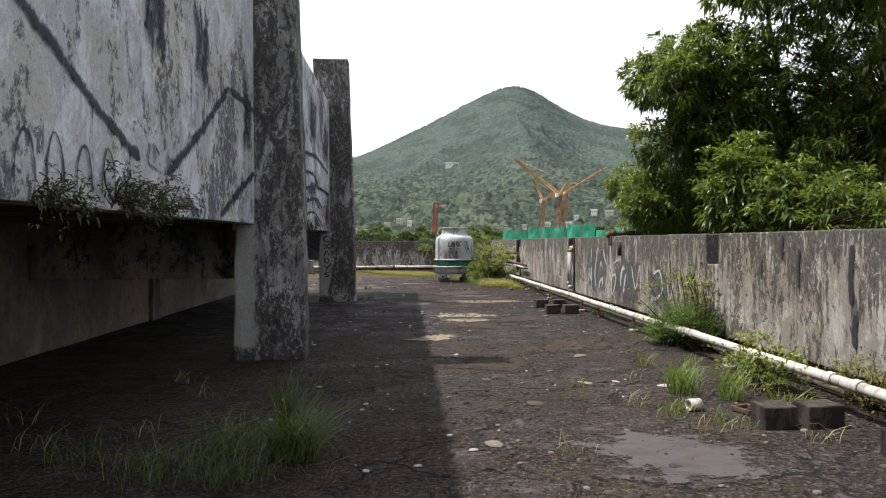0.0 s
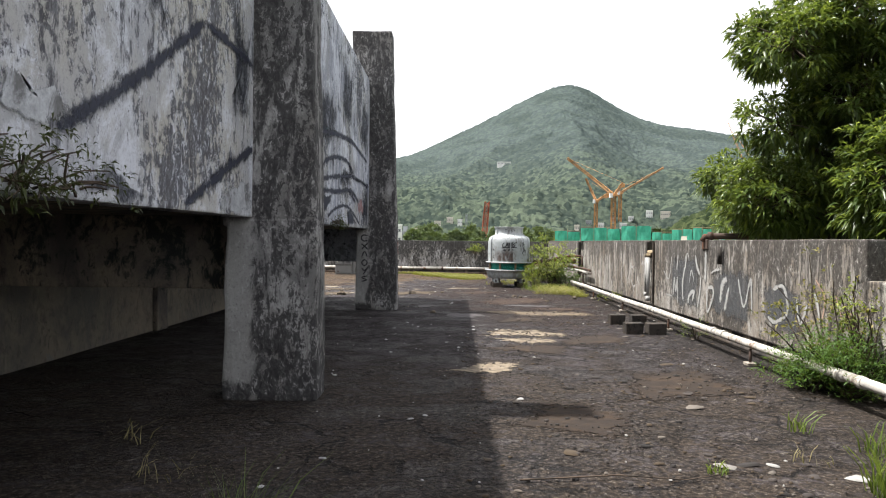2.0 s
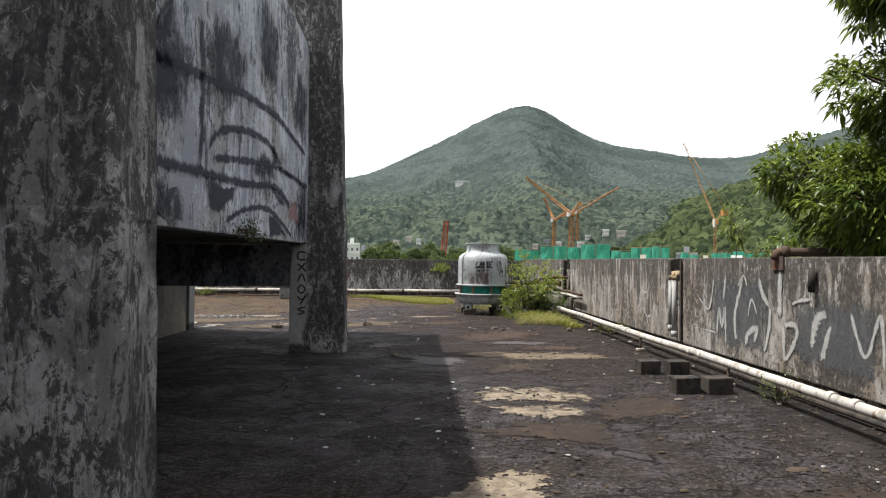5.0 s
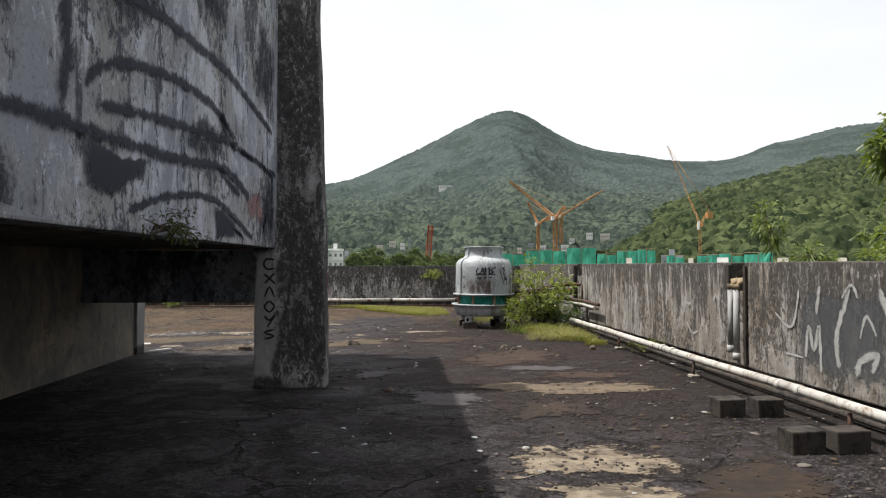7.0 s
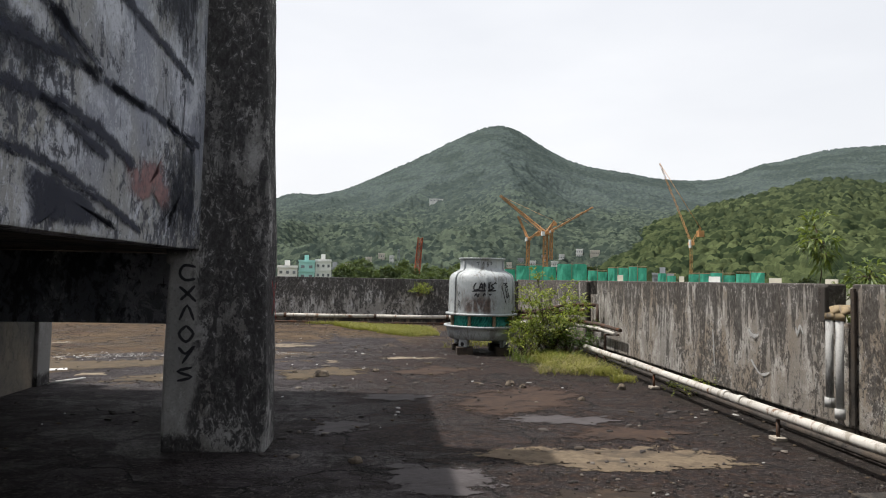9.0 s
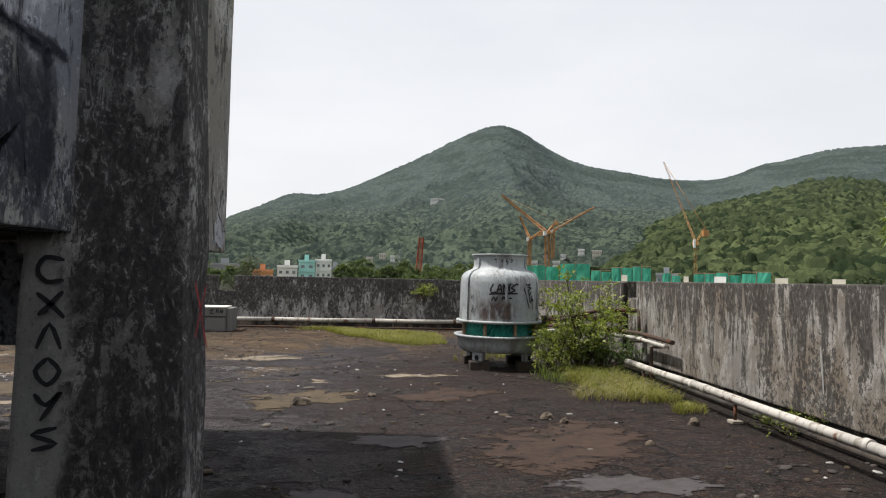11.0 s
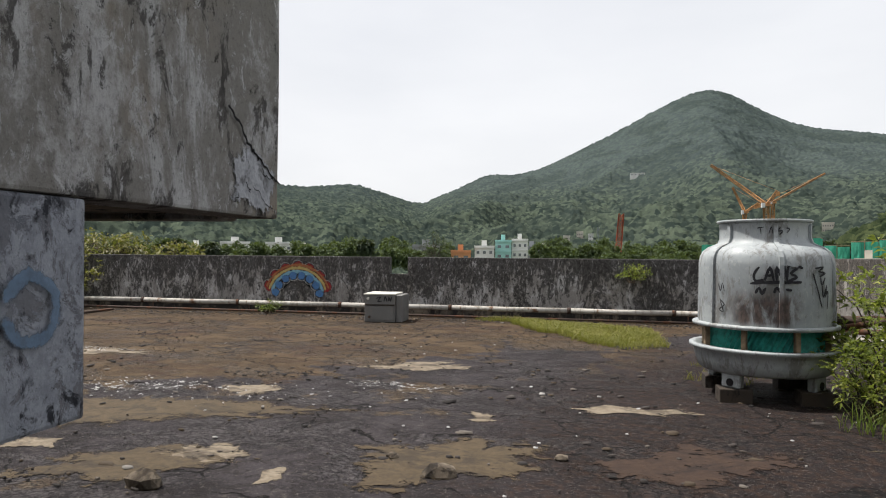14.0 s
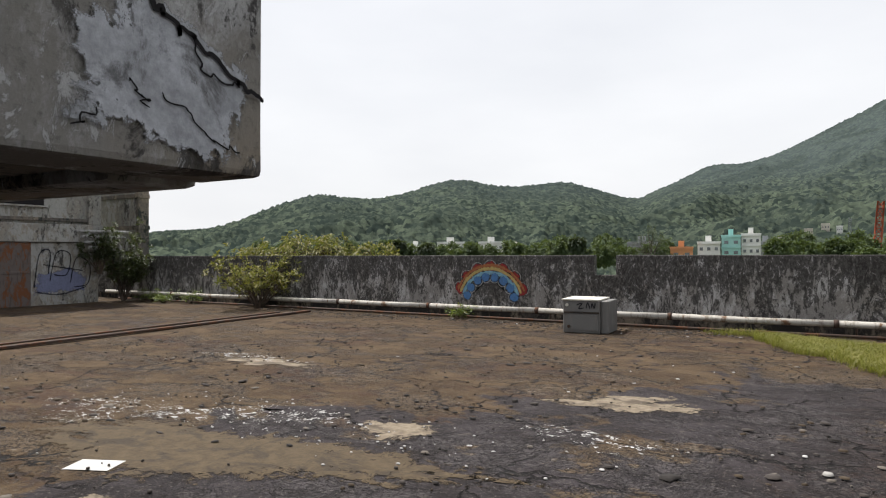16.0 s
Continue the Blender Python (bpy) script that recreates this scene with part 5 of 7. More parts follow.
def cooling_tower():
    t = holder("cooling_tower", (*CT, 0.0), "weathered pale grey cooling tower with black tags on its shell", "cooling tower")
    shell_m = tower_material()
    prof = [(0.705, 0.79), (0.71, 0.85), (0.70, 1.30), (0.70, 1.42), (0.688, 1.50), (0.655, 1.56), (0.595, 1.605), (0.53, 1.63), (0.488, 1.652), (0.468, 1.70), (0.466, 1.83), (0.475, 1.845), (0.475, 1.875), (0.44, 1.875), (0.43, 1.70), (0.44, 1.60)]
    part("shell", turned(prof, 64, False), shell_m, t, "pale grey shell with a brown stain", True)
    dark = plain("tower_inside", (0.05, 0.05, 0.05), 0.9, 0.2)
    part("fan_deck", turned([(0.425, 1.69), (0.43, 1.70)], 32), dark, t)
    ring = [(0.70, 0.745), (0.765, 0.755), (0.77, 0.775), (0.765, 0.79), (0.70, 0.795)]
    part("flange", turned(ring, 64), shell_m, t)
    rim = [(0.45, 1.865), (0.50, 1.868), (0.505, 1.885), (0.50, 1.895), (0.44, 1.895)]
    part("rim", turned(rim, 48, False), shell_m, t)
    for k in range(6):
        a = radians(-150 + 60 * k)
        seam = bmesh.new()
        pts = [(r + 0.012, z) for r, z in prof[:12]]
        pr = None
        for r, z in pts:
            row = []
            for side in (-0.022, 0.022):
                for dr in (-0.02, 0.016):
                    d = Vector((math.cos(a), math.sin(a), 0))
                    q = d * (r + dr) + Vector((-d.y, d.x, 0)) * side
                    row.append(seam.verts.new((q.x, q.y, z)))
            if pr:
                for i, j in ((0, 1), (1, 3), (3, 2), (2, 0)):
                    seam.faces.new((pr[i], pr[j], row[j], row[i]))
            pr = row
        bmesh.ops.recalc_face_normals(seam, faces=seam.faces[:])
        part("seam", seam, shell_m, t)
    fill = bmesh.new()
    rings = [[fill.verts.new(((0.60 + (0.018 if k % 2 else -0.012)) * math.cos(2 * math.pi * (k + s * 2.2) / 132), (0.60 + (0.018 if k % 2 else -0.012)) * math.sin(2 * math.pi * (k + s * 2.2) / 132), z)) for k in range(132)] for s, z in ((0, 0.50), (1, 0.63), (2, 0.76))]
    for p, q in zip(rings, rings[1:]):
        for k in range(132):
            fill.faces.new((p[k], p[(k + 1) % 132], q[(k + 1) % 132], q[k]))
    part("fill", fill, M_TEAL, t, "teal corrugated plastic fill")
    for k in range(8):
        a = radians(-120 + 45 * k)
        part("post", box(-0.03, 0.03, -0.025, 0.025, 0.50, 0.76, 0.004, Matrix.Translation((0.665 * math.cos(a), 0.665 * math.sin(a), 0)) @ Matrix.Rotation(a, 4, "Z")), M_WOODPOST, t, "weathered brown post")
    basin = [(0.50, 0.27), (0.66, 0.275), (0.70, 0.30), (0.735, 0.40), (0.755, 0.50), (0.80, 0.515), (0.805, 0.535), (0.80, 0.55), (0.72, 0.55), (0.70, 0.49), (0.55, 0.47)]
    part("basin", turned(basin, 64), shell_m, t, "round basin with a lip", True)
    for k in range(4):
        a = radians(-134 + 90 * k)
        leg = box(-0.11, 0.11, -0.05, 0.05, 0.13, 0.30, 0.015)
        bmesh.ops.transform(leg, matrix=Matrix.Translation((0.60 * math.cos(a), 0.60 * math.sin(a), 0)) @ Matrix.Rotation(a + math.pi / 2, 4, "Z"), verts=leg.verts[:])
        lg = part("leg", leg, shell_m, t)
        # near-black disc on the leg, painted in place of a shaded hole
        hole_shade = tube([(0.652 * math.cos(a), 0.652 * math.sin(a), 0.19), (0.66 * math.cos(a), 0.66 * math.sin(a), 0.19)], 0.042, 16)
        part("hole_shade", hole_shade, P_CRACK, lg)
        pad = slab(-0.17, 0.17, -0.13, 0.13, -0.02, 0.135, 0.12, 0.012, 0.008)
        bmesh.ops.transform(pad, matrix=Matrix.Translation((0.58 * math.cos(a), 0.58 * math.sin(a), 0)), verts=pad.verts[:])
        part("plinth", pad, M_BLOCK, t, "dark concrete plinth")
    return t


tower = cooling_tower()
tower.scale = (0.95, 0.95, 1.0)


def tower_tag(name, label, strokes, base, width=0.028):
    g = holder(name, (0, 0, 0), label, "graffiti", "", "structure")
    for i, pts in enumerate(strokes):
        place = lambda u, v: (CT[0] + (0.688 if v < 1.42 else 0.456) * math.sin(radians(u)), CT[1] - (0.688 if v < 1.42 else 0.456) * math.cos(radians(u)), v)
        bm = bmesh.new()
        prev = None
        for a, b in ribbon([(p[0] * 0.0126, p[1]) for p in pts], width, 0.25, base + i):
            cur = (bm.verts.new(place(a[0] / 0.0126, a[1])), bm.verts.new(place(b[0] / 0.0126, b[1])))
            if prev:
                bm.faces.new((prev[0], prev[1], cur[1], cur[0]))
            prev = cur
        part("stroke", bm, M_INK, g)


tower_tag("tower_tag_front", "black tag sprayed across the tower's shell", (
    [(-17, 1.40), (-21, 1.33), (-20, 1.26), (-13, 1.27)], [(-13, 1.26), (-9, 1.40), (-6, 1.26)], [(-12, 1.31), (-6, 1.32)],
    [(-4, 1.26), (-4, 1.40), (1, 1.27), (2, 1.41)], [(4, 1.26), (5, 1.41), (13, 1.40), (7, 1.34), (12, 1.30), (4, 1.26)], [(-24, 1.23), (-10, 1.245), (16, 1.25)],
    [(13, 1.41), (17, 1.39)], [(-20, 1.13), (-17, 1.19), (-15, 1.13), (-12, 1.19)], [(-6, 1.14), (-4, 1.19), (0, 1.14)], [(3, 1.18), (8, 1.17)]), 300)
tower_tag("tower_tag_side", "thin black scrawl running down the tower's shell", (
    [(28, 1.39), (38, 1.40), (32, 1.36), (40, 1.34), (33, 1.31)], [(34, 1.31), (36, 1.22), (40, 1.30)], [(36, 1.22), (38, 1.10), (42, 1.22), (41, 1.12)], [(40, 1.1), (44, 1.16), (43, 0.98)], [(26, 1.34), (31, 1.18), (36, 1.0)]), 320, 0.02)
tower_tag("tower_tag_left", "faint scrawl on the tower's flank", ([(-52, 1.22), (-50, 1.14), (-48, 1.22), (-46, 1.14)], [(-50, 1.05), (-46, 1.0), (-51, 0.95), (-47, 0.93), (-50, 1.04)]), 330, 0.012)
tower_tag("tower_tag_neck", "black letters sprayed on the tower's neck", (
    [(-22, 1.80), (-14, 1.81)], [(-18, 1.81), (-17, 1.74)], [(-8, 1.74), (-5, 1.81), (-3, 1.74)], [(6, 1.81), (3, 1.77), (9, 1.77), (5, 1.73)], [(13, 1.80), (18, 1.79), (14, 1.75)]), 340, 0.013)

# ---- pipes ----
PX, PZ = 3.6, 0.25


def east_pipe():
    p = holder("drain_pipe", (PX, 8.0, PZ), "long white-painted iron pipe with rust, on low stands", "pipe")
    breaks = [-8.5, -5.0, -1.5, 2.0, 5.4, 8.3, 11.2, 14.1, 17.0, 19.9, 22.25]
    for a, b in zip(breaks, breaks[1:]):
        bm = tube([(0, a - 8.0, 0.006 * math.sin(a)), (0, (a + b) / 2 - 8.0, -0.006), (0, b - 8.0, 0.006 * math.sin(b))], 0.047, 20)
        part("length", bm, M_PIPE_W, p)
    for y in breaks[1:-1]:
        for d in (-0.16, 0.16):
            part("joint", tube([(0, y - 8.0 + d - 0.035, 0), (0, y - 8.0 + d + 0.035, 0)], 0.055, 20), M_PIPE_W, p)
    for y in (1.2, 4.3, 7.3, 10.27, 13.25, 16.2, 19.1, 21.6):
        st = part("stand", tube([(0, y - 8.0, -0.25), (0, y - 8.0, -0.06)], 0.018, 8), M_RUST, p, "rusty stand")
        part("foot", box(-0.06, 0.06, y - 8.06, y - 7.94, -0.255, -0.22, 0.005), M_MORTAR_FOOT, st)
    return p


east_pipe()
thing("thin_conduit", tube([(3.95, -8.5, 0.05), (3.96, 2, 0.045), (3.94, 12, 0.05), (3.95, 22, 0.045), (3.93, 30, 0.05)], 0.03, 8), M_BLOCK, "thin dark conduit lying along the parapet", "conduit")


def north_pipe():
    p = holder("parapet_pipe", (-10, 31.05, 0.24), "long grey-white pipe running along the north parapet", "pipe")
    breaks = [-22.0, -18.5, -15.0, -11.7, -8.9, -6.1, -3.3, -0.5, 1.8, 4.05]
    for a, b in zip(breaks, breaks[1:]):
        part("length", tube([(a + 10, 0, 0), ((a + b) / 2 + 10, 0.004, -0.01), (b + 10, 0, 0)], 0.06, 16), M_PIPE_W, p)
    for x in breaks[1:-1]:
        part("joint", tube([(x + 9.96, 0, 0), (x + 10.04, 0, 0)], 0.072, 16), M_RUST, p, "rusty joint")
        part("stand", tube([(x + 10.3, 0, -0.24), (x + 10.3, 0, -0.05)], 0.02, 8), M_RUST, p)
    return p


north_pipe()
thing("low_conduit", tube([(-21.0, 30.85, 0.05), (-10, 30.87, 0.045), (4.0, 30.85, 0.05)], 0.028, 8), M_RUST, "rusty conduit below the parapet pipe", "conduit")
thing("steel_angle", box(-0.05, 0.05, -7.5, 3.9, 0.0, 0.05, 0.008, pose(-11.95, 26.5, 0.0, 0, 0, 2.5)), M_RUST, "long rusty steel angle lying on the roof floor", "steel bar")
thing("steel_flat", box(-0.035, 0.035, -7.5, 3.5, 0.0, 0.03, 0.006, pose(-12.5, 26.4, 0.0, 0, 0, 2.9)), M_RUST, "rusty flat steel bar lying on the roof floor", "steel bar")


def riser_pipes():
    p = holder("riser_pipes", (4.05, 16.05, 0.0), "pair of grey riser pipes bent into the parapet notch", "pipe")
    for dy, zb in ((-0.09, 0.28), (0.05, 0.36)):
        part("riser", tube([(0, dy, zb), (0, dy, 1.16)], 0.034, 16), M_PIPE_G, p)
        part("elbow", tube([(0, dy, 1.15), (0.005, dy, 1.20), (0.035, dy, 1.24), (0.10, dy, 1.25), (0.26, dy, 1.25)], 0.043, 14), M_BRASS, p, "ochre iron elbow")
        part("collar", tube([(0, dy, zb - 0.03), (0, dy, zb + 0.06)], 0.045, 16), M_PIPE_G, p)
    part("backing", box(0.06, 0.088, -0.20, -0.15, 0.2, 1.45, 0.004), M_BLOCK, p, "dark back board")
    part("stub", box(0.04, 0.088, 0.17, 0.27, 1.12, 1.46, 0.006), M_BLOCK, p, "dark upright in the notch")
    return p


riser_pipes()


def tower_pipes():
    p = holder("tower_pipework", (3.9, 23.2, 0.0), "rusty pipework running from the tower to the parapet", "pipe")
    part("upper_pipe", tube([(-1.4, 0.35, 0.72), (-1.0, 0.3, 0.80), (-0.45, 0.15, 0.97), (-0.1, -0.1, 1.0), (0.12, -0.3, 1.0)], 0.035, 12), M_RUST, p)
    part("drop", tube([(0.12, -0.32, 1.02), (0.13, -0.34, 0.6)], 0.028, 10), M_RUST, p)
    part("header", tube([(-1.3, 0.55, 0.80), (-0.5, 0.35, 0.83), (-0.05, 0.1, 0.83)], 0.055, 14), M_RUST, p)
    part("flange", tube([(-0.07, 0.11, 0.83), (-0.02, 0.08, 0.83)], 0.085, 14), M_RUST, p)
    part("lower_pipe", tube([(-1.3, 1.0, 0.66), (-0.2, 0.3, 0.66), (0.1, -0.5, 0.64), (0.11, -1.65, 0.61)], 0.035, 12), M_RUST, p)
    part("white_pipe", tube([(-1.2, 0.9, 0.56), (-0.25, 0.2, 0.58), (0.02, -0.5, 0.57), (0.03, -1.6, 0.54)], 0.032, 12), M_PIPE_W, p)
    for y in (-0.3, -1.2):
        part("bracket", box(-0.02, 0.26, y - 0.015, y + 0.015, 0.48, 0.51, 0.003), M_RUST, p)
    part("foot", box(-0.02, 0.02, -1.18, -1.14, 0.0, 0.5, 0.004), M_RUST, p)
    part("dark_post", box(0.16, 0.24, 0.5, 0.6, 0.3, 1.46, 0.005), M_BLOCK, p, "dark post at the notch")
    return p


tower_pipes()
d = holder("parapet_spout", (4.2, 13.15, 1.5), "rusty iron spout lying over the parapet's top", "spout")
part("pipe", tube([(-0.10, 0.02, -0.03), (-0.06, 0.02, 0.045), (0.02, 0.0, 0.055), (0.5, -0.3, 0.05)], 0.05, 12), M_RUST, d)
part("collar", tube([(-0.02, 0.01, 0.055), (0.05, -0.02, 0.055)], 0.07, 12), M_RUST, d)
part("apron", box(-0.072, -0.052, -0.11, 0.12, -0.16, 0.0, 0.004), M_RUST, d)
d = holder("wall_fitting", (4.10, 12.46, 1.25), "old dark fitting with a white clip on the parapet", "fitting")
part("pipe", tube([(0, 0, 0.13), (0, 0, -0.13)], 0.035, 12), M_BLOCK, d)
part("clip", tube([(0.0, 0.05, -0.02), (-0.02, 0.09, -0.08), (0.0, 0.06, -0.14)], 0.014, 8), P_WHITE, d)
part("cap", box(-0.03, 0.03, -0.05, 0.04, 0.13, 0.15, 0.003), P_WHITE, d)


def concrete_block(x0, x1, y, deep, h, rz, label):
    bm = slab(0, x1 - x0, 0, deep, -0.012, h, 0.1, 0.012, 0.010, 0.004)
    ob = thing("concrete_block", bm, M_BLOCK, label, "block", "loose concrete blocks")
    ob.matrix_basis = pose(x0, y, 0.0, 0, 0, rz)
    return ob


# the near-black tone includes the shade on the blocks' south fronts
LB = "dark concrete block lying beside the pipe, shade in its tone"
for x0, x1, y, dp, h, rz in ((2.82, 3.09, 13.98, 0.2, 0.165, 2), (3.19, 3.45, 13.96, 0.2, 0.165, -1), (2.78, 3.06, 12.76, 0.2, 0.17, 1), (3.13, 3.42, 12.74, 0.2, 0.17, 3), (2.72, 2.97, 5.02, 0.22, 0.165, -2), (3.06, 3.34, 5.02, 0.22, 0.165, 1), (3.2, 3.5, 4.25, 0.22, 0.17, 4)):
    concrete_block(x0, x1, y, dp, h, rz, LB)


def pipe_piece():
    bm = bmesh.new()
    for r0 in (0.062, 0.050):
        ring = [[bm.verts.new((x, r0 * math.cos(2 * math.pi * k / 20), r0 * math.sin(2 * math.pi * k / 20))) for k in range(20)] for x in (-0.07, 0.07)]
        for k in range(20):
            bm.faces.new((ring[0][k], ring[0][(k + 1) % 20], ring[1][(k + 1) % 20], ring[1][k])).smooth = True
    bm.verts.ensure_lookup_table()
    for e in (0, 20):
        for k in range(20):
            bm.faces.new([bm.verts[i] for i in (e + k, e + (k + 1) % 20, 40 + e + (k + 1) % 20, 40 + e + k)])
    bmesh.ops.recalc_face_normals(bm, faces=bm.faces[:])
    ob = thing("pipe_offcut", bm, M_PIPE_W, "short white pipe offcut lying in the grass", "pipe piece")
    ob.matrix_basis = pose(2.45, 5.6, 0.045, 0, 0, 12) @ Matrix.Scale(0.78, 4)


pipe_piece()


def open_tray():
    d = holder("rusty_tray", (2.86, 5.52, 0.004), "small rusty square frame lying in the grass", "tray", rz=20)
    for x0, x1, y0, y1 in ((-0.09, 0.09, -0.09, -0.07), (-0.09, 0.09, 0.07, 0.09), (-0.09, -0.07, -0.07, 0.07), (0.07, 0.09, -0.07, 0.07)):
        part("side", box(x0, x1, y0, y1, 0.0, 0.035, 0.003), M_RUST, d)


open_tray()


def cabinet():
    c = holder("metal_cabinet", (-4.52, 29.9, 0.0), "grey metal cabinet with a tag, lying before the parapet", "cabinet", rz=4)
    part("body", box(-0.42, 0.27, -0.42, 0.36, 0.0, 0.60, 0.012), M_BOX, c)
    part("side_bay", box(0.275, 0.42, -0.36, 0.38, 0.0, 0.60, 0.012), M_BOX, c, "darker side bay")
    part("lid", box(-0.44, 0.28, -0.44, 0.38, 0.60, 0.635, 0.008), M_BOX_TOP, c, "pale lid")
    dr = part("door", box(-0.36, 0.24, -0.437, -0.42, 0.05, 0.36, 0.004), M_BOX, c)
    part("knob", tube([(-0.30, -0.437, 0.12), (-0.30, -0.47, 0.12)], 0.03, 12), M_RUST, dr)
    part("rail", box(-0.40, 0.26, -0.45, -0.42, 0.37, 0.40, 0.004), M_BLOCK, c, "dark rail")
    part("bolt", tube([(-0.34, -0.42, 0.52), (-0.34, -0.445, 0.52)], 0.03, 12), M_BOX_TOP, c)
    for i, pts in enumerate(([(-0.16, 0.52), (-0.05, 0.56), (-0.12, 0.46), (-0.02, 0.47)], [(0.02, 0.46), (0.05, 0.57), (0.09, 0.46)], [(0.12, 0.47), (0.13, 0.56), (0.17, 0.47), (0.19, 0.57)])):
        stroke(c, on_y(-0.4265), pts, 0.02, M_INK, 400 + i)
    stroke(c, lambda u, v: (-0.4235, u, v), [(-0.3, 0.42), (-0.22, 0.36), (-0.3, 0.3), (-0.2, 0.26)], 0.04, P_RED, 410)


cabinet()

# ---- plants ----
RNG = np.random.default_rng(7)


def unit(v):
    return v / np.maximum(np.linalg.norm(v, axis=-1, keepdims=True), 1e-9)


def leaf_arrays(base, way, length, width, fold=0.25, droop=0.25):
    """Folded, drooping leaves: base points, directions, lengths and widths in arrays. Six corners and four triangles each."""
    n = len(base)
    way = unit(way)
    up = np.tile(np.array([0.0, 0.0, 1.0]), (n, 1)) + RNG.normal(0, 0.35, (n, 3))
    side = unit(np.cross(way, up))
    nrm = np.cross(side, way)
    L, W = length[:, None], width[:, None]
    mid = base + way * L * 0.5
    tip = base + way * L - np.array([0, 0, 1.0]) * L * droop
    l1, r1 = mid + side * W / 2 + nrm * W * fold, mid - side * W / 2 + nrm * W * fold
    v = np.stack([base, l1, mid, r1, tip], 1).reshape(-1, 3)
    o = (np.arange(n) * 5)[:, None]
    f = np.concatenate([o + np.array([[0, 2, 1]]), o + np.array([[0, 3, 2]]), o + np.array([[1, 2, 4]]), o + np.array([[2, 3, 4]])], 0)
    return v, f


def leaves(name, parent, clusters, per, length, width, spread, material, outward=None, lift=0.1, droop=0.3, label=""):
    """Rosettes of leaves round the cluster points, as one mesh."""
    c = np.repeat(np.asarray(clusters, float), per, 0)
    n = len(c)
    way = unit(RNG.normal(0, 1, (n, 3)) * np.array([1, 1, 0.55]) + np.array([0, 0, lift]))
    if outward is not None:
        way = unit(way + np.repeat(np.asarray(outward, float), per, 0) * 0.8)
    base = c + way * RNG.uniform(0.0, spread, (n, 1)) + RNG.normal(0, spread * 0.25, (n, 3))
    L = length * RNG.uniform(0.6, 1.25, n)
    v, f = leaf_arrays(base, way, L, width * RNG.uniform(0.7, 1.2, n), droop=droop)
    ob = from_arrays(name, v, f, material, False)
    ob.parent = parent
    if label:
        ob["label"] = label
    return ob


def twigs(name, parent, lines, material, r0, r1, sides=5):
    bm = bmesh.new()
    for pts in lines:
        add_tube(bm, pts, r0, sides, True, r1)
    return tagged(part(name, bm, material, parent), kind="stuff")


def bent(a, b, sag=0.1, k=4, wob=0.06):
    a, b = Vector(a), Vector(b)
    L = (b - a).length
    return [a.lerp(b, i / k) + Vector((random.uniform(-1, 1) * wob * L, random.uniform(-1, 1) * wob * L, sag * L * math.sin(math.pi * i / k))) * (1 if 0 < i < k else 0) for i in range(k + 1)]


def big_tree(name, root, fork, lobes, per_lobe, per, length, width, label, material, trunk_r=0.22):
    """A tree from its root to the fork, limbs to each lobe of the crown, twigs within, leaves in rosettes at the twigs' ends.
    lobes: (centre, radii, share)."""
    t = holder(name, root, label, "tree")
    inv = Vector(root)
    part("trunk", tube([Vector(p) - inv for p in bent(root, fork, 0.02, 6, 0.02)], trunk_r, 12, True, trunk_r * 0.6), M_BARK, t)
    ends, outs, limbs, small = [], [], [], []
    for centre, radii, share in lobes:
        c = Vector(centre)
        limbs.append([p - inv for p in bent(fork, c, 0.05, 5, 0.05)])
        n = int(per_lobe * share)
        for k in range(n):
            d = Vector((random.gauss(0, 1), random.gauss(0, 1), random.gauss(0, 1))).normalized()
            rad = random.uniform(0.35, 1.0) ** 0.6
            rad *= 0.78 + 0.45 * noise.noise(d * 2.2 + c)
            e = c + Vector((d.x * radii[0], d.y * radii[1], d.z * radii[2])) * rad
            ends.append(e - inv)
            outs.append(d)
            if k % 3 == 0:
                small.append([p - inv for p in bent(c + (e - c) * random.uniform(0.1, 0.35), e, 0.06, 3, 0.06)])
    twigs("limb", t, limbs, M_BARK, trunk_r * 0.3, trunk_r * 0.08, 7)
    twigs("twig", t, small, M_BARK, 0.016, 0.004, 4)["kind"] = "stuff"
    leaves("crown", t, ends, per, length, width, 0.10, material, outs, 0.0, 0.35)
    return t


random.seed(5)
big_tree("mango_tree", (8.2, 12.3, -14.0), (7.8, 12.3, 0.6), (
    ((8.6, 11.3, 3.6), (3.2, 3.2, 3.2), 3.2), ((6.6, 12.6, 2.6), (2.0, 2.2, 2.2), 1.3), ((5.6, 12.0, 4.6), (1.5, 1.5, 0.95), 0.55),
    ((4.7, 11.6, 4.15), (0.9, 0.9, 0.6), 0.2), ((6.0, 13.9, 1.9), (1.6, 1.3, 1.1), 0.6), ((7.2, 10.2, 6.4), (2.6, 2.6, 2.0), 1.7),
    ((6.2, 9.6, 1.6), (1.7, 1.8, 1.1), 0.6), ((9.5, 8.2, 3.0), (3.0, 2.6, 3.2), 1.7), ((6.3, 11.6, 6.3), (1.2, 1.2, 0.9), 0.3), ((4.95, 13.7, 2.5), (0.85, 0.7, 0.5), 0.16),
    ((5.9, 11.8, 3.5), (1.3, 1.3, 0.9), 0.6), ((4.9, 12.4, 2.1), (0.9, 0.9, 0.8), 0.35), ((4.8, 12.2, 3.2), (0.6, 0.7, 0.45), 0.1), ((5.4, 10.4, 2.2), (0.9, 1.0, 0.9), 0.35)),
    560, 26, 0.15, 0.045, "dense dark green broadleaf tree rising behind the parapet", M_LEAF, 0.26)
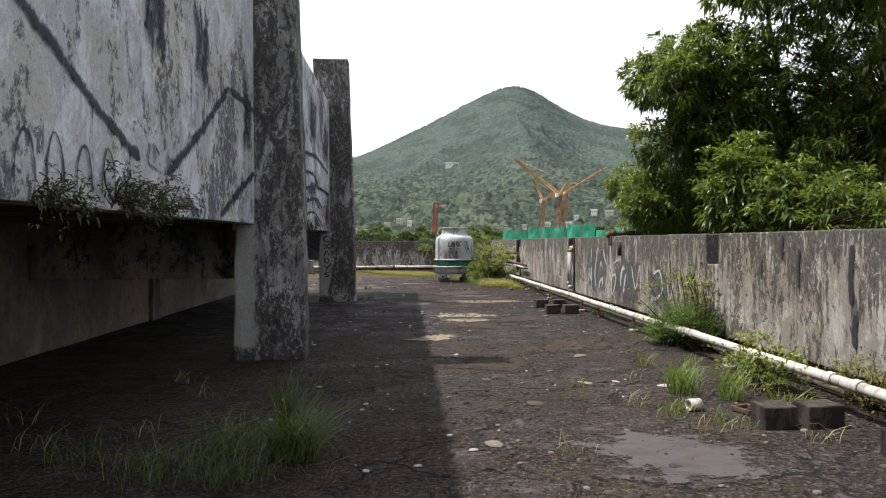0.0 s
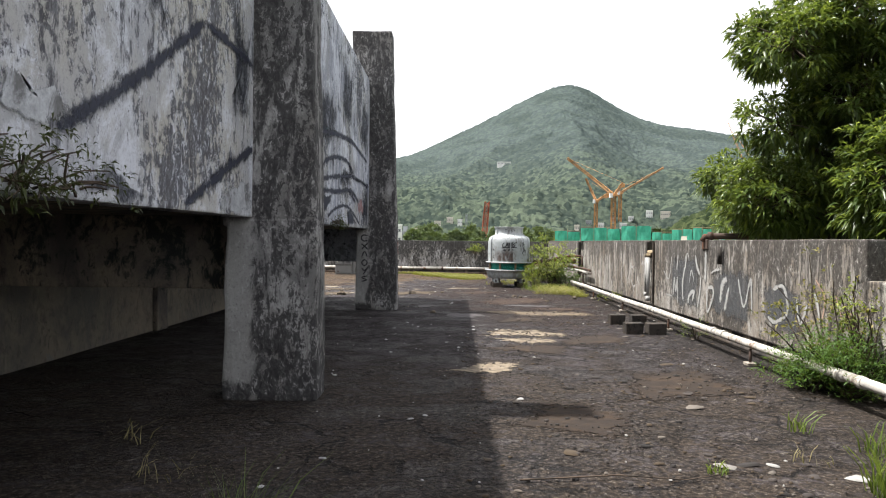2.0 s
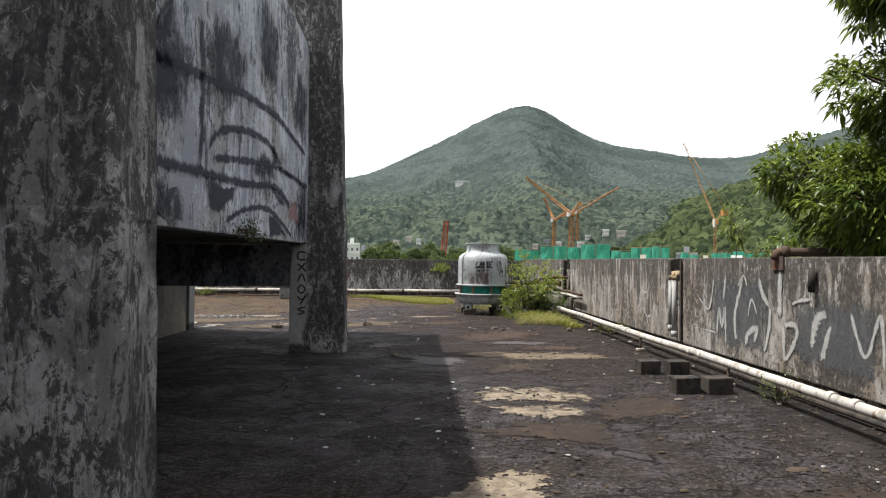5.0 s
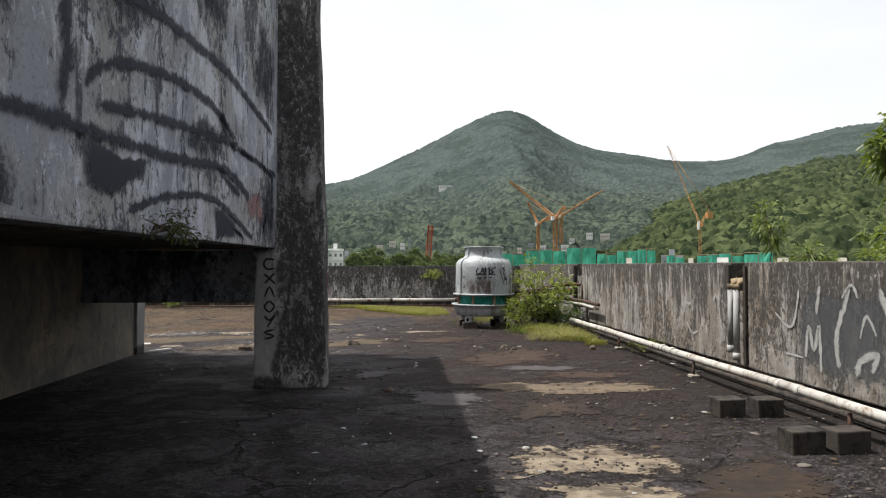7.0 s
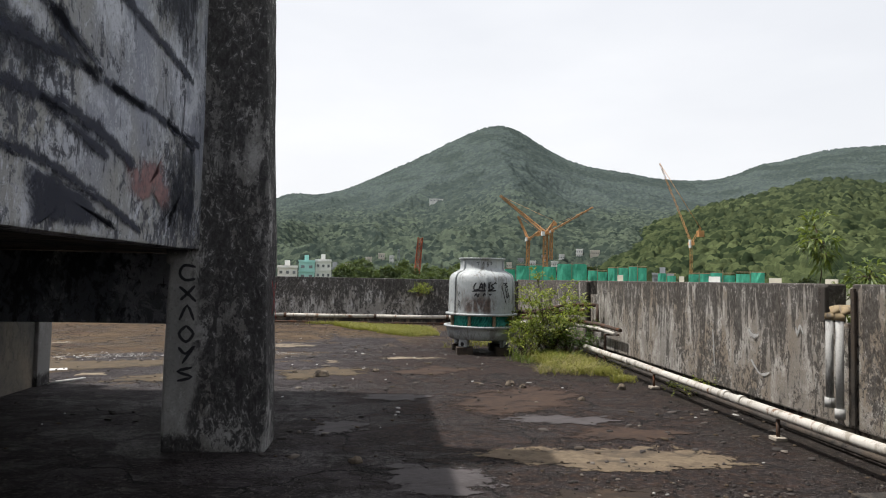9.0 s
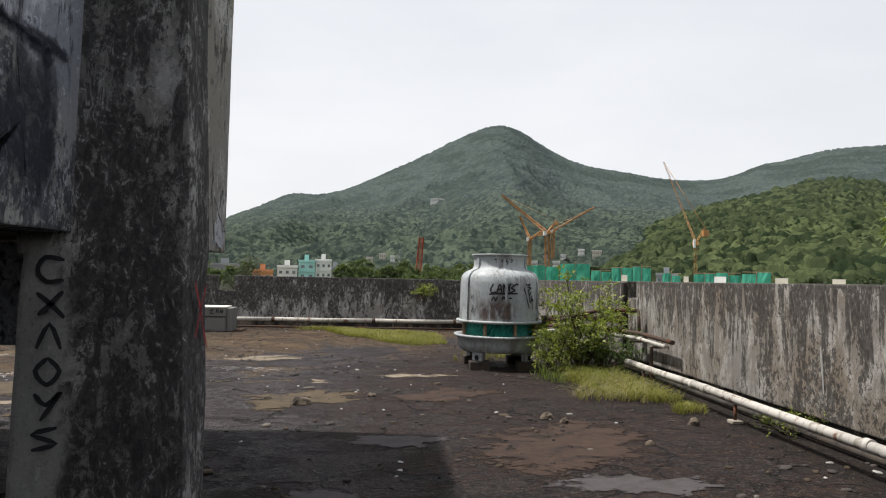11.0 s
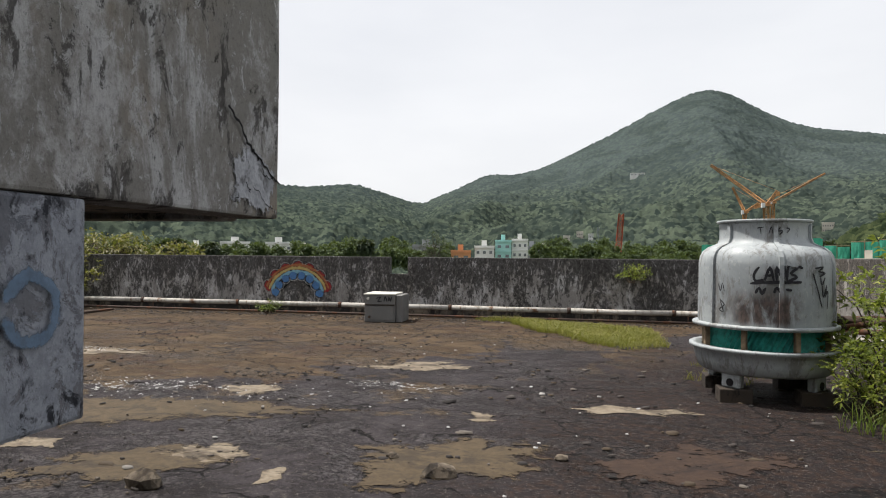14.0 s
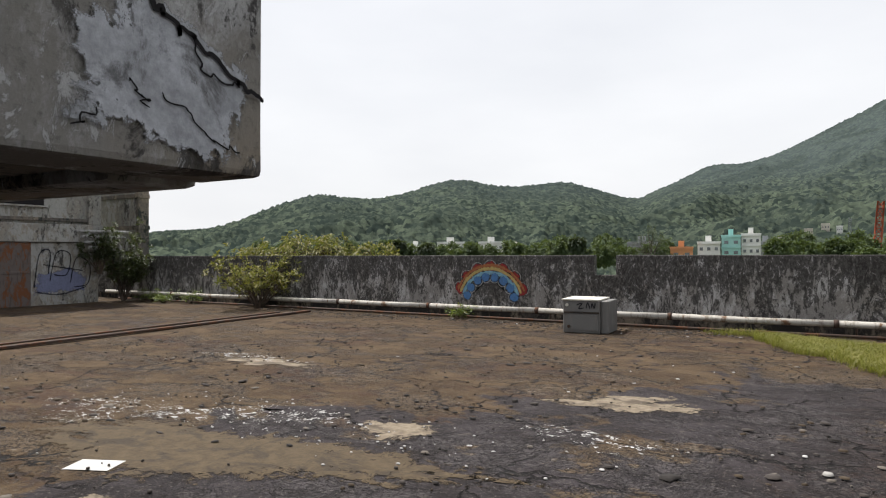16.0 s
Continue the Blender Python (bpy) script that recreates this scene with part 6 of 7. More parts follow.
big_tree("young_tree", (8.2, 22.2, -14.0), (8.1, 22.0, 0.6), (((8.0, 21.9, 2.35), (0.40, 0.4, 0.5), 0.09), ((8.8, 21.6, 1.7), (0.5, 0.5, 0.4), 0.07), ((7.6, 21.0, 1.2), (0.5, 0.5, 0.4), 0.06)),
    300, 9, 0.22, 0.06, "slender young tree with a few bright leaf clusters", M_LEAF_SHOOT, 0.06)
big_tree("sapling_tree", (8.6, 19.4, -14.0), (8.7, 19.3, -0.4), (((8.4, 18.9, 1.25), (0.9, 0.9, 0.6), 0.16), ((8.1, 17.8, 1.2), (0.7, 0.8, 0.5), 0.09), ((9.4, 19.6, 1.9), (0.8, 0.9, 0.6), 0.12), ((7.5, 16.8, 1.25), (0.6, 0.6, 0.35), 0.08)),
    300, 10, 0.22, 0.06, "bright green saplings looking over the parapet", M_LEAF_SHOOT, 0.07)
big_tree("palm_like_shrub", (6.0, 20.8, -14.0), (6.0, 20.8, -1.0), (((5.9, 20.6, 0.95), (0.9, 1.0, 0.55), 0.3),), 300, 9, 0.2, 0.055, "green shrub top just behind the parapet", M_LEAF_SHOOT, 0.05)
big_tree("roadside_tree", (-15.5, 34.0, -14.0), (-15.2, 33.6, -0.5), (((-14.6, 33.2, 1.5), (2.0, 1.2, 0.75), 0.7), ((-16.8, 33.4, 1.3), (1.4, 1.0, 0.6), 0.35), ((-12.2, 33.4, 1.3), (1.2, 0.9, 0.6), 0.3)),
    300, 12, 0.17, 0.06, "yellow-green tree top behind the north parapet", M_LEAF_YELLOW, 0.2)
big_tree("dark_conifer", (-7.2, 46.0, -14.0), (-7.2, 46.0, 0.4), (((-7.2, 46.0, 1.3), (0.8, 0.8, 1.5), 0.4), ((-7.9, 46.2, 0.9), (0.7, 0.7, 0.9), 0.25), ((-6.3, 46.4, 0.8), (0.8, 0.6, 0.8), 0.25)),
    300, 14, 0.22, 0.03, "dark narrow conifer beyond the notch", leafy("conifer_leaves", (0.012, 0.022, 0.012), (0.03, 0.045, 0.02), 0.6, 0.15), 0.15)


def bush(name, place, stems, spread, tall, clusters, per, length, width, material, label, stem_m=None, squash=0.7):
    """A shrub: stems from the root, leaves at and along their ends."""
    b = holder(name, place, label, "bush")
    lines, ends, outs = [], [], []
    for k in range(stems):
        a = random.uniform(0, 2 * math.pi)
        r = spread * math.sqrt(random.uniform(0.05, 1))
        e = Vector((math.cos(a) * r, math.sin(a) * r, tall * random.uniform(0.45, 1.0) * (1 - 0.35 * r / spread)))
        pts = bent((math.cos(a) * 0.05, math.sin(a) * 0.05, -0.01), e, 0.08, 4, 0.05)
        lines.append(pts)
        for j in range(clusters):
            q = pts[random.randint(2, 4)] + Vector((random.gauss(0, 0.09), random.gauss(0, 0.09), random.gauss(0, 0.07)))
            q.z = max(q.z, 0.06)
            ends.append(q)
            outs.append(Vector((math.cos(a), math.sin(a), squash)).normalized())
    twigs("stem", b, lines, stem_m or M_BARK, 0.012, 0.004, 5)
    leaves("foliage", b, ends, per, length, width, 0.06, material, outs, 0.25, 0.25)
    return b


random.seed(11)
bush("tower_shrub", (3.1, 23.0, 0.0), 40, 1.0, 1.75, 8, 7, 0.105, 0.042, M_LEAF_BUSH, "bright leafy shrub growing beside the cooling tower")
bush("tower_shrub", (2.55, 22.55, 0.0), 20, 0.45, 0.85, 7, 9, 0.075, 0.03, M_LEAF_BUSH, "low leafy shrub against the cooling tower")
bush("tower_shrub", (3.45, 22.8, 0.0), 30, 0.6, 0.75, 8, 9, 0.07, 0.022, M_FERN, "low green shrub under the rusty pipes")
bush("fern_bush", (3.86, 8.75, 0.0), 70, 0.42, 0.66, 10, 10, 0.055, 0.014, M_FERN, "bright feathery fern bush over the pipe")
bush("fern_bush", (3.66, 9.05, 0.0), 36, 0.36, 0.36, 8, 10, 0.055, 0.014, M_FERN, "low feathery fern growing over the pipe")
bush("twiggy_shrub", (3.85, 9.05, 0.0), 15, 0.75, 1.55, 6, 5, 0.07, 0.026, M_LEAF_YELLOW, "sparse twiggy shrub growing up the parapet")
bush("notch_weed", (4.0, 8.75, 0.3), 10, 0.3, 1.1, 7, 5, 0.06, 0.024, M_LEAF_BUSH, "thin weed growing in the parapet notch")
bush("pipe_weed", (3.75, 6.9, 0.0), 18, 0.35, 0.42, 5, 7, 0.07, 0.03, M_LEAF_BUSH, "leafy weed growing beside the pipe")
bush("pipe_weed", (3.5, 6.35, 0.0), 14, 0.3, 0.40, 5, 6, 0.08, 0.03, M_LEAF_SHOOT, "leafy weed hanging over the pipe")
bush("pipe_weed", (3.95, 5.6, 0.0), 22, 0.35, 0.38, 5, 7, 0.07, 0.02, M_LEAF_YELLOW, "yellowing weed at the parapet's foot")
bush("gutter_weed", (3.7, 12.3, 0.0), 7, 0.15, 0.3, 4, 5, 0.05, 0.02, M_LEAF_SHOOT, "small weed at a pipe joint")
bush("gutter_weed", (3.9, 18.6, 0.0), 12, 0.35, 0.18, 4, 6, 0.05, 0.02, M_LEAF_BUSH, "low weeds in the gutter")
bush("parapet_bush", (-14.3, 30.75, 0.0), 60, 1.5, 2.0, 7, 8, 0.13, 0.05, M_LEAF_YELLOW, "yellow-green bush growing against the north parapet")
for x, y, s in ((-19.2, 30.8, 0.35), (-17.3, 30.8, 0.4), (-7.9, 30.75, 0.22), (-18.3, 30.6, 0.25)):
    bush("gutter_weed", (x, y, 0.0), 14, s, s * 1.1, 4, 7, 0.08, 0.03, M_LEAF_SHOOT, "small green weed at the parapet pipe")
bush("wall_creeper", (-20.2, 30.5, 0.0), 54, 0.85, 2.9, 8, 10, 0.12, 0.05, M_CREEPER, "dark creeper growing up the corner of the wall")
bush("wall_creeper", (-20.2, 29.7, 0.9), 26, 0.7, 1.9, 7, 10, 0.12, 0.05, M_CREEPER, "dark creeper on the plaster wall")
bush("ivy_spray", (0.9, 31.25, 0.9), 12, 0.4, 0.45, 5, 7, 0.08, 0.035, M_LEAF_BUSH, "ivy spray hanging on the north parapet")


def grass_arrays(cx, cy, rx, ry, n, tall, lean, width, z0=0.0):
    """Curved tapering blades over an ellipse, four quads' worth of triangles each."""
    a, r = RNG.uniform(0, 2 * math.pi, n), np.sqrt(RNG.uniform(0, 1, n))
    bx, by = cx + rx * r * np.cos(a), cy + ry * r * np.sin(a)
    h = tall * RNG.uniform(0.4, 1.15, n)
    d = RNG.uniform(0, 2 * math.pi, n)
    ln = lean * RNG.uniform(0.2, 1.2, n) * h
    w = width * RNG.uniform(0.6, 1.3, n)
    base = np.stack([bx, by, np.full(n, z0)], 1)
    out = np.stack([np.cos(d), np.sin(d), np.zeros(n)], 1)
    side = np.stack([-np.sin(d + 0.9), np.cos(d + 0.9), np.zeros(n)], 1)
    rows = []
    for k, ww in ((0.0, 1.0), (0.4, 0.9), (0.75, 0.6)):
        c = base + out * (ln * k * k)[:, None] + np.stack([np.zeros(n), np.zeros(n), h * (k - 0.18 * lean * k ** 3)], 1)
        rows += [c + side * (w * ww / 2)[:, None], c - side * (w * ww / 2)[:, None]]
    tip = base + out * ln[:, None] + np.stack([np.zeros(n), np.zeros(n), h * (1 - 0.3 * lean)], 1)
    v = np.stack(rows + [tip], 1).reshape(-1, 3)
    o = (np.arange(n) * 7)[:, None]
    f = np.concatenate([o + np.array([q]) for q in ((0, 1, 3), (0, 3, 2), (2, 3, 5), (2, 5, 4), (4, 5, 6))], 0)
    return v, f


def grass(name, spots, material, label, kind="", group=""):
    vs, fs, k = [], [], 0
    for s in spots:
        v, f = grass_arrays(*s)
        vs.append(v)
        fs.append(f + k)
        k += len(v)
    return tagged(from_arrays(name, np.concatenate(vs), np.concatenate(fs), material), label, "grass", group, kind)


def scatter_spots(n, x0, x1, y0, y1, rx, ry, blades, tall, lean, w):
    return [(RNG.uniform(x0, x1), RNG.uniform(y0, y1), rx * RNG.uniform(0.5, 1.3), ry * RNG.uniform(0.5, 1.3), int(blades * RNG.uniform(0.5, 1.3)), tall * RNG.uniform(0.7, 1.3), lean, w) for _ in range(n)]


meadow = []
for k in range(210):
    u, v = RNG.uniform(0, 1), RNG.uniform(-1, 1)
    cx, cy = -1.55 + 2.6 * u, 30.2 - 2.6 * u + v * (0.35 + 1.5 * u)
    if cy < 30.9 and cy > 26.7:
        meadow.append((cx, cy, 0.24, 0.3, 110, 0.13, 0.9, 0.008))
meadow += scatter_spots(26, -2.6, -1.2, 30.4, 30.9, 0.25, 0.1, 50, 0.12, 0.8, 0.008)
grass("grass_patch", meadow, M_GRASS_Y, "patch of low yellow-green grass before the parapet", "stuff")
grass("grass_patch", scatter_spots(34, 2.5, 3.5, 20.3, 22.6, 0.26, 0.26, 75, 0.24, 1.7, 0.008) + scatter_spots(10, 3.2, 3.55, 19.6, 21.0, 0.15, 0.2, 60, 0.15, 1.1, 0.008), M_GRASS_Y, "yellow grass growing beneath the shrub", "stuff")
grass("grass_patch", scatter_spots(16, 2.4, 3.5, 20.2, 22.4, 0.25, 0.25, 40, 0.22, 2.0, 0.006), M_STRAW, "dry straw among the yellow grass", "stuff")
grass("grass_patch", scatter_spots(10, 2.2, 3.6, 21.4, 22.8, 0.2, 0.2, 50, 0.26, 1.0, 0.009), M_GRASS, "green grass beneath the shrub", "stuff")
grass("grass_patch", scatter_spots(10, 1.1, 2.6, 24.0, 25.6, 0.3, 0.2, 50, 0.14, 0.8, 0.008), M_GRASS_Y, "yellow grass behind the cooling tower", "stuff")
for x, y, rx, nb, h in ((2.62, 6.25, 0.16, 130, 0.34), (2.95, 5.95, 0.12, 70, 0.34), (2.35, 5.55, 0.16, 34, 0.16), (3.1, 5.4, 0.14, 50, 0.3), (2.6, 5.15, 0.2, 28, 0.16), (3.0, 7.0, 0.12, 40, 0.26), (2.75, 7.5, 0.12, 24, 0.2), (1.75, 6.55, 0.07, 30, 0.1), (3.35, 6.7, 0.12, 40, 0.3), (3.55, 4.6, 0.1, 22, 0.2), (2.15, 5.4, 0.1, 16, 0.14)):
    grass("grass_tuft", [(x, y, rx, rx * 0.8, nb, h, 0.8, 0.009)], M_GRASS, "fresh green grass tuft growing from the roof floor", "", "grass tufts by the pipe")
for x, y in ((2.3, 5.0), (2.9, 4.7), (2.0, 5.8), (3.2, 6.2), (2.45, 6.8), (1.2, 4.6)):
    grass("straw_tuft", [(x, y, 0.16, 0.12, 14, 0.16, 1.5, 0.006)], M_STRAW, "dry straw stalks lying on the roof floor", "stuff", "dry stalks")
for x, y, rx, nb, h, lean in ((-0.62, 4.62, 0.16, 420, 0.46, 1.5), (-0.72, 4.9, 0.08, 120, 0.6, 0.5), (-1.05, 4.75, 0.2, 160, 0.34, 1.4), (-1.35, 4.3, 0.3, 120, 0.36, 1.4), (-0.9, 4.2, 0.2, 90, 0.28, 1.5), (-2.0, 4.6, 0.2, 40, 0.3, 1.6)):
    grass("grass_tuft", [(x, y, rx, rx * 0.8, nb, h, lean, 0.006)], M_GRASS_SHADE, "long soft grass tuft growing in the shade", "", "grass tufts in the shade")
for x, y in ((-1.9, 5.2), (-2.4, 4.9), (-1.6, 6.3), (-2.1, 7.0), (-2.9, 5.6), (-0.55, 4.25), (-1.7, 4.4)):
    grass("straw_tuft", [(x, y, 0.2, 0.15, 14, 0.22, 1.6, 0.006)], M_STRAW, "dry pale stalks lying in the shade", "stuff", "dry stalks")


def hanging_weed(y0, y1, n, label, z=1.58, tall=0.32):
    h = holder("hanging_weed", (X_WALL + 0.02, (y0 + y1) / 2, z), label, "weed")
    lines, ends, outs = [], [], []
    for k in range(n):
        y = random.uniform(y0, y1) - (y0 + y1) / 2
        up = random.uniform(-0.05, tall)
        e = Vector((random.uniform(0.02, 0.11), y + random.gauss(0, 0.2), up))
        lines.append(bent((-0.02, y, random.uniform(0, 0.06)), e, 0.1, 3, 0.1))
        for j in range(3):
            ends.append(lines[-1][random.randint(1, 3)] + Vector((0.02, random.gauss(0, 0.05), random.gauss(0, 0.04))))
            outs.append(Vector((0.5, random.gauss(0, 0.6), 0.2)).normalized())
    twigs("stem", h, lines, M_BARK, 0.007, 0.003, 4)
    leaves("foliage", h, ends, 7, 0.05, 0.014, 0.04, leafy("weed_leaves", (0.020, 0.027, 0.010), (0.062, 0.072, 0.022), 0.7, 0.2), outs, 0.0, 0.4)


random.seed(21)
hanging_weed(4.45, 5.65, 44, "tangled weeds growing from the wall's lower edge", 1.60, 0.24)
hanging_weed(3.6, 4.0, 18, "dark weed tuft on the wall's lower edge", 1.57, 0.16)
hanging_weed(11.85, 12.3, 14, "mossy weed tuft hanging from the wall's lower edge", 1.64, 0.08)

# ---- debris on the roof ----
def chips(name, spots, material, label):
    """Flat broken pieces with five to seven corners each. spots: (x, y, size, thickness)."""
    v, f, k = [], [], 0
    for x, y, s, h in spots:
        m = random.randint(5, 7)
        a0 = random.uniform(0, 6.28)
        el = random.uniform(0.45, 1.0)
        tilt = random.uniform(-0.12, 0.12)
        ring = []
        for i in range(m):
            a = a0 + 2 * math.pi * i / m + random.uniform(-0.25, 0.25)
            r = s * random.uniform(0.6, 1.1)
            dx, dy = math.cos(a) * r, math.sin(a) * r * el
            ring.append((dx, dy))
        for zz, kk in ((-0.004, 1.0), (h, 0.86)):
            for dx, dy in ring:
                v.append((x + dx * kk, y + dy * kk, zz + tilt * dx + random.uniform(0, h * 0.2)))
        v.append((x, y, h * random.uniform(0.85, 1.1)))
        for i in range(m):
            j = (i + 1) % m
            f += [(k + i, k + j, k + m + j), (k + i, k + m + j, k + m + i), (k + m + i, k + m + j, k + 2 * m)]
        k += 2 * m + 1
    return tagged(from_arrays(name, v, f, material), label, "debris", "", "stuff")


random.seed(31)
spots = []
for _ in range(4200):
    x, y = random.uniform(0.2, 3.95), random.uniform(2.5, 15.5)
    if noise.noise(Vector((x * 0.9, y * 0.6, 2.0))) > random.uniform(-0.5, 0.35):
        s = abs(random.gauss(0, 0.013)) + 0.004
        spots.append((x, y, s, random.uniform(0.002, 0.008)))
for _ in range(46):
    spots.append((random.uniform(0.4, 3.4), random.uniform(3.0, 14.0), random.uniform(0.025, 0.065), random.uniform(0.002, 0.006)))
for x, y in ((1.85, 6.68), (2.0, 6.72), (0.7, 4.82), (2.58, 6.5), (1.2, 5.9), (0.9, 6.9), (2.2, 8.2), (1.6, 9.4), (2.6, 10.2)):
    spots.append((x, y, 0.09, 0.006))
chips("bitumen_flakes", spots, M_CHIPS, "broken bitumen flakes and grit scattered over the roof")
spots = []
for _ in range(3600):
    x, y = random.uniform(-11, 4), random.uniform(15.5, 30.8)
    if noise.noise(Vector((x * 0.7, y * 0.9, 5.0))) > random.uniform(-0.35, 0.45):
        spots.append((x, y, abs(random.gauss(0, 0.024)) + 0.007, random.uniform(0.003, 0.012)))
for _ in range(900):
    spots.append((random.uniform(-14, 3.8), 30.5 + random.gauss(0, 0.22), random.uniform(0.012, 0.045), random.uniform(0.004, 0.015)))
chips("bitumen_flakes", spots, M_CHIPS, "broken flakes scattered over the far roof")
M_PALECHIP = plain("pale_flakes", (0.36, 0.355, 0.35), 0.8, 0.25, 25)
# this first cluster is white colour in place of glints on wet floor
spots = [(-4.6 + random.gauss(0, 1.2), 22.1 + random.gauss(0, 0.3), abs(random.gauss(0, 0.010)) + 0.003, 0.0015) for _ in range(160)]
spots += [(random.uniform(-1.6, 0.4), random.gauss(11.4, 1.8), random.choice((0.005, 0.008, 0.012, 0.03)), 0.003) for _ in range(44)]
spots += [(random.uniform(-1.0, 0.3), random.uniform(4, 9), random.choice((0.005, 0.008, 0.012, 0.028)), 0.003) for _ in range(24)]
spots += [(random.uniform(-3.5, 3.5), random.uniform(16, 27), random.uniform(0.008, 0.028), 0.004) for _ in range(50)]
chips("flakes_and_glints", spots, M_PALECHIP, "white flakes of fallen paint on the floor, some standing for wet glints")


def rubble(x, y, s, h, label, material):
    bm = bmesh.new()
    bmesh.ops.create_icosphere(bm, subdivisions=2, radius=1.0)
    for v in bm.verts:
        v.co *= 1 + 0.35 * noise.noise(v.co * 1.7 + Vector((x, y, 0))) + 0.15 * noise.noise(v.co * 5 + Vector((y, x, 0)))
        v.co = Vector((v.co.x * s, v.co.y * s * 0.7, max(-0.02, v.co.z * h)))
    ob = thing("rubble_stone", bm, material, label, "stone", "loose stones on the roof")
    ob.location = (x, y, 0.0)
    return ob


M_STONE = concrete("brown_stone", (0.045, 0.033, 0.024), (0.09, 0.07, 0.05), (0.025, 0.02, 0.016), 0.58, 0.52, 1.0, 0.5, shift=91.0)
for x, y, s, h in ((-2.88, 19.4, 0.13, 0.10), (-1.08, 20.05, 0.12, 0.08), (1.61, 19.3, 0.07, 0.07), (1.75, 19.1, 0.05, 0.05), (-0.28, 20.6, 0.05, 0.03), (3.1, 19.0, 0.06, 0.07), (-0.35, 15.5, 0.06, 0.04), (2.3, 18.2, 0.05, 0.04), (-1.5, 20.35, 0.05, 0.03), (-0.2, 2.9, 0.035, 0.03)):
    rubble(x, y, s, h, "brown lump of rubble lying on the roof floor", M_STONE)
bm = tube([(-4.42, 19.0, 0.02), (-4.15, 19.45, 0.025)], 0.012, 8)
thing("white_stick", bm, M_WHITE, "thin white stick lying by the pier", "stick")
thing("white_stick", tube([(-4.42, 19.2, 0.015), (-4.2, 19.5, 0.02)], 0.010, 8), M_WHITE, "thin white stick lying by the pier", "stick")
thing("fallen_branch", tube([(0.5, 6.35, 0.01), (1.1, 6.44, 0.018), (1.5, 6.40, 0.012), (1.9, 6.58, 0.01)], 0.006, 6, True, 0.002), M_BARK, "thin dry branch lying on the roof floor", "branch")

# ---- the stair house at the far end ----
M_DOOR = metal("rusty_door", (0.12, 0.10, 0.09), (0.15, 0.058, 0.024), 0.52, 0.8, (0.06, 0.05, 0.045), 0.55)
thing("wall_west", slab(-21.0, -20.8, -9.0, 20.0, -0.02, 1.49, 1.0), M_NORTH, "stained concrete parapet at the west end", "parapet", "", "structure")
h = holder("stair_house", (X_WEST, 25.5, 0.0), "stained off-white plaster stair house, toned down for shade, with a rusty door", "house", "", "structure")
part("wall", slab(-3.2, 0.0, -5.5, 4.4, -0.02, 1.86, 0.5, 0.01, 0.01), M_BLOCK_WALL, h)
part("ledge", slab(-3.2, 0.10, -5.5, 4.5, 1.87, 2.42, 0.5, 0.02, 0.01), M_BLOCK_WALL, h, "plaster band with a black top edge")
part("wall", slab(-3.2, -0.05, -5.5, 4.4, 2.43, 6.5, 0.6, 0.01, 0.01), M_BLOCK_WALL, h)
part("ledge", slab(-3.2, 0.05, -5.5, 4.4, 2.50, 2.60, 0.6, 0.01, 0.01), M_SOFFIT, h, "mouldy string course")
part("pilaster", slab(-0.06, 0.08, 4.05, 4.45, 2.43, 6.5, 0.5), M_BLOCK_WALL, h)
# near-black panel on the wall stands in for the shade inside a window
wv = part("window", box(-0.03, -0.02, 1.2, 2.75, 2.95, 3.6), P_CRACK, h, "dark panel painted as a shaded opening")
part("sill", box(-0.05, 0.04, 1.1, 2.85, 2.90, 2.95, 0.005), M_BLOCK_WALL, wv)
dd = part("door", box(0.012, 0.05, 0.7, 2.35, 0.0, 1.85, 0.008), M_DOOR, h, "rusty sheet-metal door")
part("rail", box(0.05, 0.07, 0.7, 2.35, 0.95, 1.02, 0.004), M_DOOR, dd)
P_LILAC = paint("pale_violet", (0.20, 0.22, 0.34), 0.6)
HG = lambda u, v: (0.016, u, v)
blot(h, lambda u, v: (0.012, u, v), [(2.5, 0.4), (3.9, 0.4), (4.0, 0.8), (3.5, 1.1), (2.6, 0.9)], P_LILAC, 500, 0.03)
for i, pts in enumerate(([(2.45, 0.5), (2.6, 1.5), (2.9, 1.6), (2.85, 0.9)], [(2.9, 0.7), (3.1, 1.55), (3.5, 1.5), (3.4, 0.9), (3.0, 0.9)], [(3.5, 0.6), (3.7, 1.4), (4.1, 1.2), (4.05, 0.6), (3.6, 0.5)], [(2.5, 0.4), (3.2, 0.3), (4.0, 0.5)], [(2.7, 1.2), (3.3, 1.1), (3.9, 1.0)])):
    stroke(h, HG, pts, 0.06, P_NAVY, 510 + i)
w = holder("rear_block_front", (-22.0, 31.2, 0.0), "thin stained plaster front of a taller block behind the parapet", "building", "", "structure")
# depth cut down to a thin front, to fit the camera's view
part("wall", slab(-6.0, 0.9, 0.45, 0.80, -1.0, 7.0, 2.0, 0.01, 0.01), M_BLOCK_WALL, w)
for z in (2.35, 3.45, 4.6):
    part("ledge", slab(-6.0, 0.96, 0.40, 0.84, z, z + 0.14, 1.0, 0.01, 0.01), M_SOFFIT, w, "mouldy ledge")
part("corner_strip", slab(0.78, 0.93, 0.42, 0.82, -1.0, 7.0, 0.6, 0.01), M_SOFFIT, w, "black-stained corner")
rk = holder("pipe_rack", (-20.2, 30.6, 1.3), "rack of grey pipes bent over the parapet", "pipe")
